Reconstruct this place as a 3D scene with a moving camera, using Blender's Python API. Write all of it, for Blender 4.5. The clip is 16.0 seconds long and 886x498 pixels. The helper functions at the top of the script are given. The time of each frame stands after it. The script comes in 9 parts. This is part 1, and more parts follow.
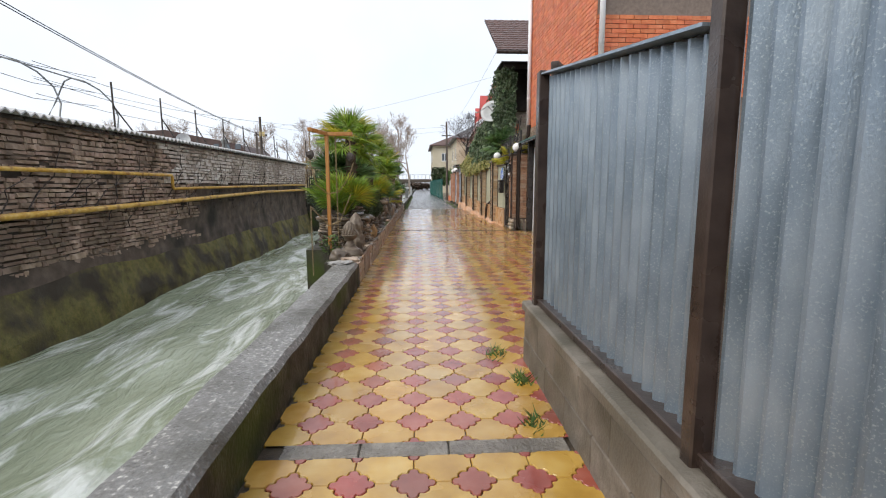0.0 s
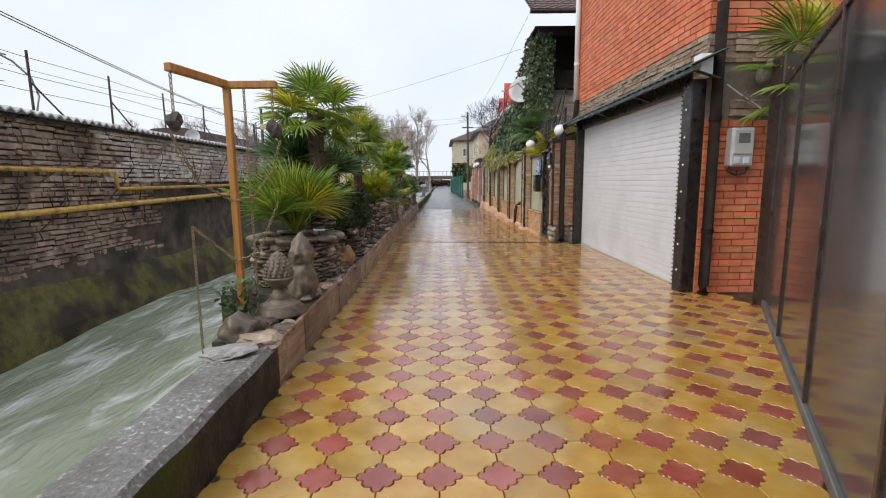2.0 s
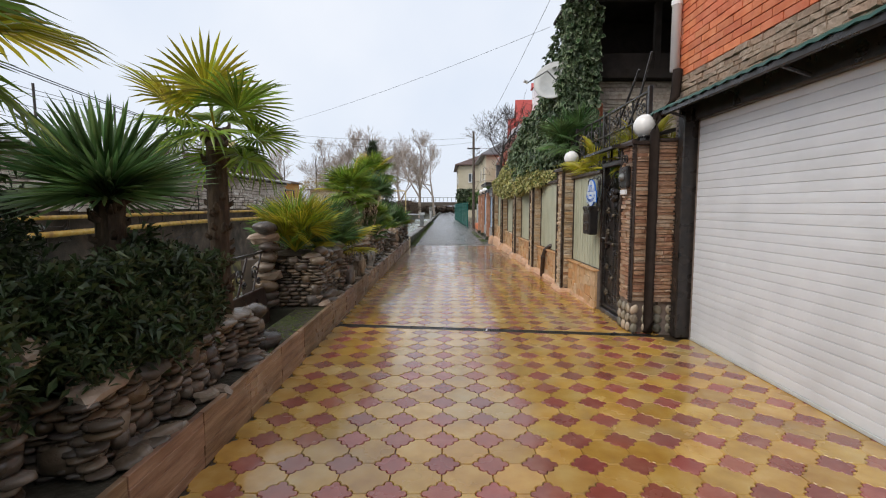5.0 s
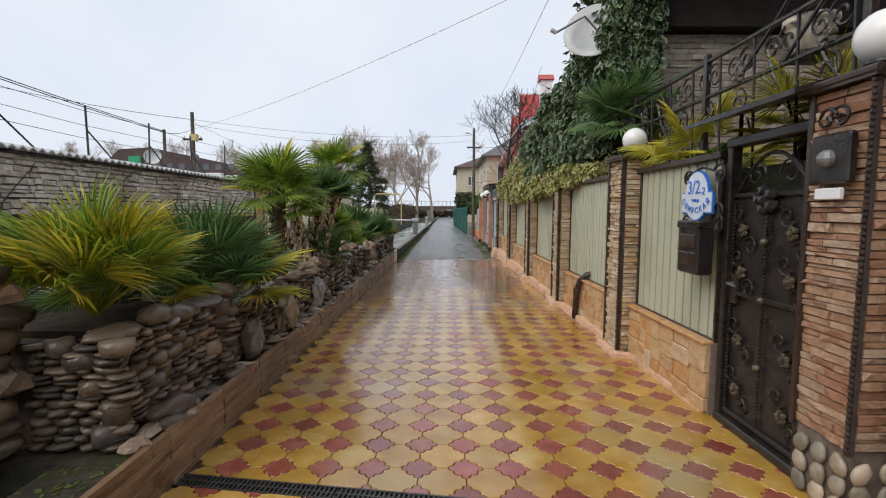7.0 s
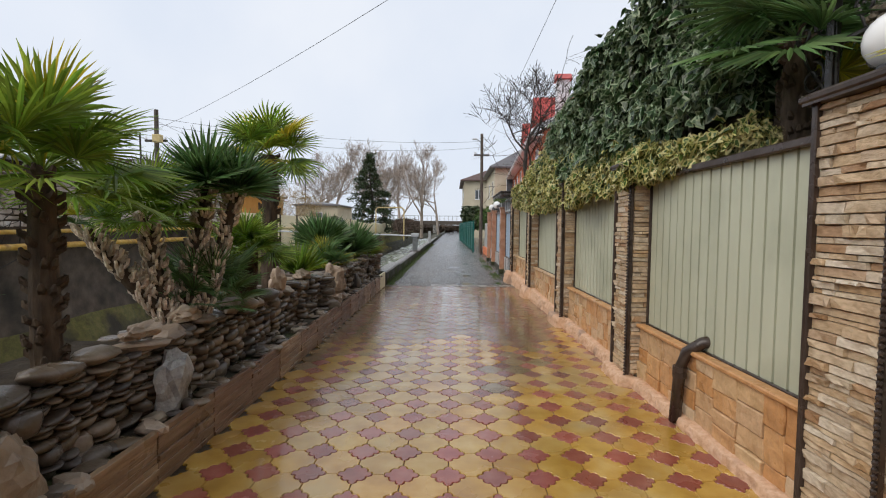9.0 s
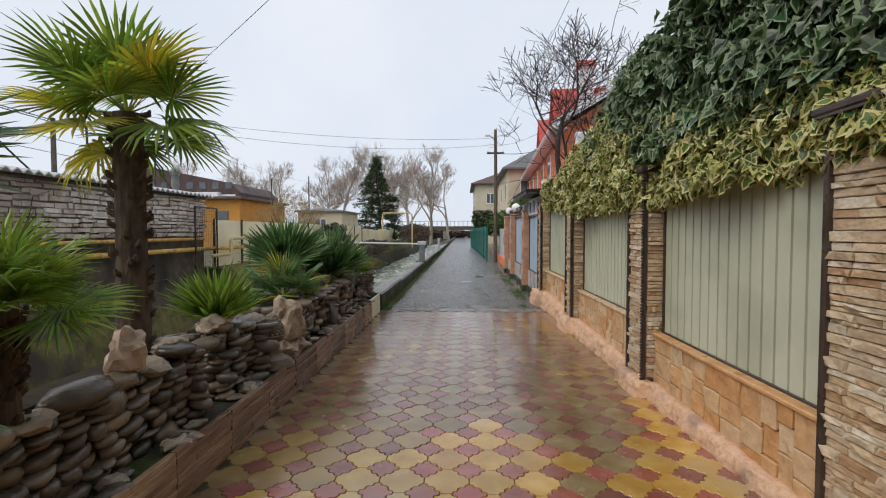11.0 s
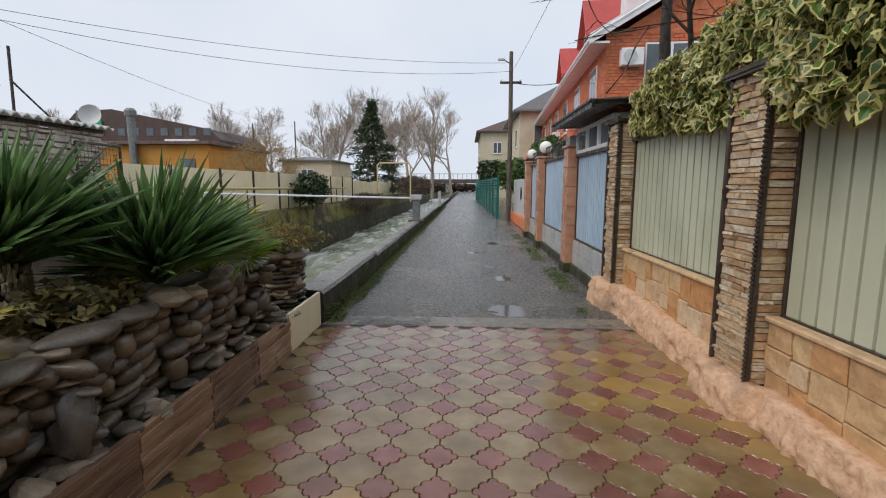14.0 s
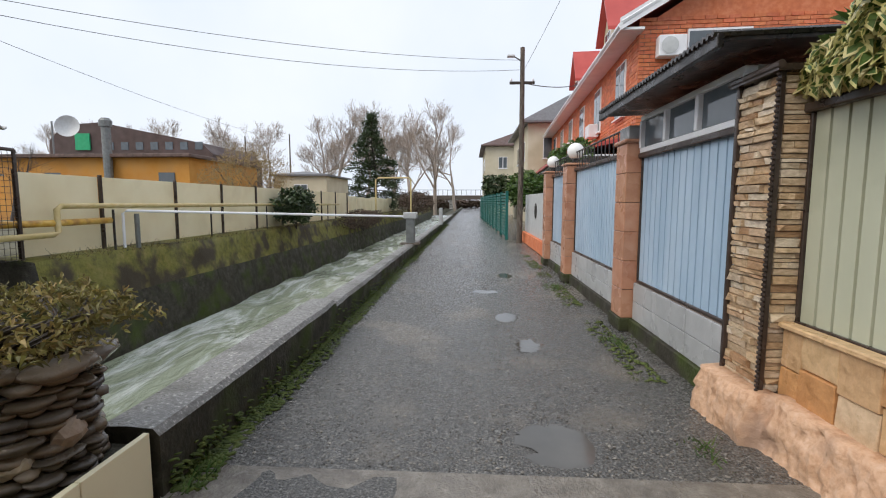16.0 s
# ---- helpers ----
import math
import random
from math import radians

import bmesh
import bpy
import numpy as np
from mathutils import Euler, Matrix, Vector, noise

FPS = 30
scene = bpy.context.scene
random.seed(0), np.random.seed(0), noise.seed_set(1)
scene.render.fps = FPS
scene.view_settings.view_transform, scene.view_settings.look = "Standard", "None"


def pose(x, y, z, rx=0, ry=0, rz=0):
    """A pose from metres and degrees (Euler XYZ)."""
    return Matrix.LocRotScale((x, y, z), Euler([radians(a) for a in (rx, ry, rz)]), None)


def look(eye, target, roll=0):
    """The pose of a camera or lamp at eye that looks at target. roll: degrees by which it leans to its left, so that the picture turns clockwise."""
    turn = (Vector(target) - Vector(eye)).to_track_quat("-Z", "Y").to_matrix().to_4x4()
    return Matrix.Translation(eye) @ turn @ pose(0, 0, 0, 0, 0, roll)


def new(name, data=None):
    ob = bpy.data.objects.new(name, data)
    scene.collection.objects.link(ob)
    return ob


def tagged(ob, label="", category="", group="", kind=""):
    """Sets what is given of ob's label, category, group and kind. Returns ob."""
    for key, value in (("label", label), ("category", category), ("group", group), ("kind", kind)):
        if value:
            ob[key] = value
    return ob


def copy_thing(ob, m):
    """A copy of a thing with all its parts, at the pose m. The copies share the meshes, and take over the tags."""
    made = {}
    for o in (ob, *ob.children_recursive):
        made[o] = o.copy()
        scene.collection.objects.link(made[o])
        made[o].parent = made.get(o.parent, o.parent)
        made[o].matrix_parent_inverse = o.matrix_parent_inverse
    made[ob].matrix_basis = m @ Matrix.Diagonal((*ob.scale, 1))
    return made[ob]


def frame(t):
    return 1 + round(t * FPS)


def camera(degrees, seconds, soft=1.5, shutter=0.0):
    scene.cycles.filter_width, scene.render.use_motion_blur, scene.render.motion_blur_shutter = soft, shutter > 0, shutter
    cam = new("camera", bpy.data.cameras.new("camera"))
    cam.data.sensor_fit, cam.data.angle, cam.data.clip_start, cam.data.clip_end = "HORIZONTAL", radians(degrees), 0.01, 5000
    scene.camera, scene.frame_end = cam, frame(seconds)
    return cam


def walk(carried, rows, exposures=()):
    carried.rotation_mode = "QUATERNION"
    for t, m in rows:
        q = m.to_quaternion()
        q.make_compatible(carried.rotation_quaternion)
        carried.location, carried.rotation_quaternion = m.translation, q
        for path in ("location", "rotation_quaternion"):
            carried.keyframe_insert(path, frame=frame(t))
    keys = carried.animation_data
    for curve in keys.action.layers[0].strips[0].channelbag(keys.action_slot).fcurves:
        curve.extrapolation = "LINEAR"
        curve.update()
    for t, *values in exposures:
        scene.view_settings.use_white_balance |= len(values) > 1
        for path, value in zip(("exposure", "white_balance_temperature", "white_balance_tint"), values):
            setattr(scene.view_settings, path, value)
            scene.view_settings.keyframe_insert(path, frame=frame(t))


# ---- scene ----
cam = camera(87.2, 16.0, soft=1.1)
PATH = [
    (0, (0.187, -0.454, 1.299), (0.288, 1.524, 1.023), -0.2),
    (0.5, (0.212, 0.339, 1.302), (0.317, 2.318, 1.034), -0.3),
    (1, (0.288, 1.154, 1.28), (0.385, 3.13, 0.987), -0.5),
    (1.5, (0.329, 1.983, 1.256), (0.383, 3.959, 0.955), -0.6),
    (2, (0.438, 2.772, 1.298), (0.445, 4.751, 1.009), -0.6),
    (2.5, (0.461, 3.495, 1.374), (0.444, 5.477, 1.11), -0.6),
    (3, (0.555, 4.207, 1.396), (0.54, 6.193, 1.157), -0.5),
    (3.5, (0.61, 4.992, 1.401), (0.59, 6.979, 1.178), -0.5),
    (4, (0.674, 5.794, 1.397), (0.648, 7.784, 1.199), -0.4),
    (6.5, (0.76, 9.638, 1.465), (0.765, 11.63, 1.294), 0.5),
    (7, (0.868, 10.39, 1.482), (0.856, 12.383, 1.318), 0.3),
    (7.5, (0.893, 11.131, 1.48), (0.825, 13.124, 1.323), 0.3),
    (8, (0.927, 11.884, 1.471), (0.852, 13.878, 1.326), 0.4),
    (8.5, (0.93, 12.605, 1.498), (0.878, 14.601, 1.383), 0.2),
    (9, (1.0, 13.32, 1.439), (0.959, 15.317, 1.34), 0.6),
    (11.5, (0.949, 16.437, 1.501), (0.857, 18.434, 1.431), -0.2),
    (12, (0.971, 17.171, 1.501), (0.895, 19.169, 1.437), -0.0),
    (12.5, (0.944, 17.898, 1.497), (0.871, 19.895, 1.407), -0.2),
    (13, (0.951, 18.586, 1.466), (0.869, 20.578, 1.304), -0.1),
    (13.5, (0.875, 19.234, 1.423), (0.772, 21.22, 1.205), 0.1),
    (14, (0.852, 19.904, 1.395), (0.754, 21.883, 1.122), 0.1),
    (14.5, (0.825, 20.546, 1.386), (0.714, 22.515, 1.05), 0.2),
    (15, (0.818, 21.213, 1.392), (0.701, 23.179, 1.048), -0.1),
    (15.5, (0.789, 21.823, 1.377), (0.663, 23.801, 1.112), -0.1),
    (16, (0.841, 22.472, 1.378), (0.725, 24.458, 1.174), 0.1),
]
EXPOSURE = [(0.0, 0.42), (1.5, 0.3), (3.5, 0.22), (6.5, 0.08), (9.0, 0.08), (12.0, 0.03), (14.0, 0.0), (15.0, 0.12), (16.0, 0.26)]
walk(cam, [(t, look(eye, target, roll)) for t, eye, target, roll in PATH], EXPOSURE)

# ---- world and light: a bright, wet, overcast day ----
world = bpy.data.worlds.new("overcast_sky")
scene.world = world
world.use_nodes = True
wn, wl = world.node_tree.nodes, world.node_tree.links
wn.clear()
sky = wn.new("ShaderNodeTexSky")
sky.sky_type, sky.sun_disc = "NISHITA", False
sky.sun_elevation, sky.sun_rotation = radians(44), radians(235)
sky.air_density, sky.dust_density = 1.0, 3.0
cloud_co = wn.new("ShaderNodeTexCoord")
cloud = wn.new("ShaderNodeTexNoise")
cloud.inputs["Scale"].default_value, cloud.inputs["Detail"].default_value = 2.2, 5
cloud_ramp = wn.new("ShaderNodeValToRGB")
cloud_ramp.color_ramp.elements[0].position, cloud_ramp.color_ramp.elements[1].position = 0.3, 0.75
cloud_ramp.color_ramp.elements[0].color = (7.3, 8.0, 9.2, 1)
cloud_ramp.color_ramp.elements[1].color = (9.0, 9.3, 9.9, 1)
sky_mix = wn.new("ShaderNodeMix")
sky_mix.data_type = "RGBA"
sky_mix.inputs[0].default_value = 0.9
backg = wn.new("ShaderNodeBackground")
backg.inputs["Strength"].default_value = 0.1
wout = wn.new("ShaderNodeOutputWorld")
wl.new(cloud_co.outputs["Generated"], cloud.inputs["Vector"])
wl.new(cloud.outputs["Fac"], cloud_ramp.inputs["Fac"])
wl.new(sky.outputs["Color"], sky_mix.inputs[6])
wl.new(cloud_ramp.outputs["Color"], sky_mix.inputs[7])
wl.new(sky_mix.outputs[2], backg.inputs["Color"])
wl.new(backg.outputs["Background"], wout.inputs["Surface"])
sun_data = bpy.data.lights.new("sun", "SUN")
sun_data.energy, sun_data.angle, sun_data.color = 1.55, radians(40), (1.0, 0.92, 0.80)
sun_lamp = new("sun", sun_data)
sun_lamp.matrix_world = look((-20, -14, 24), (0, 0, 0))


# ---- materials ----
def mat(name, cols, scale=6.0, rough=(0.5, 0.75), bump=0.15, bscale=60.0, metal=0.0, rnd=0.0, stretch=(1, 1, 1),
        island=0.0, stain=None, stain_scale=1.2, stain_at=(0.5, 0.68), spec=0.5, coat=0.0, thin=0.0, two_scale=0.5, palette=None, per="object"):
    """A procedural surface: a colour ramp over noise at two scales, stains, uneven gloss and fine relief, in metres of the world."""
    m = bpy.data.materials.new(name)
    m.use_nodes = True
    n, l = m.node_tree.nodes, m.node_tree.links
    b = n["Principled BSDF"]
    geo = n.new("ShaderNodeNewGeometry")
    mp = n.new("ShaderNodeMapping")
    mp.inputs["Scale"].default_value = stretch
    l.new(geo.outputs["Position"], mp.inputs["Vector"])
    n1 = n.new("ShaderNodeTexNoise")
    n1.inputs["Scale"].default_value, n1.inputs["Detail"].default_value = scale, 6
    n1.inputs["Roughness"].default_value = two_scale
    l.new(mp.outputs["Vector"], n1.inputs["Vector"])
    ramp = n.new("ShaderNodeValToRGB")
    els = ramp.color_ramp.elements
    while len(els) < len(cols):
        els.new(0.5)
    for i, c in enumerate(cols):
        els[i].position = 0.3 + 0.4 * i / max(1, len(cols) - 1)
        els[i].color = (*c, 1)
    l.new(n1.outputs["Fac"], ramp.inputs["Fac"])
    col = ramp.outputs["Color"]
    if stain:
        n2 = n.new("ShaderNodeTexNoise")
        n2.inputs["Scale"].default_value, n2.inputs["Detail"].default_value = stain_scale, 7
        l.new(geo.outputs["Position"], n2.inputs["Vector"])
        r2 = n.new("ShaderNodeMapRange")
        r2.inputs[1].default_value, r2.inputs[2].default_value = stain_at
        l.new(n2.outputs["Fac"], r2.inputs[0])
        mx = n.new("ShaderNodeMix")
        mx.data_type = "RGBA"
        l.new(r2.outputs[0], mx.inputs[0])
        l.new(col, mx.inputs[6])
        mx.inputs[7].default_value = (*stain, 1)
        col = mx.outputs[2]
    if palette:
        pr = n.new("ShaderNodeValToRGB")
        pe = pr.color_ramp.elements
        while len(pe) < len(palette):
            pe.new(0.5)
        for i, c in enumerate(palette):
            pe[i].position = i / (len(palette) - 1)
            pe[i].color = (*c, 1)
        if per == "object":
            l.new(n.new("ShaderNodeObjectInfo").outputs["Random"], pr.inputs["Fac"])
        else:
            l.new(geo.outputs["Random Per Island"], pr.inputs["Fac"])
        pm = n.new("ShaderNodeMix")
        pm.data_type, pm.blend_type = "RGBA", "MULTIPLY"
        pm.inputs[0].default_value = 1.0
        l.new(pr.outputs["Color"], pm.inputs[6])
        l.new(col, pm.inputs[7])
        col = pm.outputs[2]
    if rnd or island:
        if rnd:
            oi = n.new("ShaderNodeObjectInfo")
            src, amount = oi.outputs["Random"], rnd
        else:
            src, amount = geo.outputs["Random Per Island"], island
        hsv = n.new("ShaderNodeHueSaturation")
        mr = n.new("ShaderNodeMapRange")
        mr.inputs[3].default_value, mr.inputs[4].default_value = 1 - amount, 1 + amount
        l.new(src, mr.inputs[0])
        l.new(mr.outputs[0], hsv.inputs["Value"])
        mu = n.new("ShaderNodeMath")
        mu.operation = "MULTIPLY"
        mu.inputs[1].default_value = 7.31
        fr = n.new("ShaderNodeMath")
        fr.operation = "FRACT"
        l.new(src, mu.inputs[0])
        l.new(mu.outputs[0], fr.inputs[0])
        mh = n.new("ShaderNodeMapRange")
        mh.inputs[3].default_value, mh.inputs[4].default_value = 0.5 - 0.035 * amount, 0.5 + 0.035 * amount
        l.new(fr.outputs[0], mh.inputs[0])
        l.new(mh.outputs[0], hsv.inputs["Hue"])
        l.new(col, hsv.inputs["Color"])
        col = hsv.outputs["Color"]
    l.new(col, b.inputs["Base Color"])
    n3 = n.new("ShaderNodeTexNoise")
    n3.inputs["Scale"].default_value, n3.inputs["Detail"].default_value = max(0.8, scale * 0.4), 5
    l.new(geo.outputs["Position"], n3.inputs["Vector"])
    rr = n.new("ShaderNodeMapRange")
    rr.inputs[1].default_value, rr.inputs[2].default_value = 0.35, 0.65
    rr.inputs[3].default_value, rr.inputs[4].default_value = rough
    l.new(n3.outputs["Fac"], rr.inputs[0])
    l.new(rr.outputs[0], b.inputs["Roughness"])
    if bump:
        n4 = n.new("ShaderNodeTexNoise")
        n4.inputs["Scale"].default_value, n4.inputs["Detail"].default_value = bscale, 4
        l.new(mp.outputs["Vector"], n4.inputs["Vector"])
        bp = n.new("ShaderNodeBump")
        bp.inputs["Strength"].default_value, bp.inputs["Distance"].default_value = bump, 0.01
        l.new(n4.outputs["Fac"], bp.inputs["Height"])
        l.new(bp.outputs["Normal"], b.inputs["Normal"])
    b.inputs["Metallic"].default_value = metal
    b.inputs["Specular IOR Level"].default_value = spec
    b.inputs["Coat Weight"].default_value = coat
    b.inputs["Coat Roughness"].default_value = 0.08
    if thin:
        tr = n.new("ShaderNodeBsdfTranslucent")
        ms = n.new("ShaderNodeMixShader")
        ms.inputs[0].default_value = thin
        l.new(col, tr.inputs["Color"])
        l.new(b.outputs[0], ms.inputs[1])
        l.new(tr.outputs[0], ms.inputs[2])
        l.new(ms.outputs[0], n["Material Output"].inputs["Surface"])
    return m


M_yellow = mat("wet_yellow_paver", [(0.36, 0.19, 0.03), (0.46, 0.265, 0.05), (0.54, 0.35, 0.10)], 5, (0.12, 0.34), 0.12, 160, rnd=0.14, stain=(0.42, 0.31, 0.15), stain_scale=1.1, stain_at=(0.54, 0.7), coat=0.55)
M_red = mat("wet_red_paver", [(0.25, 0.052, 0.032), (0.31, 0.075, 0.048), (0.37, 0.12, 0.085)], 6, (0.12, 0.34), 0.12, 160, rnd=0.2, stain=(0.25, 0.11, 0.09), stain_scale=1.1, coat=0.55)
M_yellow_far = mat("wet_yellow_paver_joined", [(0.36, 0.19, 0.03), (0.46, 0.265, 0.05), (0.54, 0.35, 0.10)], 5, (0.12, 0.34), 0.12, 160, island=0.14, stain=(0.42, 0.31, 0.15), stain_scale=1.1, stain_at=(0.54, 0.7), coat=0.55)
M_red_far = mat("wet_red_paver_joined", [(0.23, 0.052, 0.034), (0.28, 0.072, 0.048), (0.34, 0.115, 0.08)], 6, (0.12, 0.34), 0.12, 160, island=0.2, stain=(0.25, 0.11, 0.09), stain_scale=1.1, coat=0.55)
# muted far pavers: dirt, and the sky's reflection mixed into the base colour
M_yellow_dirt_sheen = mat("yellow_paver_dirt_and_painted_sheen", [(0.15, 0.095, 0.038), (0.21, 0.14, 0.065), (0.27, 0.20, 0.11)], 5, (0.08, 0.28), 0.12, 160, island=0.16, stain=(0.33, 0.20, 0.05), stain_scale=0.5, stain_at=(0.52, 0.66), coat=0.4)
M_red_dirt_sheen = mat("red_paver_dirt_and_painted_sheen", [(0.155, 0.052, 0.038), (0.20, 0.072, 0.056), (0.25, 0.105, 0.085)], 6, (0.08, 0.28), 0.12, 160, island=0.18, coat=0.4)
M_grout = mat("dark_wet_grout", [(0.03, 0.022, 0.015), (0.07, 0.05, 0.03)], 20, (0.3, 0.6), 0.3, 90)
M_asphalt = mat("wet_asphalt", [(0.022, 0.022, 0.021), (0.085, 0.083, 0.079), (0.30, 0.29, 0.27)], 75, (0.04, 0.38), 1.0, 70, stain=(0.17, 0.155, 0.135), stain_scale=0.9, stain_at=(0.55, 0.63), two_scale=0.6)
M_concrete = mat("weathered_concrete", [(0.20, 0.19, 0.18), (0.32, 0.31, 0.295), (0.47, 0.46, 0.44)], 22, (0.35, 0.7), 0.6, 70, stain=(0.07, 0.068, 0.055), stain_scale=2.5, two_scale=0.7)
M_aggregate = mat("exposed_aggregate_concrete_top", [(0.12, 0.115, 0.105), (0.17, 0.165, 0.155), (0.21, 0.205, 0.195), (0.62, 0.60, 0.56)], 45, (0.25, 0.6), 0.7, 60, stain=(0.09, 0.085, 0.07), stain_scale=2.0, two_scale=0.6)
# dark brown timber taken near black: the loggia's shade is in the colour
M_shaded_wood = mat("brown_timber_with_painted_shade", [(0.012, 0.008, 0.006), (0.025, 0.017, 0.013)], 8, (0.8, 0.95), 0.3, 40)
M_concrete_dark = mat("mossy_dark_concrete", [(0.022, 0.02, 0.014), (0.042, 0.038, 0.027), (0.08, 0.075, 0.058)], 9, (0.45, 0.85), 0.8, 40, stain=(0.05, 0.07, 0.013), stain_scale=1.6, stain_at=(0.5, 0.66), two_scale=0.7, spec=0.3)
M_moss_low = mat("green_low_moss", [(0.035, 0.05, 0.01), (0.075, 0.105, 0.018), (0.13, 0.15, 0.03)], 14, (0.7, 0.95), 1.0, 60, two_scale=0.7)
M_threshold = mat("worn_wet_concrete", [(0.12, 0.105, 0.09), (0.20, 0.18, 0.155), (0.30, 0.275, 0.24)], 9, (0.12, 0.45), 0.8, 60, stain=(0.10, 0.085, 0.07), stain_scale=2.0, two_scale=0.7)
M_moss = mat("green_brown_moss", [(0.08, 0.068, 0.022), (0.17, 0.165, 0.034), (0.27, 0.215, 0.07)], 5, (0.7, 0.95), 1.0, 30, stain=(0.05, 0.038, 0.022), stain_scale=1.5, stain_at=(0.47, 0.6), two_scale=0.75)
M_moss_brown = mat("brown_wall_foot_moss", [(0.058, 0.047, 0.018), (0.125, 0.112, 0.03), (0.20, 0.155, 0.052)], 5, (0.7, 0.95), 1.0, 30, stain=(0.04, 0.03, 0.018), stain_scale=1.2, stain_at=(0.45, 0.6), two_scale=0.75)
M_soil = mat("wet_dark_soil", [(0.02, 0.015, 0.01), (0.045, 0.034, 0.022)], 12, (0.75, 0.95), 1.0, 30, spec=0.15)
M_ground = mat("wet_earth_and_grass", [(0.06, 0.055, 0.03), (0.09, 0.085, 0.045), (0.12, 0.11, 0.07)], 0.6, (0.7, 0.9), 0.6, 8)
M_brick = mat("orange_facing_brick", [(0.52, 0.13, 0.05), (0.60, 0.17, 0.07), (0.66, 0.23, 0.11)], 9, (0.5, 0.75), 0.3, 90, rnd=0.14)
M_brick_far = mat("orange_facing_brick_joined", [(0.52, 0.13, 0.05), (0.60, 0.17, 0.07), (0.66, 0.23, 0.11)], 9, (0.5, 0.75), 0.3, 90, island=0.14)
M_mortar = mat("grey_mortar", [(0.17, 0.13, 0.11), (0.24, 0.19, 0.16)], 20, (0.8, 0.9), 0.4, 90)
SHADES = [(0.62, 0.58, 0.52), (0.82, 0.80, 0.78), (1.0, 1.0, 1.0)]
TAN_STONE = [(0.66, 0.50, 0.32), (0.44, 0.26, 0.14), (0.74, 0.62, 0.46), (0.56, 0.37, 0.20), (0.80, 0.71, 0.58), (0.50, 0.38, 0.26), (0.70, 0.52, 0.33), (0.62, 0.54, 0.42)]
RED_STONE = [(0.50, 0.31, 0.20), (0.38, 0.19, 0.12), (0.58, 0.40, 0.27), (0.44, 0.24, 0.15), (0.62, 0.48, 0.36), (0.34, 0.22, 0.16)]
PALE_STONE = [(0.52, 0.45, 0.37), (0.62, 0.55, 0.47), (0.44, 0.37, 0.31), (0.58, 0.48, 0.42), (0.66, 0.61, 0.54)]
BAND_STONE = [(0.36, 0.27, 0.20), (0.46, 0.36, 0.28), (0.30, 0.21, 0.15), (0.42, 0.29, 0.21)]
SLAB_STONE = [(0.72, 0.42, 0.20), (0.60, 0.30, 0.12), (0.74, 0.52, 0.30), (0.64, 0.40, 0.22), (0.76, 0.60, 0.42)]
M_slate = mat("layered_sandstone_strip", SHADES, 30, (0.35, 0.6), 0.5, 70, palette=TAN_STONE, stretch=(1, 1, 2.5))
M_slate_far = mat("layered_sandstone_strip_joined", SHADES, 30, (0.35, 0.6), 0.5, 70, palette=TAN_STONE, per="island", stretch=(1, 1, 2.5))
M_slate_red = mat("reddish_sandstone_strip", SHADES, 30, (0.35, 0.6), 0.5, 70, palette=RED_STONE, stretch=(1, 1, 2.5))
M_slate_red_far = mat("reddish_sandstone_strip_joined", SHADES, 30, (0.35, 0.6), 0.5, 70, palette=RED_STONE, per="island", stretch=(1, 1, 2.5))
M_band = mat("brown_rubble_band", SHADES, 30, (0.5, 0.75), 0.8, 60, palette=BAND_STONE)
M_band_far = mat("brown_rubble_band_joined", SHADES, 30, (0.5, 0.75), 0.8, 60, palette=BAND_STONE, per="island")
M_pale_stone = mat("pale_limestone_strip", SHADES, 16, (0.4, 0.7), 0.6, 50, palette=PALE_STONE)
M_pale_stone_far = mat("pale_limestone_strip_joined", SHADES, 16, (0.4, 0.7), 0.6, 50, palette=PALE_STONE, per="island")
M_slab = mat("orange_sandstone_slab", SHADES, 11, (0.25, 0.5), 1.0, 22, palette=SLAB_STONE, two_scale=0.7)
M_limestone = mat("pale_limestone_cladding", [(0.36, 0.30, 0.23), (0.49, 0.43, 0.35), (0.60, 0.54, 0.45)], 10, (0.4, 0.7), 0.6, 50, island=0.25)
M_salmon = mat("salmon_painted_rough_render", [(0.46, 0.26, 0.15), (0.62, 0.39, 0.25), (0.70, 0.48, 0.34)], 22, (0.5, 0.75), 1.0, 34, stain=(0.38, 0.25, 0.18), stain_scale=3.0, stain_at=(0.56, 0.7), two_scale=0.65)
M_sheet_green = mat("pale_sage_corrugated_sheet", [(0.45, 0.47, 0.355), (0.49, 0.51, 0.395), (0.53, 0.55, 0.43)], 3, (0.35, 0.55), 0.08, 60, stain=(0.38, 0.40, 0.30), stain_scale=1.4, stretch=(1, 1, 0.15))
M_sheet_blue = mat("pale_blue_corrugated_sheet", [(0.33, 0.46, 0.60), (0.38, 0.51, 0.65), (0.44, 0.56, 0.69)], 3, (0.35, 0.5), 0.08, 60, stretch=(1, 1, 0.2))
M_galv = mat("galvanised_corrugated_sheet", [(0.17, 0.22, 0.27), (0.24, 0.30, 0.36), (0.32, 0.38, 0.44)], 9, (0.28, 0.5), 0.15, 220, metal=0.5, stain=(0.36, 0.42, 0.47), stain_scale=170, stain_at=(0.56, 0.68), stretch=(1, 1, 0.35))
M_brown_metal = mat("dark_brown_painted_steel", [(0.028, 0.018, 0.014), (0.045, 0.03, 0.024), (0.06, 0.042, 0.034)], 12, (0.2, 0.45), 0.12, 90)
M_black_metal = mat("black_painted_ironwork", [(0.012, 0.011, 0.011), (0.022, 0.019, 0.018), (0.04, 0.03, 0.026)], 15, (0.2, 0.45), 0.2, 90)
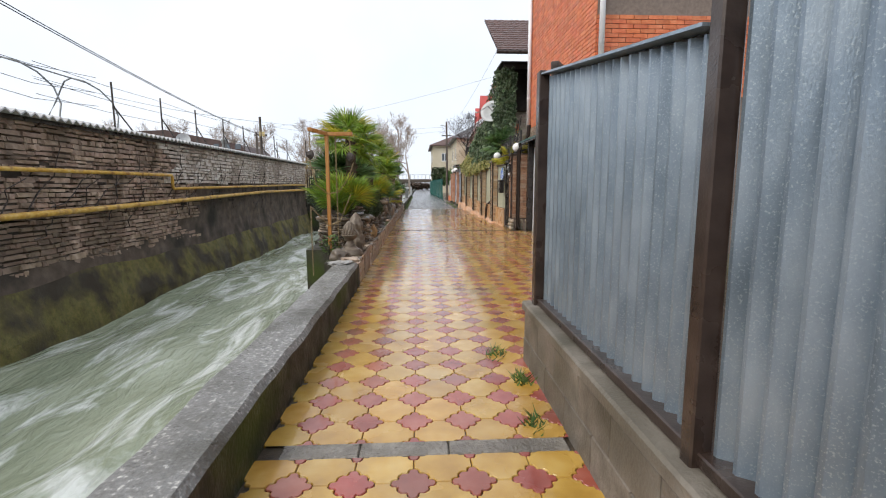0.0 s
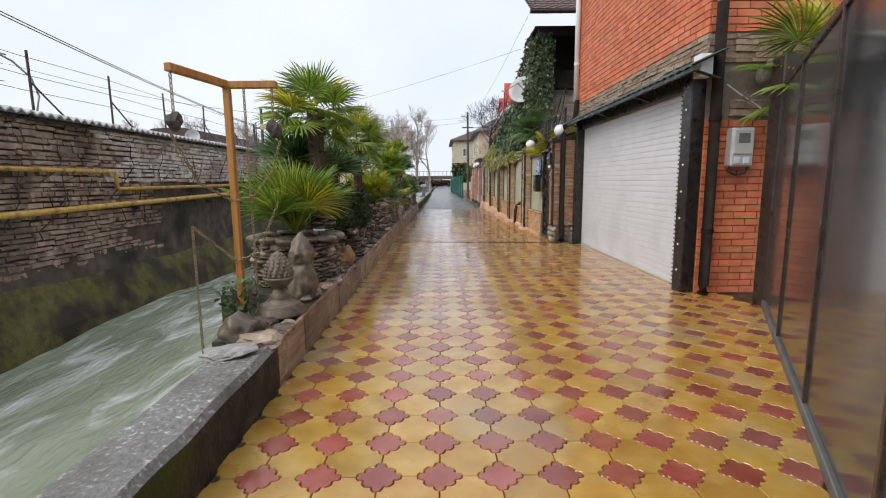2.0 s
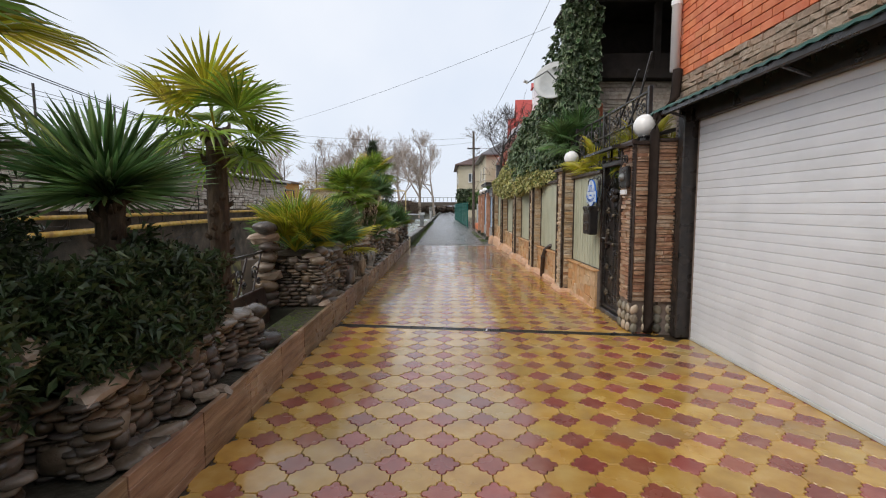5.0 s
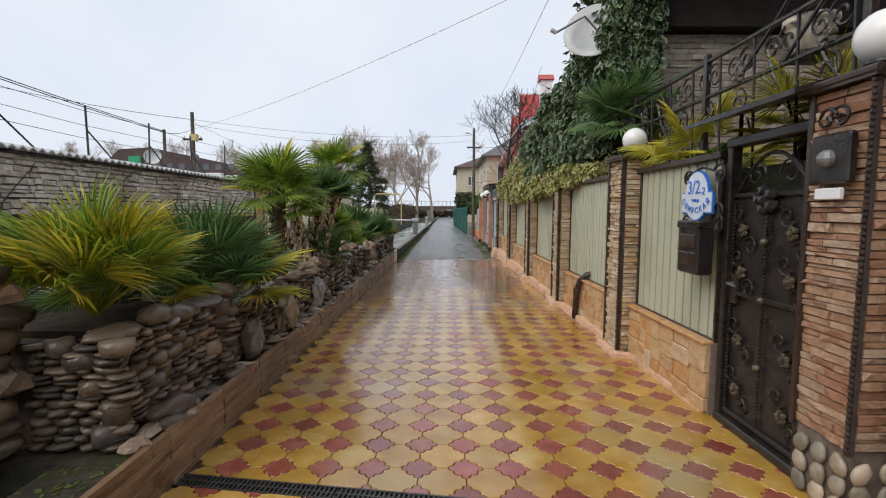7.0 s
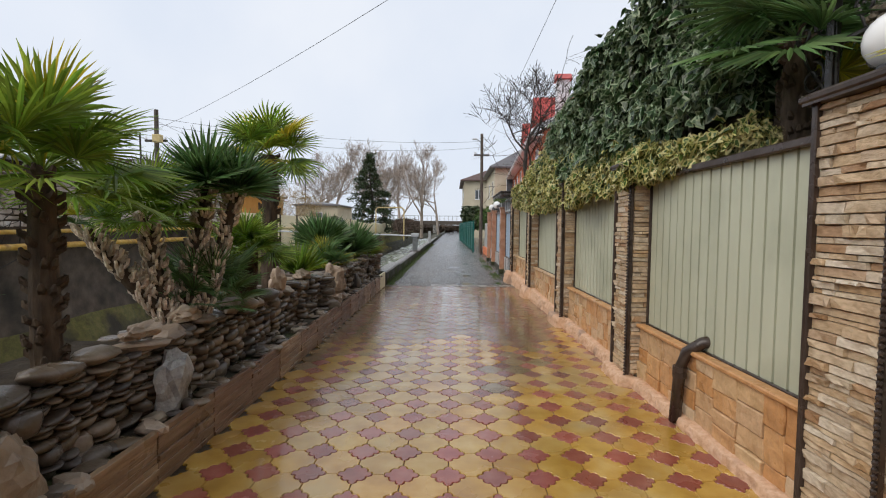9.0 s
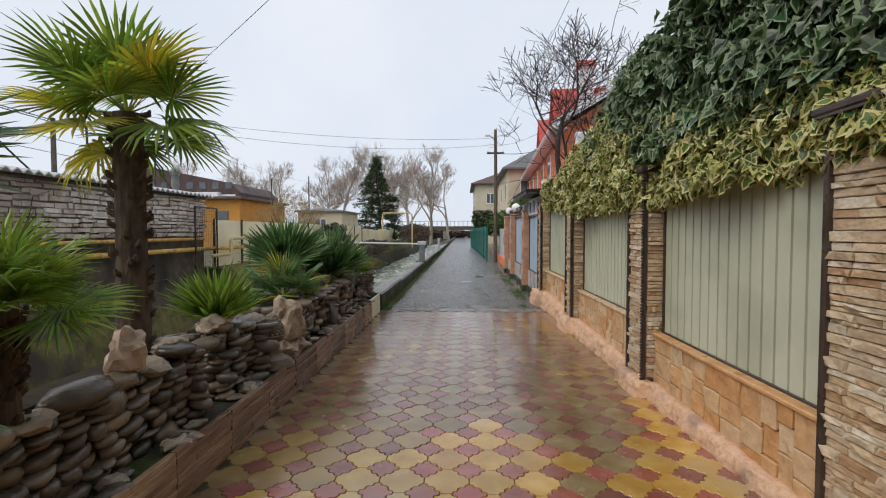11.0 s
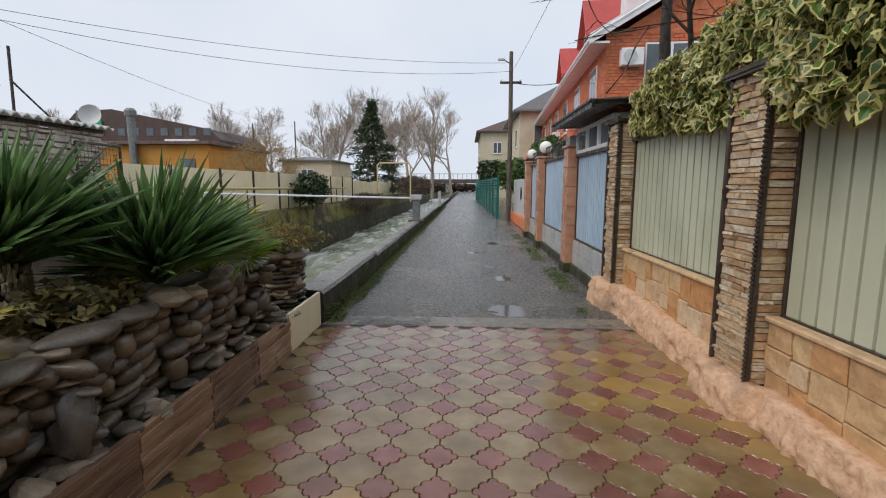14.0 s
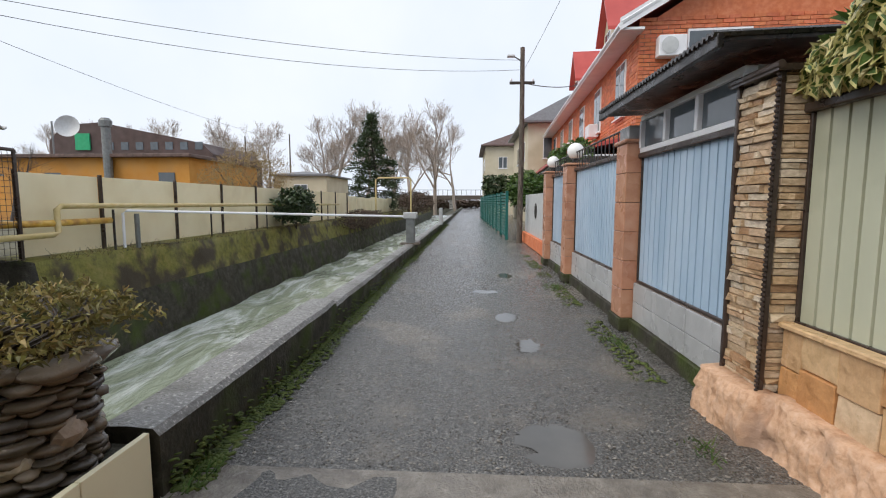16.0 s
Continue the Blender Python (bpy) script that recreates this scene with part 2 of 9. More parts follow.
M_gate_metal = mat("glossy_wet_grey_gate_steel", [(0.06, 0.065, 0.07), (0.09, 0.10, 0.105), (0.13, 0.14, 0.145)], 2.5, (0.08, 0.25), 0.03, 30, metal=0.3, coat=0.3)
M_white = mat("white_painted_metal", [(0.77, 0.78, 0.82), (0.83, 0.84, 0.87)], 5, (0.3, 0.45), 0.03, 60, stain=(0.72, 0.73, 0.77), stain_scale=1.8)
M_shutter = mat("white_shutter_lacquer", [(0.68, 0.70, 0.75), (0.73, 0.75, 0.79)], 4, (0.3, 0.45), 0.02, 60, stain=(0.63, 0.65, 0.69), stain_scale=1.5)
M_grey_box = mat("grey_plastic_box", [(0.48, 0.50, 0.51), (0.56, 0.58, 0.59)], 10, (0.35, 0.5), 0.04, 80)
M_glass = mat("window_glass", [(0.09, 0.11, 0.13), (0.12, 0.14, 0.16)], 3, (0.03, 0.06), 0.0, 10)
M_globe = mat("opal_white_globe", [(0.82, 0.82, 0.82), (0.86, 0.86, 0.85)], 5, (0.15, 0.25), 0.0, 10)
M_pipe_yellow = mat("yellow_gas_pipe_paint", [(0.50, 0.27, 0.03), (0.60, 0.36, 0.06), (0.66, 0.45, 0.14)], 8, (0.35, 0.6), 0.15, 60, stain=(0.30, 0.15, 0.04), stain_scale=5)
M_pipe_cream = mat("cream_gas_pipe_paint", [(0.52, 0.40, 0.16), (0.62, 0.50, 0.26)], 8, (0.4, 0.6), 0.15, 60)
M_bark = mat("grey_brown_bark", [(0.05, 0.038, 0.03), (0.10, 0.08, 0.065), (0.16, 0.135, 0.11)], 18, (0.7, 0.9), 0.9, 40, stretch=(1, 1, 0.3))
M_bark_dark = mat("wet_dark_bark", [(0.02, 0.015, 0.012), (0.045, 0.035, 0.03), (0.08, 0.065, 0.055)], 18, (0.5, 0.8), 0.9, 40)
M_twig = mat("pale_bare_twigs", [(0.34, 0.28, 0.24), (0.44, 0.37, 0.32)], 10, (0.8, 0.95), 0.0, 10)
M_frond = mat("green_fan_palm_frond", [(0.11, 0.19, 0.022), (0.20, 0.31, 0.038), (0.31, 0.42, 0.066)], 4, (0.25, 0.4), 0.1, 40, island=0.45, thin=0.4)
M_frond_dark = mat("dark_green_palm_frond", [(0.06, 0.13, 0.04), (0.12, 0.215, 0.07), (0.19, 0.30, 0.12)], 4, (0.25, 0.4), 0.1, 40, island=0.45, thin=0.38)
M_frond_yellow = mat("yellowing_palm_frond", [(0.276, 0.299, 0.023), (0.46, 0.425, 0.0345), (0.598, 0.483, 0.0575)], 4, (0.3, 0.5), 0.1, 40, island=0.4, thin=0.35)
M_fibre = mat("brown_palm_trunk_fibre", [(0.033, 0.022, 0.0143), (0.066, 0.044, 0.0275), (0.11, 0.077, 0.0495)], 22, (0.8, 0.95), 1.0, 50, stretch=(1, 1, 0.35))
M_leaf = mat("dark_green_ivy_leaf", [(0.018, 0.044, 0.015), (0.034, 0.073, 0.025), (0.06, 0.108, 0.043)], 6, (0.2, 0.4), 0.1, 40, island=0.45, thin=0.2)
M_leaf_mid = mat("mid_green_leaf", [(0.04, 0.085, 0.018), (0.075, 0.135, 0.03), (0.12, 0.185, 0.045)], 6, (0.3, 0.5), 0.1, 40, island=0.45, thin=0.25)
M_leaf_edge = mat("cream_variegated_leaf_edge", [(0.40, 0.38, 0.11), (0.53, 0.485, 0.19), (0.64, 0.565, 0.29)], 6, (0.3, 0.5), 0.1, 40, island=0.25, thin=0.25)
M_leaf_pale = mat("grey_green_variegated_leaf_edge", [(0.13, 0.19, 0.10), (0.26, 0.32, 0.19)], 6, (0.25, 0.45), 0.1, 40, island=0.45, thin=0.2)
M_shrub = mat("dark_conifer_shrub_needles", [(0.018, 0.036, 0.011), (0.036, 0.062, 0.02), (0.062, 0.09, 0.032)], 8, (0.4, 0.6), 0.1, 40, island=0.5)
M_shrub_bare = mat("brown_bare_scrub", [(0.05, 0.032, 0.022), (0.085, 0.055, 0.038), (0.12, 0.085, 0.055)], 8, (0.6, 0.8), 0.1, 40, island=0.5)
M_shrub_brown = mat("olive_brown_shrub_leaves", [(0.08, 0.07, 0.02), (0.13, 0.105, 0.03), (0.19, 0.14, 0.05)], 8, (0.5, 0.7), 0.1, 40, island=0.5)
M_straw = mat("straw_coloured_dry_twigs", [(0.22, 0.15, 0.07), (0.34, 0.25, 0.12), (0.46, 0.35, 0.19)], 8, (0.6, 0.8), 0.1, 40, island=0.4, thin=0.2)
M_olive = mat("olive_winter_twig_leaves", [(0.11, 0.11, 0.03), (0.20, 0.17, 0.05), (0.31, 0.23, 0.08)], 8, (0.5, 0.7), 0.1, 40, island=0.5, thin=0.2)
RIVER_STONE = [(0.07, 0.059, 0.049), (0.16, 0.128, 0.097), (0.092, 0.079, 0.072), (0.23, 0.177, 0.125), (0.115, 0.087, 0.059), (0.32, 0.256, 0.192), (0.128, 0.115, 0.105), (0.198, 0.143, 0.09)]
M_pebble = mat("wet_river_stone", SHADES, 9, (0.14, 0.42), 0.35, 60, palette=RIVER_STONE)
M_pebble_far = mat("wet_river_stone_joined", SHADES, 9, (0.14, 0.42), 0.35, 60, palette=RIVER_STONE, per="island")
M_grit = mat("loose_road_grit", SHADES, 20, (0.2, 0.6), 0.0, 10, palette=[(0.05, 0.05, 0.048), (0.16, 0.155, 0.15), (0.09, 0.085, 0.08), (0.30, 0.29, 0.27), (0.12, 0.11, 0.10), (0.42, 0.40, 0.37)], per="island")
M_cobble = mat("set_river_cobble", SHADES, 12, (0.3, 0.5), 0.3, 60, palette=[(0.42, 0.38, 0.30), (0.24, 0.22, 0.17), (0.52, 0.46, 0.36), (0.17, 0.17, 0.14), (0.58, 0.47, 0.36), (0.30, 0.29, 0.25)])
M_whiteback = mat("grey_whitewashed_mortar", [(0.16, 0.125, 0.10), (0.26, 0.215, 0.18), (0.36, 0.31, 0.27)], 5, (0.7, 0.9), 0.6, 40)
M_rock = mat("pale_tan_boulder", [(0.22, 0.16, 0.11), (0.33, 0.26, 0.19), (0.44, 0.36, 0.28)], 6, (0.4, 0.65), 0.8, 30, rnd=0.35)
M_timber_tile = mat("brown_wood_look_cladding", [(0.154, 0.084, 0.049), (0.266, 0.161, 0.098), (0.378, 0.252, 0.161)], 9, (0.25, 0.5), 0.5, 35, rnd=0.35, stretch=(1, 0.35, 3))
M_wood = mat("orange_varnished_timber", [(0.30, 0.12, 0.025), (0.40, 0.18, 0.045), (0.46, 0.23, 0.07)], 10, (0.25, 0.45), 0.2, 50, stretch=(3, 3, 0.25))
M_cast = mat("brown_cast_stone", [(0.10, 0.075, 0.055), (0.16, 0.125, 0.09), (0.22, 0.18, 0.135)], 14, (0.3, 0.6), 0.4, 60)
M_cream = mat("cream_fence_panel", [(0.76, 0.67, 0.44), (0.82, 0.74, 0.51), (0.86, 0.79, 0.57)], 1.2, (0.6, 0.8), 0.1, 40, stain=(0.70, 0.62, 0.42), stain_scale=0.8)
M_ochre = mat("ochre_painted_wall", [(0.50, 0.21, 0.03), (0.58, 0.27, 0.05), (0.62, 0.32, 0.08)], 1.0, (0.7, 0.85), 0.2, 30, stain=(0.45, 0.22, 0.06), stain_scale=0.5)
M_maroon = mat("maroon_brown_cladding", [(0.06, 0.035, 0.032), (0.09, 0.055, 0.05)], 1.5, (0.5, 0.7), 0.1, 30)
M_yellowwall = mat("pale_yellow_render", [(0.52, 0.46, 0.33), (0.58, 0.52, 0.39), (0.63, 0.57, 0.45)], 1.0, (0.7, 0.85), 0.1, 30)
M_redroof = mat("red_metal_roof", [(0.42, 0.06, 0.05), (0.50, 0.085, 0.072)], 2, (0.35, 0.5), 0.05, 30)
M_brownroof = mat("brown_roof_tile", [(0.07, 0.04, 0.033), (0.11, 0.065, 0.055), (0.15, 0.09, 0.08)], 6, (0.4, 0.6), 0.4, 30, island=0.2)
M_greyroof = mat("grey_slate_roof", [(0.12, 0.12, 0.13), (0.17, 0.17, 0.18)], 6, (0.4, 0.6), 0.3, 30)
M_greenmetal = mat("teal_green_fence_paint", [(0.008, 0.11, 0.095), (0.012, 0.15, 0.13)], 4, (0.3, 0.5), 0.05, 30)
M_peach = mat("peach_pillar_tile", [(0.42, 0.19, 0.11), (0.48, 0.24, 0.145), (0.52, 0.28, 0.18)], 8, (0.2, 0.4), 0.15, 50, rnd=0.08)
M_greytile = mat("light_grey_cladding_tile", [(0.36, 0.37, 0.38), (0.43, 0.44, 0.45)], 6, (0.2, 0.4), 0.2, 40, rnd=0.08)
M_blockwork = mat("grey_concrete_blockwork", [(0.11, 0.095, 0.075), (0.16, 0.14, 0.115), (0.22, 0.195, 0.165)], 10, (0.5, 0.8), 0.6, 60, rnd=0.15, stain=(0.08, 0.07, 0.05), stain_scale=2.5)
M_wallstone = mat("old_brown_wall_stone", [(0.225, 0.152, 0.11), (0.33, 0.238, 0.178), (0.44, 0.338, 0.265)], 5, (0.6, 0.85), 0.6, 40, rnd=0.28, stain=(0.18, 0.126, 0.09), stain_scale=0.9, stain_at=(0.5, 0.62))
M_wallstone_far = mat("old_brown_wall_stone_joined", [(0.225, 0.152, 0.11), (0.33, 0.238, 0.178), (0.44, 0.338, 0.265)], 5, (0.6, 0.85), 0.6, 40, island=0.28, stain=(0.18, 0.126, 0.09), stain_scale=0.9, stain_at=(0.5, 0.62))
M_wallback = mat("dark_canal_wall_mortar", [(0.05, 0.036, 0.026), (0.085, 0.061, 0.044), (0.13, 0.096, 0.069)], 4, (0.7, 0.9), 0.8, 30, stain=(0.02, 0.017, 0.011), stain_scale=0.8)
M_cable = mat("black_cable", [(0.012, 0.012, 0.012), (0.02, 0.02, 0.02)], 5, (0.4, 0.6), 0, 10)
M_asbestos = mat("weathered_white_corrugated_roof", [(0.34, 0.34, 0.34), (0.46, 0.46, 0.46), (0.55, 0.55, 0.54)], 4, (0.6, 0.8), 0.3, 40)
M_blue_paint = mat("blue_sign_paint", [(0.03, 0.16, 0.62), (0.04, 0.18, 0.66)], 5, (0.3, 0.4), 0, 10)
M_signwhite = mat("pale_blue_white_sign_enamel", [(0.62, 0.70, 0.82), (0.68, 0.75, 0.85)], 5, (0.2, 0.35), 0, 10)
M_greenbright = mat("bright_green_cloth", [(0.02, 0.32, 0.14), (0.03, 0.38, 0.18)], 4, (0.6, 0.8), 0.1, 30)
M_awning = mat("dark_green_awning_edge", [(0.015, 0.075, 0.06), (0.03, 0.11, 0.085)], 6, (0.3, 0.5), 0.1, 40)
M_steelgrey = mat("dull_grey_steel", [(0.16, 0.17, 0.17), (0.24, 0.25, 0.25)], 8, (0.35, 0.55), 0.1, 60, metal=0.5)
M_drain = mat("black_drain_grate", [(0.02, 0.02, 0.02), (0.04, 0.038, 0.036)], 12, (0.25, 0.5), 0.2, 60)
M_chain = mat("brassy_weathered_chain", [(0.22, 0.16, 0.08), (0.42, 0.32, 0.18)], 20, (0.3, 0.5), 0.2, 60, metal=0.5)
M_bronze = mat("dark_bronze_ironwork", [(0.05, 0.042, 0.034), (0.11, 0.09, 0.065), (0.24, 0.20, 0.14)], 40, (0.25, 0.45), 0.2, 90, metal=0.4)
M_pipe_dark = mat("matt_dark_brown_pipe", [(0.014, 0.009, 0.007), (0.026, 0.017, 0.013)], 12, (0.6, 0.8), 0.12, 90, spec=0.15)
M_whitewash = mat("whitewashed_brickwork", SHADES, 7, (0.6, 0.85), 0.6, 40, palette=[(0.66, 0.59, 0.53), (0.76, 0.70, 0.65), (0.54, 0.46, 0.40), (0.80, 0.76, 0.72)], stain=(0.55, 0.50, 0.46), stain_scale=0.9, stain_at=(0.52, 0.62))
M_whitewash_far = mat("whitewashed_brickwork_joined", SHADES, 7, (0.6, 0.85), 0.6, 40, palette=[(0.66, 0.59, 0.53), (0.76, 0.70, 0.65), (0.54, 0.46, 0.40), (0.80, 0.76, 0.72)], per="island", stain=(0.55, 0.50, 0.46), stain_scale=0.9, stain_at=(0.52, 0.62))
M_stub = mat("pale_cut_leaf_stub", [(0.30, 0.22, 0.15), (0.56, 0.47, 0.37), (0.76, 0.69, 0.59)], 30, (0.6, 0.85), 0.5, 60, island=0.4)
M_pitted = mat("pale_pitted_rock", [(0.12, 0.08, 0.052), (0.31, 0.23, 0.165), (0.43, 0.34, 0.26)], 11, (0.5, 0.75), 1.0, 22, two_scale=0.8)
M_ochre_rock = mat("ochre_rounded_rock", [(0.20, 0.12, 0.05), (0.34, 0.21, 0.09), (0.44, 0.29, 0.14)], 8, (0.35, 0.6), 0.6, 30)


M_puddle = mat("still_rain_puddle", [(0.07, 0.068, 0.062), (0.11, 0.105, 0.095)], 3, (0.03, 0.14), 0.0, 10)


def water_mat():
    """Churned, milky grey-green stream water with streaks of foam where it breaks."""
    m = mat("milky_green_stream_water", [(0.26, 0.30, 0.20), (0.33, 0.37, 0.26), (0.42, 0.46, 0.34)], 1.2, (0.08, 0.22), 0.0, 10, stretch=(1, 0.3, 1))
    n, l = m.node_tree.nodes, m.node_tree.links
    b = n["Principled BSDF"]
    geo = next(x for x in n if x.type == "NEW_GEOMETRY")
    mp = n.new("ShaderNodeMapping")
    mp.inputs["Scale"].default_value = (1.5, 0.45, 1)
    l.new(geo.outputs["Position"], mp.inputs["Vector"])
    foam = n.new("ShaderNodeTexNoise")
    foam.inputs["Scale"].default_value, foam.inputs["Detail"].default_value = 0.9, 9
    foam.inputs["Roughness"].default_value, foam.inputs["Distortion"].default_value = 0.62, 1.4
    l.new(mp.outputs["Vector"], foam.inputs["Vector"])
    fr = n.new("ShaderNodeMapRange")
    fr.inputs[1].default_value, fr.inputs[2].default_value = 0.48, 0.64
    l.new(foam.outputs["Fac"], fr.inputs[0])
    mx = n.new("ShaderNodeMix")
    mx.data_type = "RGBA"
    old = b.inputs["Base Color"].links[0].from_socket
    l.new(fr.outputs[0], mx.inputs[0])
    l.new(old, mx.inputs[6])
    mx.inputs[7].default_value = (0.78, 0.81, 0.76, 1)
    l.new(mx.outputs[2], b.inputs["Base Color"])
    wave = n.new("ShaderNodeTexNoise")
    wave.inputs["Scale"].default_value, wave.inputs["Detail"].default_value = 5, 6
    wave.inputs["Distortion"].default_value = 0.8
    l.new(mp.outputs["Vector"], wave.inputs["Vector"])
    bp = n.new("ShaderNodeBump")
    bp.inputs["Strength"].default_value, bp.inputs["Distance"].default_value = 0.55, 0.12
    l.new(wave.outputs["Fac"], bp.inputs["Height"])
    l.new(bp.outputs["Normal"], b.inputs["Normal"])
    return m


M_water = water_mat()


# ---- mesh helpers ----
def link_mesh(name, bm, material, smooth=False):
    me = bpy.data.meshes.new(name)
    bm.normal_update()
    bm.to_mesh(me)
    bm.free()
    for mm in (material if isinstance(material, (list, tuple)) else [material]):
        me.materials.append(mm)
    if smooth:
        for p in me.polygons:
            p.use_smooth = True
    return me


def part(name, bm, material, parent, label="", smooth=False):
    ob = new(name, link_mesh(name, bm, material, smooth))
    if parent is not None:
        ob.parent = parent
    return tagged(ob, label)


def piece(name, me, parent, m):
    """An object of its own on shared mesh data, placed by m in its parent's space."""
    ob = new(name, me)
    ob.parent = parent
    ob.matrix_basis = m
    return ob


def thing(name, label, category, group="", at=(0, 0, 0), rz=0.0):
    ob = new(name)
    ob.empty_display_size = 0.1
    ob.matrix_basis = pose(*at, 0, 0, rz)
    return tagged(ob, label, category, group)


def structure(name, bm, material, label="", smooth=False):
    ob = new(name, link_mesh(name, bm, material, smooth))
    return tagged(ob, label, kind="structure")


def box(bm, x0, x1, y0, y1, z0, z1, bevel=0.0, slot=0):
    r = bmesh.ops.create_cube(bm, size=1.0, matrix=Matrix.Translation(((x0 + x1) / 2, (y0 + y1) / 2, (z0 + z1) / 2)) @ Matrix.Diagonal((abs(x1 - x0), abs(y1 - y0), abs(z1 - z0), 1)))
    vs = r["verts"]
    fs = {f for v in vs for f in v.link_faces}
    for f in fs:
        f.material_index = slot
    if bevel:
        es = {e for v in vs for e in v.link_edges}
        bmesh.ops.bevel(bm, geom=list(es), offset=bevel, segments=1, affect="EDGES", profile=0.5)
    return vs


def boxed(x0, x1, y0, y1, z0, z1, bevel=0.0):
    bm = bmesh.new()
    box(bm, x0, x1, y0, y1, z0, z1, bevel)
    return bm


def tube(bm, pts, rad, sides=8, caps=True):
    """A round bar along pts; rad is one radius or one for each point."""
    pts = [Vector(p) for p in pts]
    rads = rad if isinstance(rad, (list, tuple)) else [rad] * len(pts)
    rings = []
    up = Vector((0.31, 0.17, 0.93))
    for i, p in enumerate(pts):
        d = (pts[min(i + 1, len(pts) - 1)] - pts[max(i - 1, 0)])
        d = d.normalized() if d.length > 1e-9 else Vector((0, 0, 1))
        u = d.cross(up)
        if u.length < 0.15:
            u = d.cross(Vector((1, 0, 0)))
        u.normalize()
        w = d.cross(u)
        rings.append([bm.verts.new(p + (u * math.cos(2 * math.pi * k / sides) + w * math.sin(2 * math.pi * k / sides)) * rads[i]) for k in range(sides)])
    for a, b in zip(rings, rings[1:]):
        for k in range(sides):
            bm.faces.new((a[k], a[(k + 1) % sides], b[(k + 1) % sides], b[k]))
    if caps:
        bm.faces.new(rings[0][::-1])
        bm.faces.new(rings[-1])


def tubed(pts, rad, sides=8):
    bm = bmesh.new()
    tube(bm, pts, rad, sides)
    return bm


def lathe(profile, sides=20):
    """A turned body from (radius, height) pairs."""
    bm = bmesh.new()
    rings = [[bm.verts.new((r * math.cos(2 * math.pi * k / sides), r * math.sin(2 * math.pi * k / sides), z)) for k in range(sides)] for r, z in profile]
    for a, b in zip(rings, rings[1:]):
        for k in range(sides):
            bm.faces.new((a[k], a[(k + 1) % sides], b[(k + 1) % sides], b[k]))
    bm.faces.new(rings[0][::-1])
    bm.faces.new(rings[-1])
    return bm


def prism(bm, outline, lo, hi, axis="z"):
    """An outline of 2D points extruded along an axis."""
    def at(p, h):
        return {"z": (p[0], p[1], h), "x": (h, p[0], p[1]), "y": (p[0], h, p[1])}[axis]
    a = [bm.verts.new(at(p, lo)) for p in outline]
    b = [bm.verts.new(at(p, hi)) for p in outline]
    n = len(outline)
    bm.faces.new(a[::-1])
    bm.faces.new(b)
    for k in range(n):
        bm.faces.new((a[k], a[(k + 1) % n], b[(k + 1) % n], b[k]))
    bmesh.ops.recalc_face_normals(bm, faces=bm.faces[:])


def prismed(outline, lo, hi, axis="z"):
    bm = bmesh.new()
    prism(bm, outline, lo, hi, axis)
    return bm


def globe(bm, c, r, seg=20):
    bmesh.ops.create_uvsphere(bm, u_segments=seg, v_segments=seg // 2 + 2, radius=r, matrix=Matrix.Translation(c))


def lumpy(seed, sx, sy, sz, sub=2, rough=0.18, flat=0.0):
    """An uneven stone."""
    bm = bmesh.new()
    bmesh.ops.create_icosphere(bm, subdivisions=sub, radius=1.0)
    for v in bm.verts:
        k = 1 + rough * noise.noise(v.co * 1.3 + Vector((seed * 3.7, seed * 1.9, 0))) + 0.5 * rough * noise.noise(v.co * 3.1 + Vector((0, seed, 5)))
        v.co = Vector((v.co.x * sx * k, v.co.y * sy * k, v.co.z * sz * k))
        if flat and v.co.z < -flat * sz:
            v.co.z = -flat * sz
    return bm


def joined(name, chunks, material, parent, smooth=False):
    """Many small shapes (verts, faces[, slots]) as one mesh of kind stuff."""
    vs, fs, slots, k = [], [], [], 0
    for c in chunks:
        vs += c[0]
        fs += [tuple(i + k for i in f) for f in c[1]]
        slots += list(c[2]) if len(c) > 2 else [0] * len(c[1])
        k += len(c[0])
    me = bpy.data.meshes.new(name)
    me.from_pydata(vs, [], fs)
    for mm in (material if isinstance(material, (list, tuple)) else [material]):
        me.materials.append(mm)
    me.polygons.foreach_set("material_index", slots)
    if smooth:
        me.polygons.foreach_set("use_smooth", [True] * len(fs))
    me.update()
    ob = new(name, me)
    if parent is not None:
        ob.parent = parent
    return tagged(ob, kind="stuff")


def shape_of(bm):
    """A bmesh as plain verts and faces, to be strewn by joined()."""
    bm.verts.index_update()
    r = ([v.co.copy() for v in bm.verts], [tuple(v.index for v in f.verts) for f in bm.faces])
    bm.free()
    return r


def moved(shape, m):
    return ([m @ v for v in shape[0]], *shape[1:])


# ---- ground, stream and street ----
WATER_Z = -1.6
KERB = -0.6            # street face of the stream-side walls
bm = bmesh.new()
profile = [(-900, 0.3), (-7.35, 0.3), (-7.3, -2.3), (-0.9, -2.3), (-0.86, -0.03), (900, -0.03)]
rows_y = [-300, -40, 0, 30, 60, 120, 300, 1500]
grid = [[bm.verts.new((x, y, z)) for x, z in profile] for y in rows_y]
for a, b in zip(grid, grid[1:]):
    for k in range(len(profile) - 1):
        bm.faces.new((a[k], a[k + 1], b[k + 1], b[k]))
structure("ground", bm, M_ground, "wet earth and grass beside the lane")

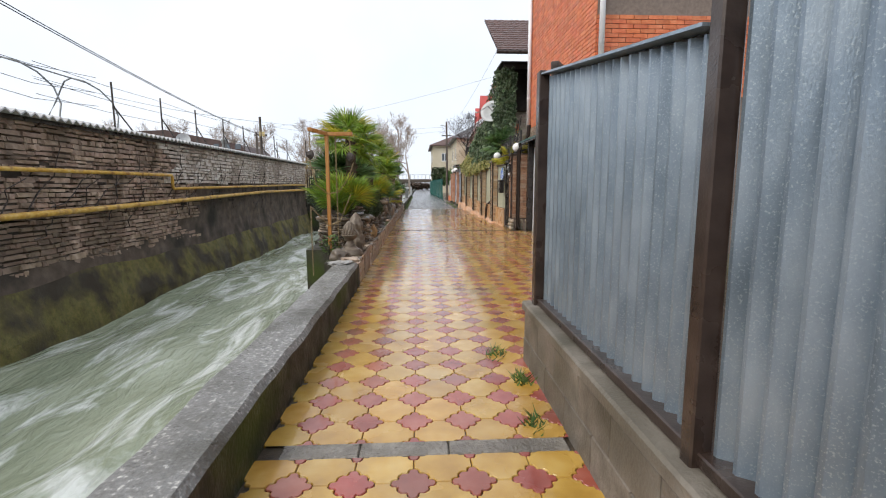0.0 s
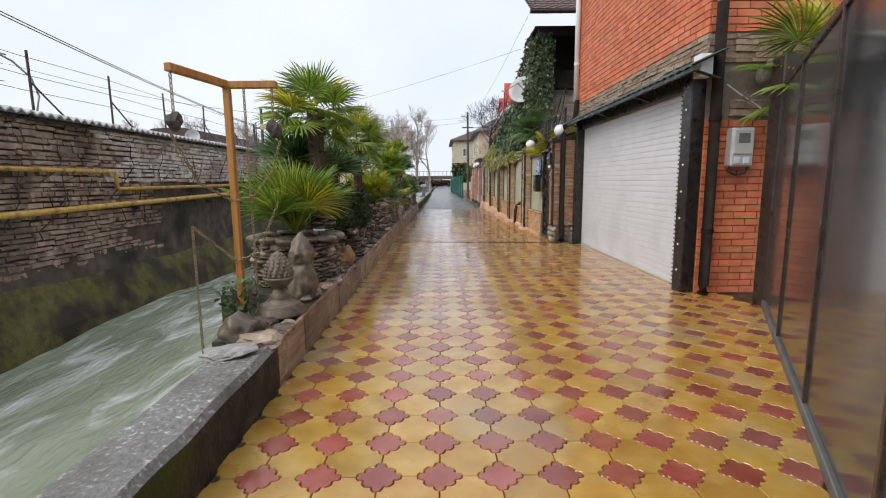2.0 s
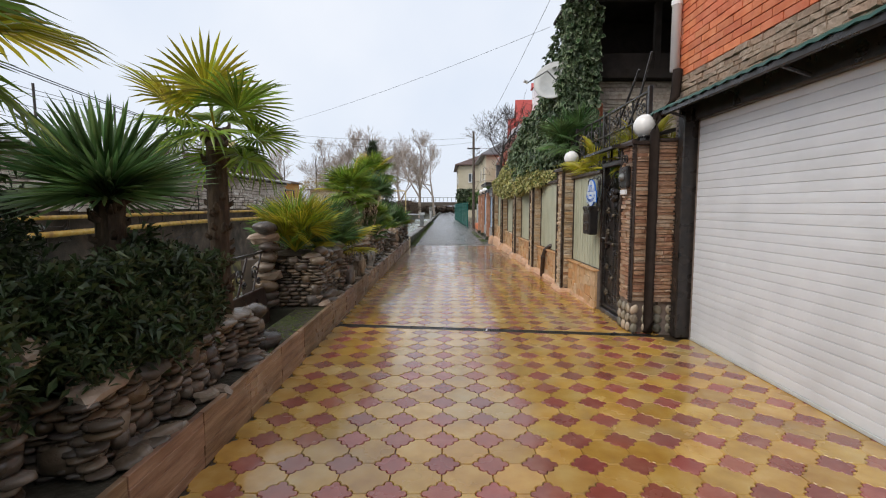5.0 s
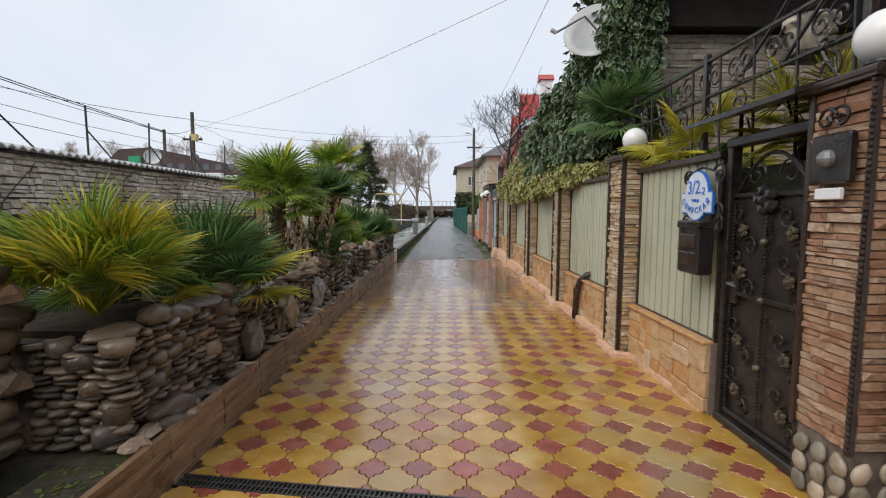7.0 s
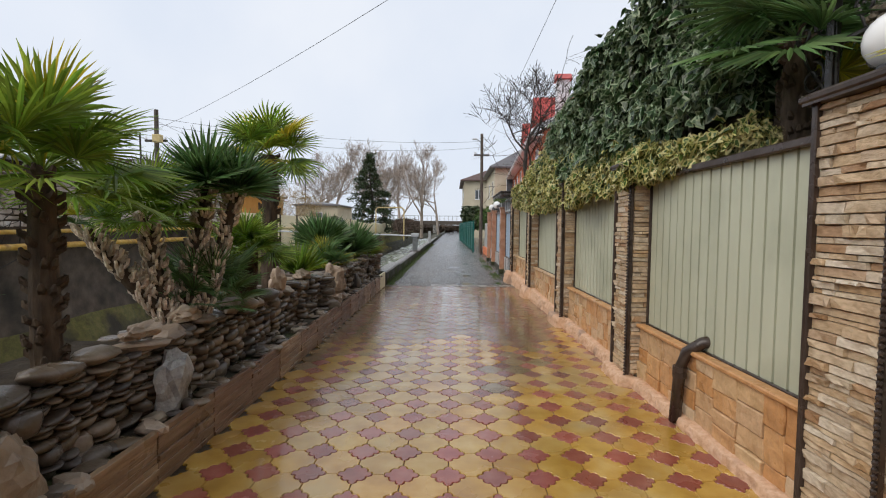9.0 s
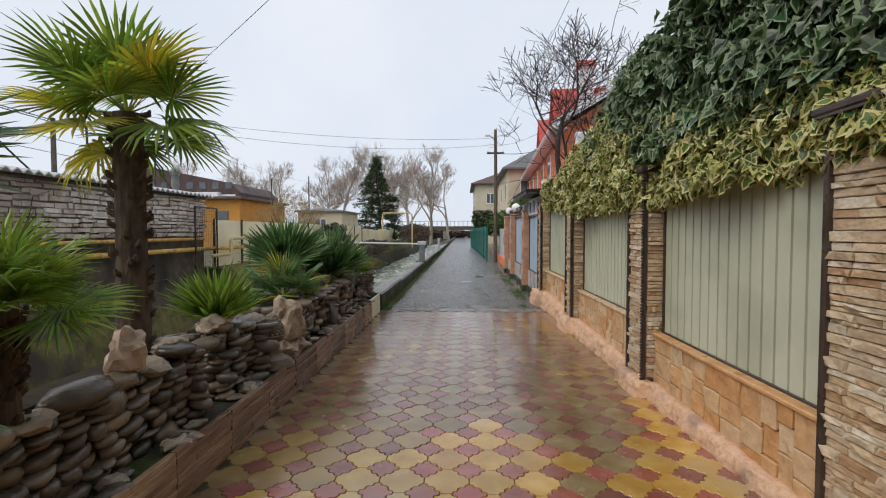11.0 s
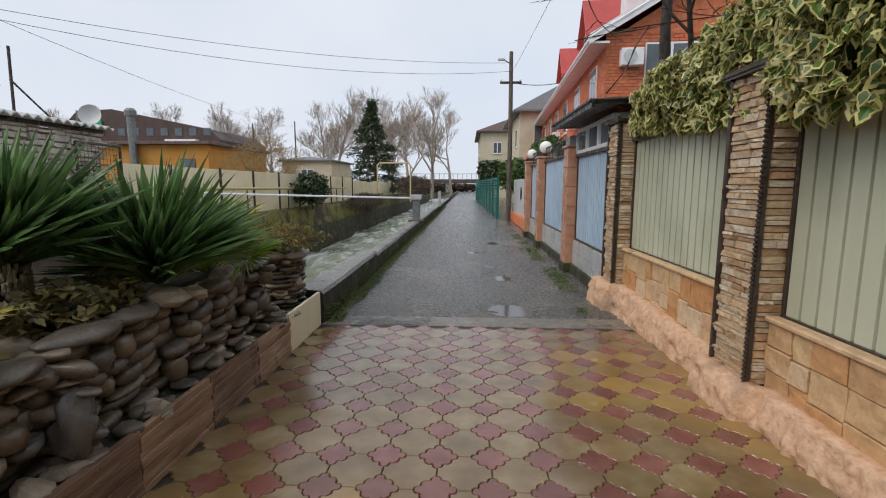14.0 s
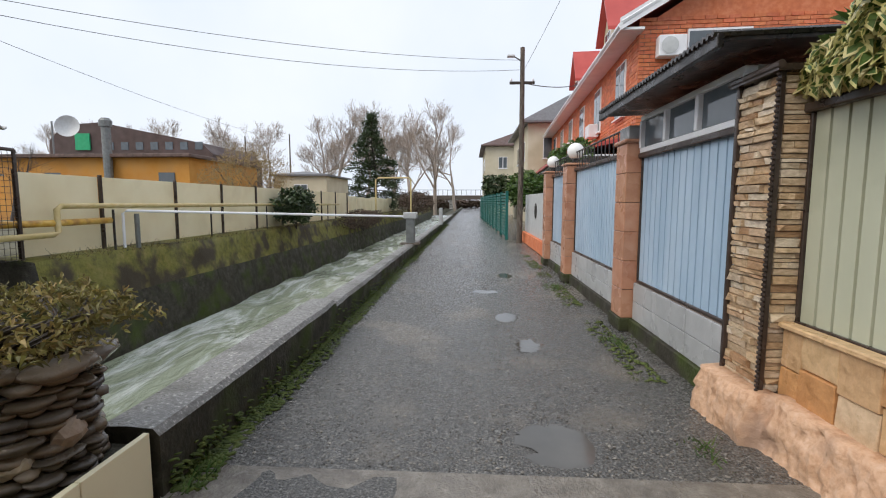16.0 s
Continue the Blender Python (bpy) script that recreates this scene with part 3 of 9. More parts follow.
bm = bmesh.new()
nx, ny = 26, 300
vs = []
for j in range(ny + 1):
    y = -8 + 130 * j / ny
    for i in range(nx + 1):
        x = -7.3 + 6.45 * i / nx
        swell = 0.14 * noise.noise((x * 0.7, y * 0.32, 0)) + 0.09 * noise.noise((x * 1.9, y * 0.8, 3)) + 0.02 * noise.noise((x * 5, y * 2.2, 7))
        vs.append(bm.verts.new((x, y, WATER_Z + swell)))
for j in range(ny):
    for i in range(nx):
        k = j * (nx + 1) + i
        bm.faces.new((vs[k], vs[k + 1], vs[k + nx + 2], vs[k + nx + 1]))
structure("water", bm, M_water, "fast milky green stream with white foam", smooth=True)

PUDDLES = ((1.33, 25.05, 0.24, 0.26, 1), (1.42, 26.9, 0.12, 0.2, 2), (1.28, 28.0, 0.15, 0.22, 3), (1.08, 29.6, 0.2, 0.15, 4), (1.5, 31.2, 0.16, 0.3, 5))

# asphalt beyond the paving, with shallow worn relief
bm = bmesh.new()
TILE_END = 24.42
cols, rows_n = 60, 260
vs = []
for j in range(rows_n + 1):
    y = TILE_END + (0.12 * j if j < 160 else 19.2 + (j - 160) * 1.0)
    for i in range(cols + 1):
        x = KERB - 0.02 + 6.6 * i / cols
        h = 0.014 * noise.noise((x * 1.1, y * 0.8, 2)) + 0.009 * noise.noise((x * 3.3, y * 2.6, 4))
        for px, py, pa, pb, _ in PUDDLES:
            far = ((x - px) / pa) ** 2 + ((y - py) / pb) ** 2
            if far < 6:
                h = h * min(1, far / 3) - 0.018 * math.exp(-far)
        vs.append(bm.verts.new((x, y, h - 0.008)))
for j in range(rows_n):
    for i in range(cols):
        k = j * (cols + 1) + i
        bm.faces.new((vs[k], vs[k + 1], vs[k + cols + 2], vs[k + cols + 1]))
structure("road", bm, M_asphalt, "cracked wet asphalt lane with puddles", smooth=True)

# bed under the pavers
bm = bmesh.new()
box(bm, KERB - 0.3, 4.6, -3.5, TILE_END, -0.2, -0.012)
structure("paving_bed", bm, M_grout, "dark wet joints under the pavers")

# ---- stream-side walls ----
def rough_wall(x0, x1, y0, y1, z0, z1, seed, step=0.12, jitter=0.012):
    """A cast wall with a worn, uneven skin; the arrises are broken."""
    bm = bmesh.new()
    n = max(2, int((y1 - y0) / step))
    ring = [(x0, z0), (x0, z1 - 0.03), (x0 + 0.03, z1), ((x0 + x1) / 2, z1 + 0.006), (x1 - 0.03, z1), (x1, z1 - 0.035), (x1, (z0 + z1) / 2), (x1, z0)]
    rows = []
    for j in range(n + 1):
        y = y0 + (y1 - y0) * j / n
        rows.append([bm.verts.new((x + jitter * noise.noise((x * 4 + seed, y * 3, z * 4)), y, z + jitter * noise.noise((x * 4, y * 3.3 + seed, z * 4 + 9)))) for x, z in ring])
    for a, b in zip(rows, rows[1:]):
        for k in range(len(ring) - 1):
            bm.faces.new((a[k], b[k], b[k + 1], a[k + 1]))
    bm.faces.new(rows[0])
    bm.faces.new(rows[-1][::-1])
    bmesh.ops.recalc_face_normals(bm, faces=bm.faces[:])
    return bm


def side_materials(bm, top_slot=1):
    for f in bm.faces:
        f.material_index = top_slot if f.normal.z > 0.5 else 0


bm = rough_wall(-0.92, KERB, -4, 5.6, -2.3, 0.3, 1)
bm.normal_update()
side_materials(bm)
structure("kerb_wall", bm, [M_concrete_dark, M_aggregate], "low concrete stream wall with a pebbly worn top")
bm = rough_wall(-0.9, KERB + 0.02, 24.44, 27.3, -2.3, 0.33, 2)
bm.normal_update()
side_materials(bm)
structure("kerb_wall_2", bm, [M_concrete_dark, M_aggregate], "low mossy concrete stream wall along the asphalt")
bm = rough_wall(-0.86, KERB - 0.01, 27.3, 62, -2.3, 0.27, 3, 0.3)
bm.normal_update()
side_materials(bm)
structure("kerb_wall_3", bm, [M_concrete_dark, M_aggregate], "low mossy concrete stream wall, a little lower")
bm = rough_wall(-0.92, KERB - 0.005, 62, 110, -2.3, 0.3, 4, 0.6)
structure("kerb_wall_4", bm, M_concrete_dark, "far end of the mossy stream wall")
# moss at the foot of the wall along the asphalt
strips = []
rng = random.Random(5)
clump = shape_of(lumpy(1, 0.05, 0.07, 0.035, 1, 0.5, 0.3))
for k in range(6500):
    y = 24.5 + rng.random() ** 1.4 * 26
    s = 0.10 + 0.28 * rng.random()
    off = rng.random() ** 3 * 0.2 * (0.7 + 0.6 * noise.noise((y * 1.3, 0, 2)))
    up = max(0, rng.gauss(0, 0.07)) if off < 0.012 else 0.0
    strips.append(moved(clump, pose(KERB + 0.025 + off, y, up, 0, 0, rng.random() * 360) @ Matrix.Diagonal((s, s * 1.5, s * 0.6, 1))))
for k in range(900):
    y = 26 + rng.random() * 9
    s = 0.12 + 0.3 * rng.random()
    if noise.noise((y * 0.9, 3, 1)) > -0.1:
        strips.append(moved(clump, pose(2.34 - rng.random() ** 2 * 0.22, y, 0.0, 0, 0, rng.random() * 360) @ Matrix.Diagonal((s, s * 1.6, s * 0.5, 1))))
for k in range(260):
    y = 10.9 + rng.random() * 1.6
    s = 0.08 + 0.2 * rng.random()
    if noise.noise((y * 2, 1, 4)) > -0.25:
        strips.append(moved(clump, pose(KERB - 0.06 - rng.random() * 0.3, y, 0.268, 0, 0, rng.random() * 360) @ Matrix.Diagonal((s, s * 1.4, s * 0.5, 1))))
joined("moss", strips, M_moss_low, None, True)
tagged(bpy.data.objects["moss"], "green moss along the foot of the walls", "moss")

# loose grit on the asphalt
rng = random.Random(17)
bit = shape_of(lumpy(3, 0.007, 0.007, 0.005, 1, 0.6))
grit = []
for k in range(9000):
    x, y = -0.5 + 2.9 * rng.random(), 24.75 + rng.random() ** 1.5 * 11
    if 0.5 * noise.noise((x * 1.4, y * 0.9, 8)) + rng.random() < 0.35:
        continue
    if any(((x - px) / pa) ** 2 + ((y - py) / pb) ** 2 < 1.4 for px, py, pa, pb, _ in PUDDLES):
        continue
    h = 0.014 * noise.noise((x * 1.1, y * 0.8, 2)) + 0.009 * noise.noise((x * 3.3, y * 2.6, 4)) - 0.008
    g = rng.uniform(0.5, 1.5)
    grit.append(moved(bit, pose(x, y, h, 0, 0, rng.random() * 360) @ Matrix.Diagonal((g, g * 1.3, g * 0.8, 1))))
joined("road_grit", grit, M_grit, None)
tagged(bpy.data.objects["road_grit"], "loose pale grit washed over the asphalt", "grit")

# planter terrace: slab over the stream bank
bm = bmesh.new()
box(bm, -0.93, KERB - 0.035, 5.6, 7.0, -2.3, 0.27)
box(bm, -1.08, -0.935, 5.72, 6.98, 0.1, 0.265)
box(bm, -1.62, KERB - 0.035, 7.0, 8.2, -2.3, 0.268)
box(bm, -1.75, KERB - 0.035, 8.2, 10.9, -2.3, 0.268)
box(bm, -0.98, KERB - 0.035, 10.9, 12.5, -2.3, 0.266)
box(bm, -1.75, KERB - 0.035, 12.5, 13.75, -2.3, 0.268)
box(bm, -1.52, KERB - 0.035, 13.75, 16.3, -2.3, 0.268)
box(bm, -1.36, KERB - 0.035, 16.3, 18.72, -2.3, 0.268)
box(bm, -1.1, KERB - 0.035, 18.72, 19.02, -2.3, 0.268)
box(bm, -1.33, KERB - 0.035, 19.02, 19.62, -2.3, 0.268)
box(bm, -1.15, KERB - 0.035, 19.62, 20.4, -2.3, 0.268)
box(bm, -1.75, KERB - 0.035, 20.4, 23.5, -2.3, 0.268)
box(bm, -1.2, KERB - 0.035, 23.5, 24.42, -2.3, 0.266)
structure("planter_terrace", bm, M_concrete_dark, "dark wet concrete terrace carrying the stone planters")

# far bank, first part: tall old stone wall under a corrugated roof
bm = bmesh.new()
n = 90
rows = []
for j in range(n + 1):
    y = -12 + 41.7 * j / n
    ring = [(-7.6, -2.3), (-6.45 + 0.25 * noise.noise((0, y * 0.4, 0)), -2.3), (-6.62 + 0.2 * noise.noise((0, y * 0.5, 2)), WATER_Z + 0.25 + 0.2 * noise.noise((0, y * 0.8, 2))), (-6.9 + 0.06 * noise.noise((0, y, 5)), -0.55 + 0.3 * noise.noise((0, y * 0.35, 4))), (-7.0, 0.0), (-7.0, 1.5), (-7.05, 2.45), (-7.6, 2.45)]
    rows.append([bm.verts.new((x, y, z)) for x, z in ring])
for a, b in zip(rows, rows[1:]):
    for k in range(7):
        f = bm.faces.new((a[k], a[k + 1], b[k + 1], b[k]))
        f.material_index = 1 if k in (1, 2) else 0
bm.faces.new(rows[-1])
bm.faces.new(rows[0][::-1])
bmesh.ops.recalc_face_normals(bm, faces=bm.faces[:])
far_wall = structure("wall_west", bm, [M_wallback, M_moss_brown], "old rubble stone wall over the stream with a mossy foot")

bm = bmesh.new()
for k in range(8):
    box(bm, -7.2, -7.012 - 0.003 * (k % 2), 14.3 + 1.92 * k, 16.22 + 1.92 * k, 1.3, 2.44)
structure("wall_west_render", bm, M_whiteback, "whitewashed upper part of the old wall")

# far bank, second part: sloped mossy wall
bm = bmesh.new()
n = 110
rows = []
for j in range(n + 1):
    y = 29.7 + 75 * j / n
    w = noise.noise((0, y * 0.5, 8))
    ring = [(-7.3, -2.3), (-5.85 + 0.15 * w, -2.3), (-5.95 + 0.15 * w, WATER_Z + 0.2), (-6.15 + 0.1 * noise.noise((1, y, 0)), -0.5), (-6.3 + 0.06 * w, 0.12), (-6.35, 0.36 + 0.06 * noise.noise((2, y * 1.2, 0))), (-6.55, 0.38), (-7.3, 0.4)]
    rows.append([bm.verts.new((x, y, z)) for x, z in ring])
for a, b in zip(rows, rows[1:]):
    for k in range(7):
        f = bm.faces.new((a[k], a[k + 1], b[k + 1], b[k]))
        f.material_index = 0 if k < 3 else 1
bm.faces.new(rows[0][::-1])
bmesh.ops.recalc_face_normals(bm, faces=bm.faces[:])
structure("wall_west_2", bm, [M_concrete_dark, M_moss], "dark mossy embankment wall of the stream", smooth=True)

# ---- right side: corrugated fence, gate, brick garage house, stone pillar fence ----
FX = 0.95
bm = bmesh.new()
box(bm, FX + 0.02, FX + 0.2, -3.6, 2.84, -0.1, 0.40)
block_wall = structure("fence_plinth", bm, M_mortar, "grey concrete block plinth under the corrugated fence")
rng = random.Random(2)
for r in range(2):
    y = -3.6 - 0.2 * r
    while y < 2.84:
        a, b = max(y, -3.6), min(y + 0.39, 2.85)
        if b - a > 0.03:
            part("block", boxed(FX + rng.uniform(-0.003, 0.003), FX + 0.05, a + 0.004, b - 0.004, -0.02 + 0.2 * r + 0.003, 0.18 + 0.2 * r - 0.003, 0.005), M_blockwork, block_wall)
        y += 0.39
part("coping", boxed(FX - 0.015, FX + 0.215, -3.6, 2.86, 0.38, 0.45, 0.012), M_blockwork, block_wall)


def corrugated(bm, x, y0, y1, z0, z1, pitch, depth, thick=0.004, wave="sine", axis="y"):
    """A profiled sheet standing along y (or x), its folds upright."""
    pts = []
    n = int((y1 - y0) / pitch)
    if wave == "sine":
        for k in range(n * 6 + 1):
            u = y0 + (y1 - y0) * k / (n * 6)
            pts.append((u, depth * 0.5 * math.sin(2 * math.pi * k / 6)))
    else:
        for k in range(n):
            u = y0 + (y1 - y0) * k / n
            w = (y1 - y0) / n
            pts += [(u, 0), (u + w * 0.80, 0), (u + w * 0.815, depth), (u + w * 0.95, depth), (u + w * 0.965, 0)]
        pts.append((y1, 0))
    def at(u, d, z):
        return (x + d, u, z) if axis == "y" else (u, x + d, z)
    a = [bm.verts.new(at(u, d, z0)) for u, d in pts]
    b = [bm.verts.new(at(u, d, z1)) for u, d in pts]
    c = [bm.verts.new(at(u, d + thick, z0)) for u, d in pts]
    e = [bm.verts.new(at(u, d + thick, z1)) for u, d in pts]
    for k in range(len(pts) - 1):
        bm.faces.new((a[k], a[k + 1], b[k + 1], b[k]))
        bm.faces.new((c[k + 1], c[k], e[k], e[k + 1]))
        bm.faces.new((b[k], b[k + 1], e[k + 1], e[k]))
    bmesh.ops.recalc_face_normals(bm, faces=bm.faces[:])


def corrugated_fence():
    t = thing("corrugated_fence", "galvanised corrugated steel fence on brown posts", "fence")
    def top(y):
        return 2.0 - 0.15 * (2.7 - y) if y > 0.8 else 2.02
    for y0, y1 in ((-3.5, 0.8), (0.91, 2.7)):
        bm = bmesh.new()
        corrugated(bm, FX + 0.12, y0, y1, 0.47, 2.0, 0.085, 0.045)
        for v in bm.verts:
            if v.co.z > 1:
                v.co.z = top((y0 + y1) / 2) if y0 < 0 else top(v.co.y)
        part("corrugated_sheet", bm, M_galv, t, smooth=False)
    for y0, y1, x0, z1 in ((0.80, 0.86, FX + 0.04, 2.05), (0.865, 0.91, FX + 0.07, 1.9), (2.7, 2.78, FX + 0.04, 2.04), (-2.5, -2.42, FX + 0.04, 2.1)):
        part("post", boxed(x0, x0 + 0.07, y0, y1, 0.40, z1, 0.006), M_brown_metal, t)
    part("rail", boxed(FX + 0.06, FX + 0.16, -3.5, 2.7, 0.455, 0.5, 0.005), M_brown_metal, t)
    for y0, y1 in ((-3.5, 0.8), (0.91, 2.7)):
        a, b = (2.02, 2.02) if y0 < 0 else (top(y0), top(y1))
        part("rail", prismed([(y0, a - 0.03), (y1, b - 0.03), (y1, b + 0.012), (y0, a + 0.012)], FX + 0.135, FX + 0.175, "x"), M_brown_metal, t)
        part("top_cap", prismed([(y0, a + 0.0125), (y1, b + 0.0125), (y1, b + 0.024), (y0, a + 0.024)], FX + 0.05, FX + 0.18, "x"), M_galv, t)
    return t


corrugated_fence()


def steel_gate():
    """A long plain steel gate that runs slantwise from the fence's end to the garage house."""
    a, b = Vector((1.18, 3.0, 0)), Vector((3.72, 7.35, 0))
    d = (b - a)
    t = thing("sheet_metal_gate", "glossy wet grey sheet steel gate with dark frame", "gate", at=tuple(a), rz=math.degrees(math.atan2(d.y, d.x)))
    L = d.length
    n = 4
    for k in range(n):
        part("panel", boxed(L * k / n + 0.02, L * (k + 1) / n - 0.02, -0.02, 0.015, 0.07, 2.12, 0.004), M_gate_metal, t)
        part("stile", boxed(L * k / n - 0.02, L * k / n + 0.02, -0.03, 0.03, 0.03, 2.15, 0.004), M_brown_metal, t)
    part("bottom_rail", boxed(-0.02, L, -0.035, 0.035, 0.0, 0.07, 0.005), M_steelgrey, t)
    part("top_rail", boxed(-0.02, L, -0.03, 0.03, 2.12, 2.17, 0.005), M_brown_metal, t)
    return t


steel_gate()
gp = thing("gate_post", "dark weathered square gate post beside the brick wall", "post")
part("shaft", boxed(3.70, 3.90, 7.35, 7.53, -0.02, 2.45, 0.012), M_brown_metal, gp)

# brick garage house
GX, GY0, GY1 = 3.27, 7.95, 12.75
bm = bmesh.new()
box(bm, GX + 0.05, GX + 0.3, GY0 + 0.03, 8.23, -0.1, 2.75)
box(bm, GX + 0.05, GX + 0.3, 12.2, GY1, -0.1, 2.75)
box(bm, GX + 0.05, GX + 0.3, 8.23, 12.2, 2.28, 2.75)
box(bm, GX + 0.3, 11, GY0 + 0.03, GY0 + 0.3, -0.1, 7.2)
box(bm, GX + 0.05, GX + 0.3, GY0 + 0.03, GY1, 2.75, 7.2)
box(bm, GX + 0.3, 11, GY1 - 0.25, GY1, -0.1, 7.2)
box(bm, 10.8, 11, GY0 + 0.3, GY1 - 0.25, -0.1, 7.2)
box(bm, GX + 0.05, 11, GY0 + 0.03, GY1, 7.2, 7.3)
garage_house = structure("wall_garage_house", bm, M_mortar, "orange facing brick garage house wall")

# street-side pillar fence wall behind the panels
PX = 2.38              # street face of the pillars
PILLARS = [15.10, 17.58, 20.03, 22.68, 25.18]
PW = 0.38
bm = bmesh.new()
for a, b in zip(PILLARS, PILLARS[1:]):
    box(bm, PX + 0.12, PX + 0.34, a + PW - 0.02, b + 0.02, -0.1, 0.56)
box(bm, PX + 0.12, PX + 0.34, 13.69, 15.12, -0.1, 0.53)
fence_base = structure("fence_plinth_2", bm, M_mortar, "low fence wall faced with orange sandstone slabs")

bm = bmesh.new()
box(bm, KERB, 2.6, TILE_END - 0.02, TILE_END + 0.3, -0.08, -0.001, 0.004)
structure("trim_threshold", bm, M_threshold, "worn wet concrete strip between pavers and asphalt")


# ---- pillar fence ----
PIECES_LATER = []      # (function, arguments) of small pieces, laid last


def stone_face(parent, along, u0, u1, z0, z1, depth_at, seed, row=(0.02, 0.056), length=(0.07, 0.26), nrm=(-1, 0), mm=None):
    """Split-stone strips on an upright face: rows of uneven height, lengths and projection. along: 'y' or 'x'."""
    rng = random.Random(seed)
    z = z0
    while z < z1 - 0.01:
        h = min(rng.uniform(*row), z1 - z)
        u = u0
        while u < u1 - 0.005:
            w = min(rng.uniform(*length), u1 - u)
            if u1 - (u + w) < 0.05:
                w = u1 - u
            d = rng.uniform(0.008, 0.036)
            c = (u + w / 2, z + h / 2)
            PIECES_LATER.append((parent, mm, along, nrm, depth_at, c[0], c[1], w - 0.003, h - 0.003, d, rng.random()))
            u += w
        z += h


def stone_pillar(y, top, lamp, px=PX, pw=PW, foot=0.12, mm=None):
    t = thing("stone_pillar", "fence pillar clad in layered tan sandstone with dark metal corners", "pillar", "fence pillars")
    part("core", boxed(px + 0.02, px + 0.34, y + 0.02, y + pw, -0.05, top), M_mortar, t)
    stone_face(t, "y", y + 0.02, y + pw, foot, top, px + 0.02, int(y * 10), mm=mm)
    stone_face(t, "x", px + 0.02, px + 0.34, foot, top, y + 0.02, int(y * 10) + 1, nrm=(0, -1), mm=mm)
    for cy in (y - 0.015, y + pw - 0.01):
        bm = bmesh.new()
        box(bm, px - 0.022, px + 0.012, cy, cy + 0.03, foot - 0.02, top + 0.02, 0.006)
        part("corner_strip", bm, M_brown_metal, t, "twisted dark brown metal corner strip")
    bm = bmesh.new()
    n = int((top - foot) / 0.028)
    for k in range(n):
        z = foot + (top - foot) * (k + 0.5) / n
        bmesh.ops.create_icosphere(bm, subdivisions=1, radius=0.013, matrix=Matrix.Translation((px - 0.032, y - 0.014, z)))
    tagged(part("beading", bm, M_brown_metal, t), kind="stuff")
    cap = bmesh.new()
    prism(cap, [(px - 0.05, y - 0.04), (px + 0.4, y - 0.04), (px + 0.4, y + pw + 0.04), (px - 0.05, y + pw + 0.04)], top, top + 0.035)
    part("cap", cap, M_brown_metal, t, "dark brown metal pillar cap")
    tube_bm = tubed([(px - 0.04, y - 0.05, top + 0.03), (px - 0.04, y + pw + 0.05, top + 0.03)], 0.022)
    part("cap_bar", tube_bm, M_brown_metal, t)
    if lamp:
        globe_lamp(px + 0.17, y + 0.2, top + 0.035)
    return t


def globe_lamp(x, y, z, r=0.12):
    t = thing("globe_lamp", "white opal glass globe lamp on a pillar", "lamp", "globe lamps", at=(x, y, z))
    part("base", lathe([(0.07, 0), (0.075, 0.015), (0.05, 0.03), (0.05, 0.06), (0.075, 0.07), (0.07, 0.085)], 16), M_black_metal, t)
    bm = bmesh.new()
    globe(bm, (0, 0, 0.075 + r * 0.95), r, 24)
    part("globe", bm, M_globe, t, smooth=True)
    return t


for k, y in enumerate(PILLARS):
    stone_pillar(y, (2.0, 2.0, 2.02, 2.05, 2.08)[k], k in (0, 2), foot=(0.06, 0.08, 0.14, 0.2, 0.28)[k])


def sheet_panel(y0, y1, z0, z1, x, seed, material=None, label="pale sage green corrugated fence panel"):
    t = thing("fence_panel", label, "fence panel", "fence panels")
    bm = bmesh.new()
    corrugated(bm, x, y0, y1, z0, z1, 0.115, 0.03, wave="trap")
    part("sheet", bm, material or M_sheet_green, t)
    part("top_rail", boxed(x - 0.05, x + 0.06, y0 - 0.01, y1 + 0.01, z1, z1 + 0.05, 0.008), M_brown_metal, t)
    part("bottom_rail", boxed(x - 0.02, x + 0.035, y0, y1, z0 - 0.022, z0, 0.004), M_brown_metal, t)
    for y in (y0, y1 - 0.02):
        part("stile", boxed(x - 0.018, x + 0.03, y, y + 0.02, z0, z1, 0.003), M_brown_metal, t)
    return t


PANEL_FOOT = (0.575, 0.59, 0.64, 0.71)
for a, b, zp in zip(PILLARS, PILLARS[1:], PANEL_FOOT):
    sheet_panel(a + PW + 0.01, b - 0.01, zp, 1.86, PX + 0.17, int(a))
sheet_panel(13.72, 15.08, 0.555, 1.86, PX + 0.17, 3)


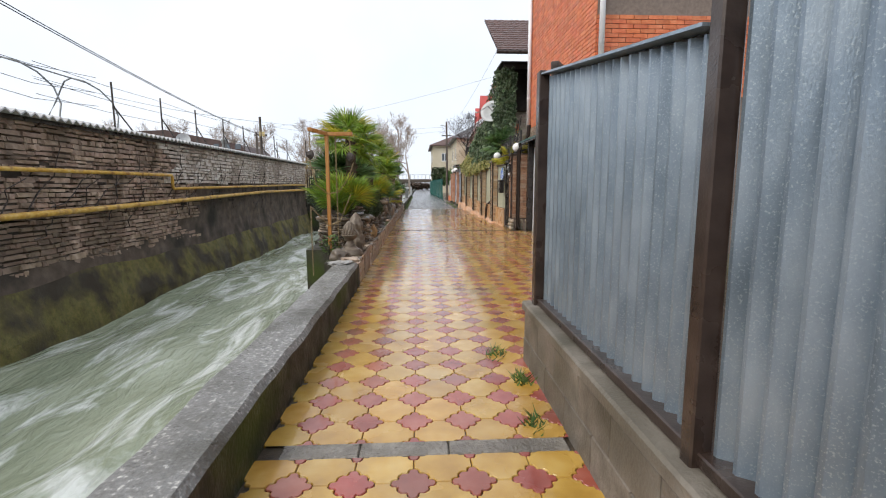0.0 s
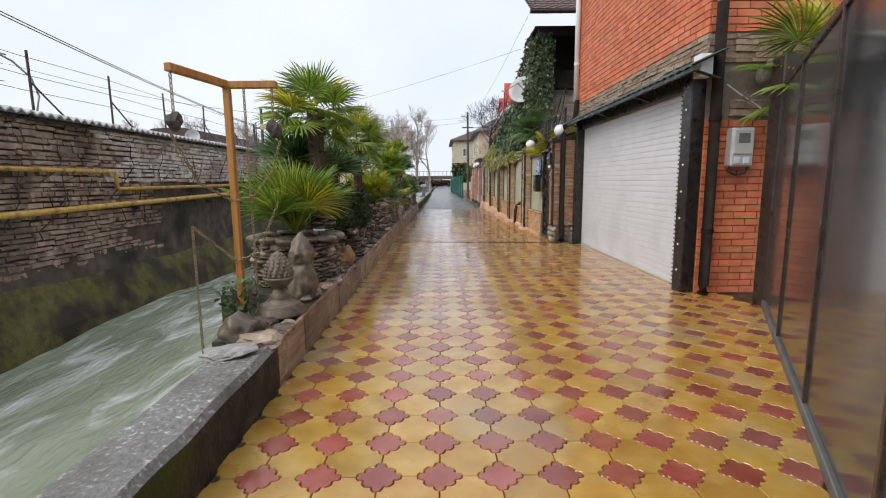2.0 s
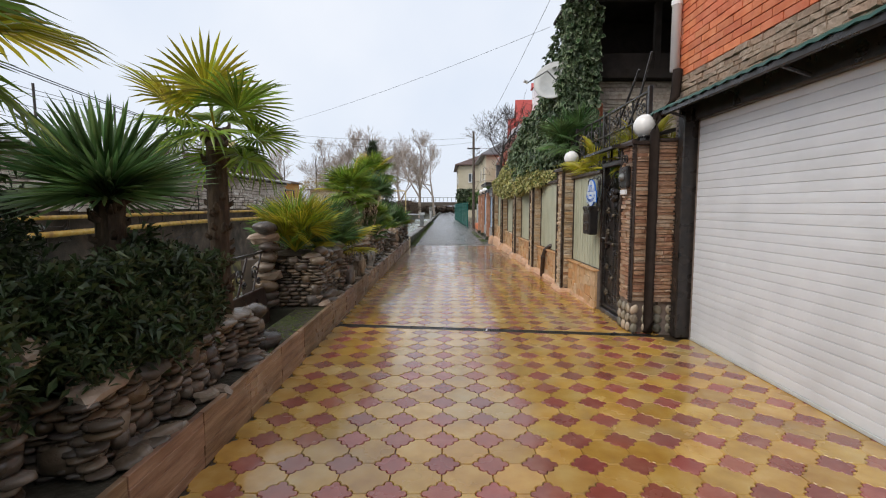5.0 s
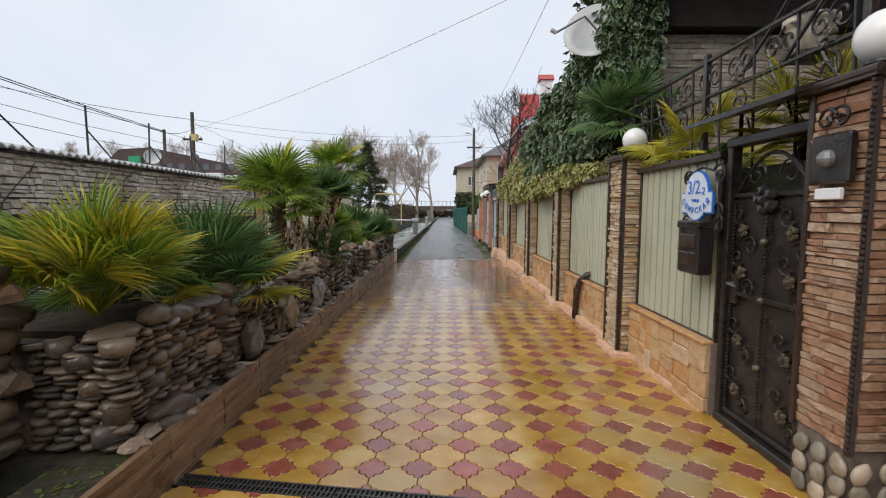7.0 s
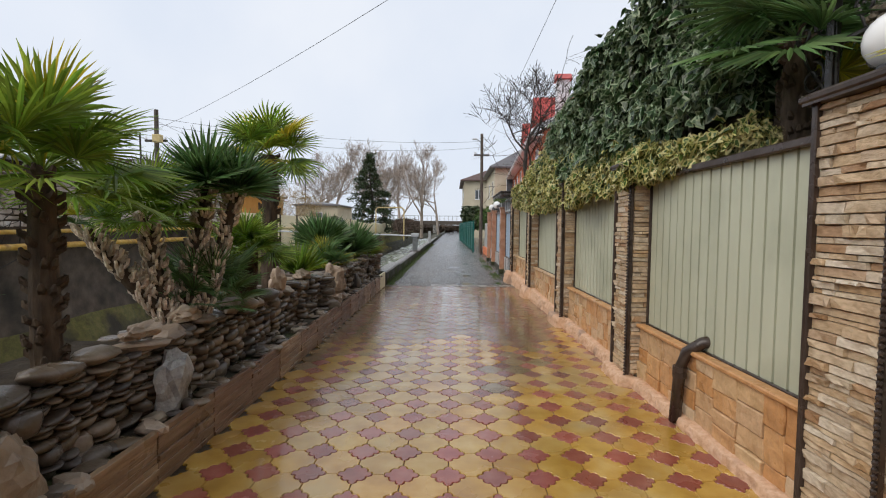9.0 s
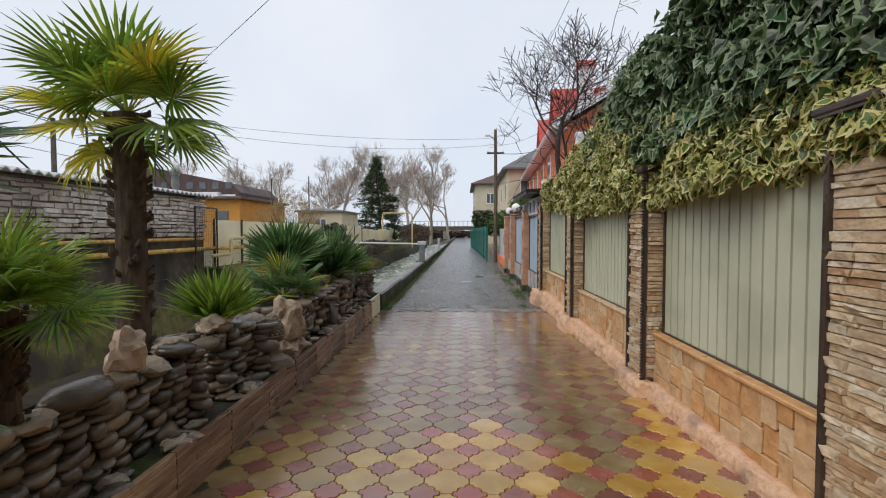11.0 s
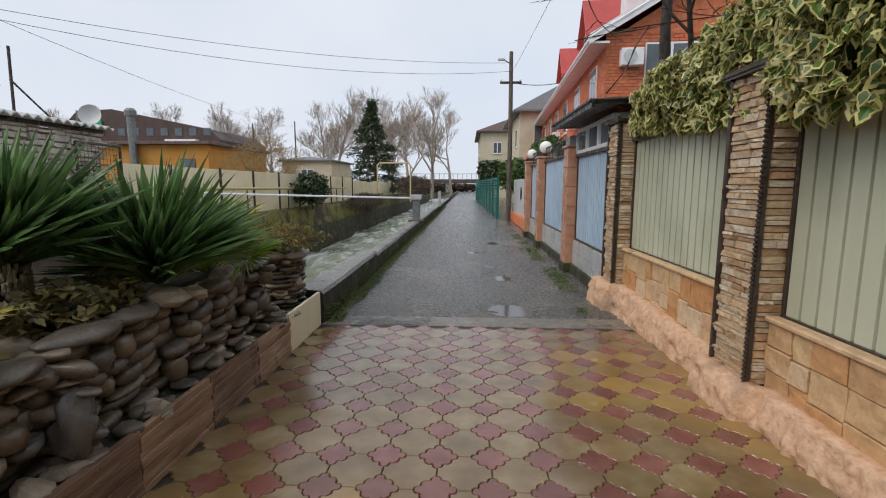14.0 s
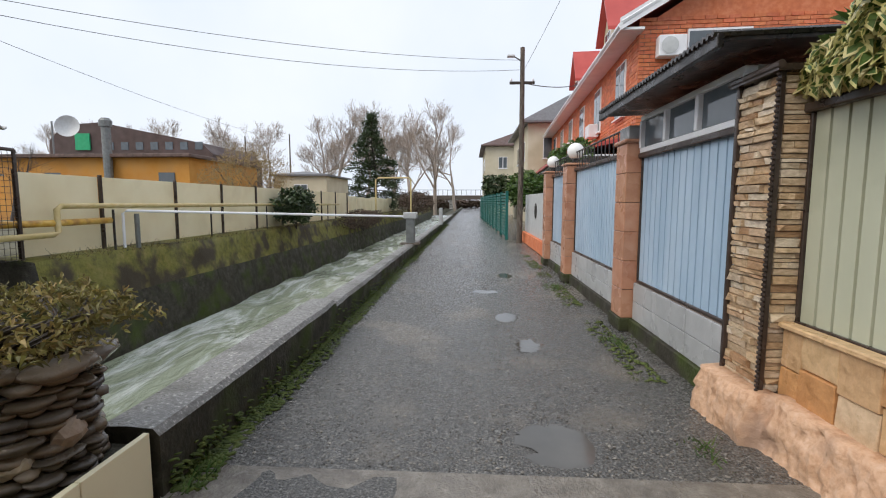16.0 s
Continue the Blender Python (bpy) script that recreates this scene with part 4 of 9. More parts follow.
def slab_plinth(x, y0, y1, z0, z1, seed, owner):
    """Orange sandstone slabs of uneven size with a ledge on top."""
    rng = random.Random(seed)
    y = y0
    while y < y1 - 0.01:
        w = min(rng.uniform(0.12, 0.26), y1 - y)
        if y1 - y - w < 0.12:
            w = y1 - y
        cuts = rng.choice(((0.3, 0.66), (0.25, 0.5, 0.78), (0.22, 0.6), (0.4, 0.72), (0.2, 0.46, 0.7), (0.35, 0.62)))
        zs = [z0] + [z0 + (z1 - z0) * (c + rng.uniform(-0.04, 0.04)) for c in cuts] + [z1]
        for za, zb in zip(zs, zs[1:]):
            bm = boxed(x - 0.016 - rng.uniform(0, 0.02), x + 0.01, y + 0.003, y + w - 0.003, za + 0.003, zb - 0.003, 0.005)
            bmesh.ops.subdivide_edges(bm, edges=bm.edges[:], cuts=1, use_grid_fill=True)
            for v in bm.verts:
                v.co.x += 0.008 * noise.noise(v.co * 9) + (0.009 * noise.noise(v.co * 31) if v.co.x < x else 0)
                v.co.y += 0.006 * noise.noise(v.co * 14)
            part("sandstone_slab", bm, M_slab, owner)
        y += w
    part("ledge", boxed(x - 0.055, x + 0.03, y0, y1, z1 - 0.01, z1 + 0.022, 0.008), M_slab, owner, "sandstone ledge")


for a, b, zp in zip(PILLARS, PILLARS[1:], PANEL_FOOT):
    slab_plinth(PX + 0.12, a + PW, b - 0.005, 0.05, zp - 0.03, int(a * 7), fence_base)
slab_plinth(PX + 0.12, 13.70, 15.09, 0.02, 0.525, 77, fence_base)


def skirt():
    """The rough salmon-painted foot of the fence, which steps round each pillar and thickens down the lane."""
    bm = bmesh.new()
    line = [(13.75, PX + 0.1), (15.0, PX + 0.1), (15.03, PX - 0.06)]
    for a, b in zip(PILLARS, PILLARS[1:]):
        line += [(a + PW + 0.05, PX - 0.06), (a + PW + 0.09, PX + 0.06), (b - 0.1, PX + 0.04), (b - 0.07, PX - 0.06)]
    line += [(PILLARS[-1] + PW + 0.06, PX - 0.08), (PILLARS[-1] + PW + 0.1, PX + 0.3)]
    pts = []
    for (y0, x0), (y1, x1) in zip(line, line[1:]):
        n = max(1, int(abs(y1 - y0) / 0.014))
        for k in range(n):
            pts.append((y0 + (y1 - y0) * k / n, x0 + (x1 - x0) * k / n))
    pts.append(line[-1])
    rows = []
    for y, x in pts:
        f = min(1, max(0, (y - 14.5) / 10.5))
        h = 0.05 + 0.24 * f ** 1.6
        out = 0.02 + 0.07 * f
        w = 0.012 + 0.022 * f
        row = []
        for q in range(9):
            g = q / 8
            j = w * noise.noise((x * 5, y * 6, g * h * 9)) + 0.8 * w * noise.noise((x * 20, y * 22, g * h * 26)) + 0.45 * w * noise.noise((x * 50, y * 48, g * h * 55))
            row.append(bm.verts.new((x - out * (1 - 0.6 * g ** 2) + j, y, -0.02 + (h + 0.02) * g + (0.4 * j if q else 0))))
        row += [bm.verts.new((x + 0.1, y, h + 0.012)), bm.verts.new((x + 0.1, y, -0.02))]
        rows.append(row)
    for a, b in zip(rows, rows[1:]):
        for k in range(10):
            bm.faces.new((a[k], b[k], b[k + 1], a[k + 1]))
    bm.faces.new(rows[0])
    bm.faces.new(rows[-1][::-1])
    bmesh.ops.recalc_face_normals(bm, faces=bm.faces[:])
    for f in bm.faces:
        f.smooth = True
    structure("skirt_trim", bm, M_salmon, "rough salmon painted render at the fence foot")


skirt()

# the fence runs a degree askew of the lane
FENCE_TURN = Matrix.Translation((0.27, 0, 0)) @ Matrix.Translation((PX, 15.2, 0)) @ pose(0, 0, 0, 0, 0, 0.7) @ Matrix.Translation((-PX, -15.2, 0))
for ob in list(bpy.data.objects):
    if ob.parent is None and ob.name.split(".")[0] in ("stone_pillar", "globe_lamp", "fence_panel", "fence_plinth_2", "skirt_trim"):
        ob.matrix_basis = FENCE_TURN @ ob.matrix_basis


# ---- brick garage house ----
def brick_face(along, u0, u1, z0, z1, at, seed, holes=()):
    """Facing bricks in running bond."""
    rng = random.Random(seed)
    rows_h, length = 0.077, 0.26
    out = []
    k, z = 0, z0
    while z < z1 - 0.03:
        u = u0 - (length / 2 if k % 2 else 0)
        while u < u1:
            a, b = max(u, u0), min(u + length, u1)
            if b - a > 0.04 and not any(h0 < (a + b) / 2 < h1 and g0 < z + 0.03 < g1 for h0, h1, g0, g1 in holes):
                out.append((along, at, (a + b) / 2, z + rows_h / 2, b - a - 0.011, rows_h - 0.011, rng.uniform(0.016, 0.021)))
            u += length
        z += rows_h
        k += 1
    return out


BRICKS = brick_face("y", GY0 + 0.02, GY1, 2.83, 6.6, GX + 0.05, 1)
BRICKS += brick_face("x", GX + 0.05, 5.6, 0.0, 1.95, GY0 + 0.03, 2) + brick_face("x", GX + 0.05, 6.5, 2.83, 4.2, GY0 + 0.03, 3)
stone_face(garage_house, "y", GY0, GY1, 2.56, 2.82, GX + 0.04, 31, row=(0.04, 0.07), length=(0.1, 0.25), mm=(M_band, M_band_far))
stone_face(garage_house, "x", GX + 0.02, 5.6, 2.52, 2.82, GY0 + 0.03, 32, row=(0.04, 0.07), length=(0.1, 0.25), nrm=(0, -1), mm=(M_band, M_band_far))
stone_face(garage_house, "x", GX + 0.3, 4.3, 1.96, 2.14, GY0 + 0.03, 33, row=(0.06, 0.09), length=(0.12, 0.3), nrm=(0, -1), mm=(M_band, M_band_far))


def roller_door():
    t = thing("garage_door", "closed white roller shutter garage door", "door")
    y0, y1, n = 8.2, 12.22, 29
    for k in range(n):
        z0 = 0.03 + 2.26 * k / n
        h = 2.26 / n
        bm = bmesh.new()
        prism(bm, [(GX + 0.043, z0 + 0.001), (GX + 0.040, z0 + 0.004), (GX + 0.0385, z0 + h * 0.5), (GX + 0.040, z0 + h - 0.004), (GX + 0.043, z0 + h - 0.001), (GX + 0.07, z0 + h), (GX + 0.07, z0)], y0, y1, "y")
        part("slat", bm, M_shutter, t)
    part("bottom_bar", boxed(GX + 0.03, GX + 0.075, y0, y1, 0.0, 0.03, 0.004), M_grey_box, t)


roller_door()


def garage_post(y0, y1, studs):
    t = thing("garage_door_post", "dark brown steel garage door post with studded strip", "post", "garage door posts")
    part("shaft", boxed(GX - 0.10, GX + 0.06, y0, y1, 0.0, 2.5, 0.01), M_black_metal, t)
    bm = bmesh.new()
    for k in range(46):
        bmesh.ops.create_icosphere(bm, subdivisions=1, radius=0.010, matrix=Matrix.Translation((GX - 0.1, y1 + 0.006, 0.06 + 0.05 * k)))
    tagged(part("beading", bm, M_black_metal, t), kind="stuff")
    for k in range(studs):
        part("stud", lathe([(0.013, 0), (0.014, 0.006), (0.006, 0.012)], 8), M_white, t, "small pale stud").matrix_basis = pose(GX - 0.1, (y0 + y1) / 2, 0.25 + k * 0.3, 0, -90, 0)


garage_post(7.98, 8.18, 7)
garage_post(12.27, 12.40, 0)


def downpipe(name_label, pts, r, material, collars=()):
    t = thing("downpipe", name_label, "pipe", "downpipes")
    part("pipe", tubed(pts, r, 14), material, t, smooth=True)
    for z in collars:
        x, y, _ = pts[0]
        part("collar", tubed([(x, y, z), (x, y, z + 0.05)], r + 0.008, 14), material, t)
    return t


downpipe("dark brown round downpipe at the garage corner", [(GX + 0.1, 7.86, 3.1), (GX + 0.1, 7.86, 0.12), (GX + 0.06, 7.80, 0.04)], 0.055, M_pipe_dark, (0.7, 1.9))
downpipe("white upper length of downpipe on the garage corner", [(GX + 0.1, 7.86, 6.5), (GX + 0.1, 7.86, 3.1)], 0.05, M_white, (3.4,))
downpipe("white rain downpipe at the end of the brick wall", [(GX - 0.03, 12.68, 6.5), (GX - 0.03, 12.68, 2.9)], 0.05, M_white, (3.6, 5.0))
downpipe("dark brown downpipe with a swan neck before the stone pillar", [(3.25, 12.62, 2.9), (3.22, 12.6, 2.62), (3.1, 12.52, 2.45), (2.96, 12.42, 2.36), (2.93, 12.40, 2.2), (2.93, 12.40, 0.15), (2.90, 12.34, 0.05)], 0.05, M_pipe_dark, (0.6, 1.75))


def awning():
    t = thing("awning", "dark green corrugated awning over the garage door", "awning")
    y0, y1 = 7.6, 12.6
    bm = bmesh.new()
    n = 60
    rows = []
    for k in range(n + 1):
        y = y0 + (y1 - y0) * k / n
        w = 0.014 if k % 2 else 0
        rows.append([bm.verts.new((GX - 0.32, y, 2.42 + w)), bm.verts.new((GX + 0.04, y, 2.58 + w)), bm.verts.new((GX + 0.04, y, 2.565 + w)), bm.verts.new((GX - 0.32, y, 2.40 + w))])
    for a, b in zip(rows, rows[1:]):
        for q in range(4):
            bm.faces.new((a[q], b[q], b[(q + 1) % 4], a[(q + 1) % 4]))
    bmesh.ops.recalc_face_normals(bm, faces=bm.faces[:])
    part("sheet", bm, M_awning, t)
    part("fascia", boxed(GX - 0.30, GX - 0.26, y0, y1, 2.36, 2.41, 0.004), M_black_metal, t)
    for y in (7.7, 9.2, 10.7, 12.3):
        part("bracket", tubed([(GX + 0.03, y, 2.3), (GX - 0.28, y, 2.40)], 0.015, 6), M_black_metal, t)
    part("roller_box", boxed(GX - 0.03, GX + 0.05, 8.0, 12.4, 2.28, 2.53, 0.01), M_black_metal, t)


awning()


def meter_box():
    t = thing("meter_box", "grey electric meter box on the brick wall", "meter box", at=(3.68, 7.95, 1.63))
    part("body", boxed(-0.12, 0.12, -0.11, 0.02, -0.21, 0.20, 0.015), M_grey_box, t)
    part("cover", boxed(-0.105, 0.105, -0.122, -0.11, -0.08, 0.18, 0.006), M_grey_box, t)
    part("window", boxed(-0.06, 0.06, -0.128, -0.122, 0.04, 0.14, 0.004), M_greyroof, t, "dark meter window")
    for x in (-0.06, 0.04):
        part("switch", boxed(x - 0.03, x + 0.03, -0.122, -0.11, -0.18, -0.11, 0.004), M_signwhite, t, "white breaker switch")
    part("cable", tubed([(-0.1, -0.06, -0.2), (-0.12, -0.06, -0.26), (-0.05, -0.08, -0.30), (0.06, -0.08, -0.28), (0.1, -0.05, -0.2)], 0.012, 6), M_cable, t)


meter_box()
jb = thing("junction_box", "white junction box under the stone band", "box", at=(GX - 0.02, 7.86, 2.5))
part("body", boxed(-0.1, 0.04, -0.04, 0.1, -0.15, 0.08, 0.008), M_white, jb)
cr = thing("hook_and_cable", "steel hook with a loose cable on the wall", "cable")
part("cable", tubed([(3.48, 7.88, 2.28), (3.62, 7.84, 2.16), (3.8, 7.84, 2.05), (4.02, 7.83, 1.86)], 0.008, 5), M_grey_box, cr)
ring = bmesh.new()
tube(ring, [(3.68 + 0.045 * math.cos(a * 0.628), 7.83, 2.15 + 0.045 * math.sin(a * 0.628)) for a in range(11)], 0.009, 6)
part("ring", ring, M_steelgrey, cr)
ac = thing("wall_tank", "grey weathered rounded tank on the wall", "tank", at=(3.95, 7.8, 2.36))
tk = lumpy(4, 0.22, 0.13, 0.14, 3, 0.1)
part("body", tk, M_concrete, ac, smooth=True)
part("strap", boxed(-0.02, 0.02, -0.15, 0.16, -0.16, 0.16, 0.01), M_steelgrey, ac)


# ---- stone house with loggia behind the gate ----
HX, HY = 3.4, 17.1
bm = bmesh.new()
box(bm, HX, 10, HY, HY + 0.3, -0.1, 3.95)
box(bm, HX, HX + 0.25, HY + 0.3, 21.0, -0.1, 3.95)
stone_house = structure("wall_stone_house", bm, M_mortar, "house wall clad in pale irregular limestone")
stone_face(stone_house, "x", HX, 7.6, 2.0, 3.93, HY, 41, row=(0.04, 0.10), length=(0.15, 0.5), nrm=(0, -1), mm=(M_pale_stone, M_pale_stone_far))
part("orange_block", boxed(HX + 0.02, HX + 0.5, HY - 0.045, HY, 3.15, 3.5, 0.01), M_brick, stone_house, "bare orange brick patch")
bm = bmesh.new()
box(bm, 3.05, 8.0, 12.76, HY, 1.6, 1.8)
box(bm, 3.05, 3.2, 13.75, HY, -0.1, 1.6)
structure("terrace_floor", bm, M_concrete_dark, "dark raised terrace behind the fence")
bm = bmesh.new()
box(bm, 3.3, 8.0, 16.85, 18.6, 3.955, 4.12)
structure("loggia_floor", bm, M_shaded_wood, "dark brown loggia slab edge")
# recess of the loggia, its shade painted by the near-black timber colour
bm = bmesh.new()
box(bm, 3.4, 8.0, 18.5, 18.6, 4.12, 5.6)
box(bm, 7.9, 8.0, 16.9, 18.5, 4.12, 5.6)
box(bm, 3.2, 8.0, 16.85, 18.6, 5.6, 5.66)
structure("wall_loggia", bm, M_shaded_wood, "boarded inner wall and ceiling of the loggia, shade painted in near-black brown")
lg = thing("loggia", "dark brown timber loggia with its interior shade painted in", "balcony")
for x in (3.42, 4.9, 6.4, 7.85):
    part("post", boxed(x - 0.06, x + 0.06, 16.9, 17.02, 4.12, 5.45, 0.008), M_shaded_wood, lg)
part("parapet", boxed(3.4, 7.9, 16.93, 16.99, 4.12, 4.45, 0.008), M_shaded_wood, lg)
part("head_rail", boxed(3.3, 8.0, 16.88, 17.04, 5.4, 5.59, 0.008), M_shaded_wood, lg)
part("corner_post", boxed(3.3, 3.42, 16.9, 17.06, 1.8, 3.95, 0.008), M_brown_metal, lg, "brown steel corner post")


def tiled_roof(name, label, x0, x1, y0, y1, z0, z1, material, pitch=0.25):
    """A roof slope rising from x0 to x1, with courses of pantiles; the eaves face the lane."""
    t = thing(name, label, "roof")
    n, m = max(4, int((y1 - y0) / 0.11)), max(3, int(math.hypot(x1 - x0, z1 - z0) / pitch))
    vs, fs = [], []
    for j in range(m):
        for s in (0, 1):
            f = (j + s) / m
            for i in range(n + 1):
                y = y0 + (y1 - y0) * i / n
                w = 0.018 * abs(math.sin(i * math.pi / 2)) + (0.03 if s == 0 else 0.0)
                vs.append((x0 + (x1 - x0) * f, y, z0 + (z1 - z0) * f + w))
        k = j * 2 * (n + 1)
        for i in range(n):
            fs.append((k + i, k + n + 1 + i, k + n + 2 + i, k + i + 1))
            if j:
                fs.append((k - n - 1 + i, k + i, k + i + 1, k - n + i))
    ob = joined("tile_courses", [(vs, fs)], material, t)
    bm = bmesh.new()
    prism(bm, [(x0 + 0.02, z0 - 0.05), (x0 + 0.02, z0 - 0.01), (x1, z1 - 0.02), (x1, z1 - 0.07)], y0 + 0.01, y1 - 0.01, "y")
    part("boarding", bm, M_brown_metal, t)
    part("gutter", tubed([(x0 - 0.05, y0 - 0.05, z0 - 0.06), (x0 - 0.05, y1 + 0.05, z0 - 0.06)], 0.06, 10), M_brown_metal, t)
    return t


tiled_roof("tiled_roof", "maroon pantile roof over the loggia", 15.6, 19.0, -7.0, -2.85, 5.62, 7.7, M_brownroof).matrix_basis = pose(0, 0, 0.06, 0, 0, 90)

# stone pillar beside the gate, pilaster, gate, letter box, sign
stone_pillar(12.50, 2.08, False, px=2.77, pw=0.35, foot=0.36, mm=(M_slate_red, M_slate_red_far))
globe_lamp(2.93, 12.66, 2.115, 0.125)
pl = thing("stone_pilaster", "stone clad pilaster between garage and gate", "pillar")
part("core", boxed(3.06, 3.28, 12.46, 12.75, -0.05, 2.1), M_mortar, pl)
stone_face(pl, "y", 12.44, 12.55, 0.36, 2.1, 3.06, 51, mm=(M_slate_red, M_slate_red_far))
stone_face(pl, "x", 2.99, 3.27, 0.36, 2.1, 12.44, 52, nrm=(0, -1), mm=(M_slate_red, M_slate_red_far))
part("cap", boxed(2.98, 3.3, 12.38, 12.78, 2.1, 2.135, 0.006), M_brown_metal, pl)
rng = random.Random(9)
pebbles = [link_mesh("cobble", lumpy(k, 0.046, 0.022, 0.058, 2, 0.25), M_cobble, True) for k in range(3)]
for k in range(12):
    piece("cobble", rng.choice(pebbles), pl, pose(2.8 + 0.13 * (k % 4), 12.47 - 0.005, 0.06 + 0.105 * (k // 4), 0, rng.uniform(-30, 30), 0))
for k in range(9):
    piece("cobble", rng.choice(pebbles), pl, pose(2.765, 12.55 + 0.12 * (k % 3), 0.06 + 0.105 * (k // 3), 0, rng.uniform(-30, 30), 90))


def scroll(bm, c, r, turns, start, flip=1, rad=0.007, plane="y"):
    pts = []
    n = int(14 * turns)
    for k in range(n + 1):
        f = k / n
        a = start + flip * f * turns * 2 * math.pi
        rr = r * (1 - 0.82 * f)
        u, w = rr * math.cos(a), rr * math.sin(a)
        pts.append((c[0], c[1] + u, c[2] + w))
    tube(bm, pts, rad, 5)


def rosette(bm, c, r=0.045):
    for k in range(5):
        a = k * 2 * math.pi / 5
        bmesh.ops.create_icosphere(bm, subdivisions=1, radius=r * 0.45, matrix=Matrix.Translation((c[0] - 0.01, c[1] + r * 0.6 * math.cos(a), c[2] + r * 0.6 * math.sin(a))))
    bmesh.ops.create_icosphere(bm, subdivisions=1, radius=r * 0.4, matrix=Matrix.Translation((c[0] - 0.025, c[1], c[2])))


def iron_gate():
    t = thing("iron_gate", "closed black sheet iron gate with wrought scrolls and rosettes", "gate")
    x, y0, y1, z0, z1 = 2.86, 12.87, 13.66, 0.06, 1.92
    part("sheet", boxed(x, x + 0.01, y0 + 0.03, y1 - 0.03, z0, z1 - 0.33, 0.002), M_black_metal, t)
    for a in (y0, y1 - 0.05):
        part("jamb", boxed(x - 0.05, x + 0.03, a, a + 0.05, 0.0, z1 + 0.06, 0.008), M_black_metal, t)
    part("lintel", boxed(x - 0.06, x + 0.04, y0, y1, z1, z1 + 0.06, 0.008), M_black_metal, t)
    part("sill", boxed(x - 0.06, x + 0.05, y0, y1, 0.0, 0.06, 0.008), M_black_metal, t)
    for z in (z0 + 0.02, 0.92, z1 - 0.34):
        part("rail", boxed(x - 0.025, x, y0 + 0.05, y1 - 0.05, z, z + 0.03, 0.004), M_black_metal, t)
    ym = (y0 + y1) / 2
    for y in (y0 + 0.07, ym, y1 - 0.07):
        bm = bmesh.new()
        n = 60
        for k in range(n):
            bmesh.ops.create_icosphere(bm, subdivisions=1, radius=0.012, matrix=Matrix.Translation((x - 0.018, y, z0 + 0.05 + (z1 - 0.4 - z0) * k / n)))
        tagged(part("twisted_bar", bm, M_black_metal, t), kind="stuff")
    for side in (-1, 1):
        yc = ym + side * 0.22
        for z in (0.28, 0.62, 1.08, 1.36):
            bm = bmesh.new()
            scroll(bm, (x - 0.012, yc - 0.06, z - 0.1), 0.07, 1.2, 0.5, 1)
            scroll(bm, (x - 0.012, yc + 0.06, z + 0.1), 0.07, 1.2, 3.6, 1)
            part("scroll", bm, M_black_metal, t)
            bm = bmesh.new()
            rosette(bm, (x - 0.01, yc, z))
            part("rosette", bm, M_bronze, t, "worn bronze rosette")
    for z in (0.5, 0.93, 1.3, 1.58):
        bm = bmesh.new()
        globe(bm, (x - 0.03, ym, z), 0.024, 10)
        part("boss", bm, M_bronze, t, "worn bronze boss", smooth=True)
    bm = bmesh.new()
    tube(bm, [(x, y0 + 0.06 + (y1 - y0 - 0.12) * k / 14, z1 - 0.31 + 0.24 * math.sin(math.pi * k / 14)) for k in range(15)], 0.012, 6)
    scroll(bm, (x, ym - 0.15, z1 - 0.2), 0.09, 1.3, 0, 1)
    scroll(bm, (x, ym + 0.15, z1 - 0.2), 0.09, 1.3, math.pi, -1)
    part("crest", bm, M_black_metal, t)
    bm = bmesh.new()
    rosette(bm, (x - 0.02, ym, z1 - 0.36), 0.1)
    part("medallion", bm, M_black_metal, t)
    part("lock", boxed(x - 0.03, x - 0.002, y1 - 0.14, y1 - 0.09, 0.86, 1.06, 0.004), M_brown_metal, t)
    part("handle", tubed([(x - 0.03, y1 - 0.115, 1.0), (x - 0.07, y1 - 0.115, 1.0), (x - 0.07, y1 - 0.2, 0.99)], 0.009, 6), M_steelgrey, t)


iron_gate()
cn = thing("gate_canopy", "small dark metal canopy above the gate", "canopy")
bm = bmesh.new()
prism(bm, [(2.62, 2.08), (2.62, 2.11), (3.5, 2.36), (3.5, 2.32)], 12.8, 13.9, "y")
part("roof_sheet", bm, M_black_metal, cn)
for y in (12.95, 13.75):
    part("strut", tubed([(2.95, y, 1.98), (2.95, y, 2.2)], 0.015, 6), M_black_metal, cn)
mb = thing("bell_box", "dark iron relief box with a white label on the pillar", "box")
part("frame", boxed(2.70, 2.75, 12.55, 12.78, 1.62, 1.86, 0.012), M_black_metal, mb)
bm = bmesh.new()
globe(bm, (2.70, 12.665, 1.74), 0.045, 12)
part("boss", bm, M_steelgrey, mb)
part("label_plate", boxed(2.705, 2.73, 12.59, 12.74, 1.545, 1.60, 0.004), M_white, mb, "small white label plate")
bm = bmesh.new()
scroll(bm, (2.72, 12.63, 1.93), 0.06, 1.2, 0.3, 1, 0.009)
scroll(bm, (2.72, 12.71, 1.93), 0.06, 1.2, 2.8, -1, 0.009)
part("crest", bm, M_black_metal, mb)


def letters(body, size, material, parent, m, name="lettering"):
    cu = bpy.data.curves.new(name, "FONT")
    cu.body, cu.size, cu.align_x, cu.align_y, cu.extrude = body, size, "CENTER", "CENTER", 0.0015
    tmp = bpy.data.objects.new(name, cu)
    scene.collection.objects.link(tmp)
    dg = bpy.context.evaluated_depsgraph_get()
    me = bpy.data.meshes.new_from_object(tmp.evaluated_get(dg))
    bpy.data.objects.remove(tmp)
    me.materials.clear()
    me.materials.append(material)
    ob = new(name, me)
    ob.parent = parent
    ob.matrix_basis = m
    return ob


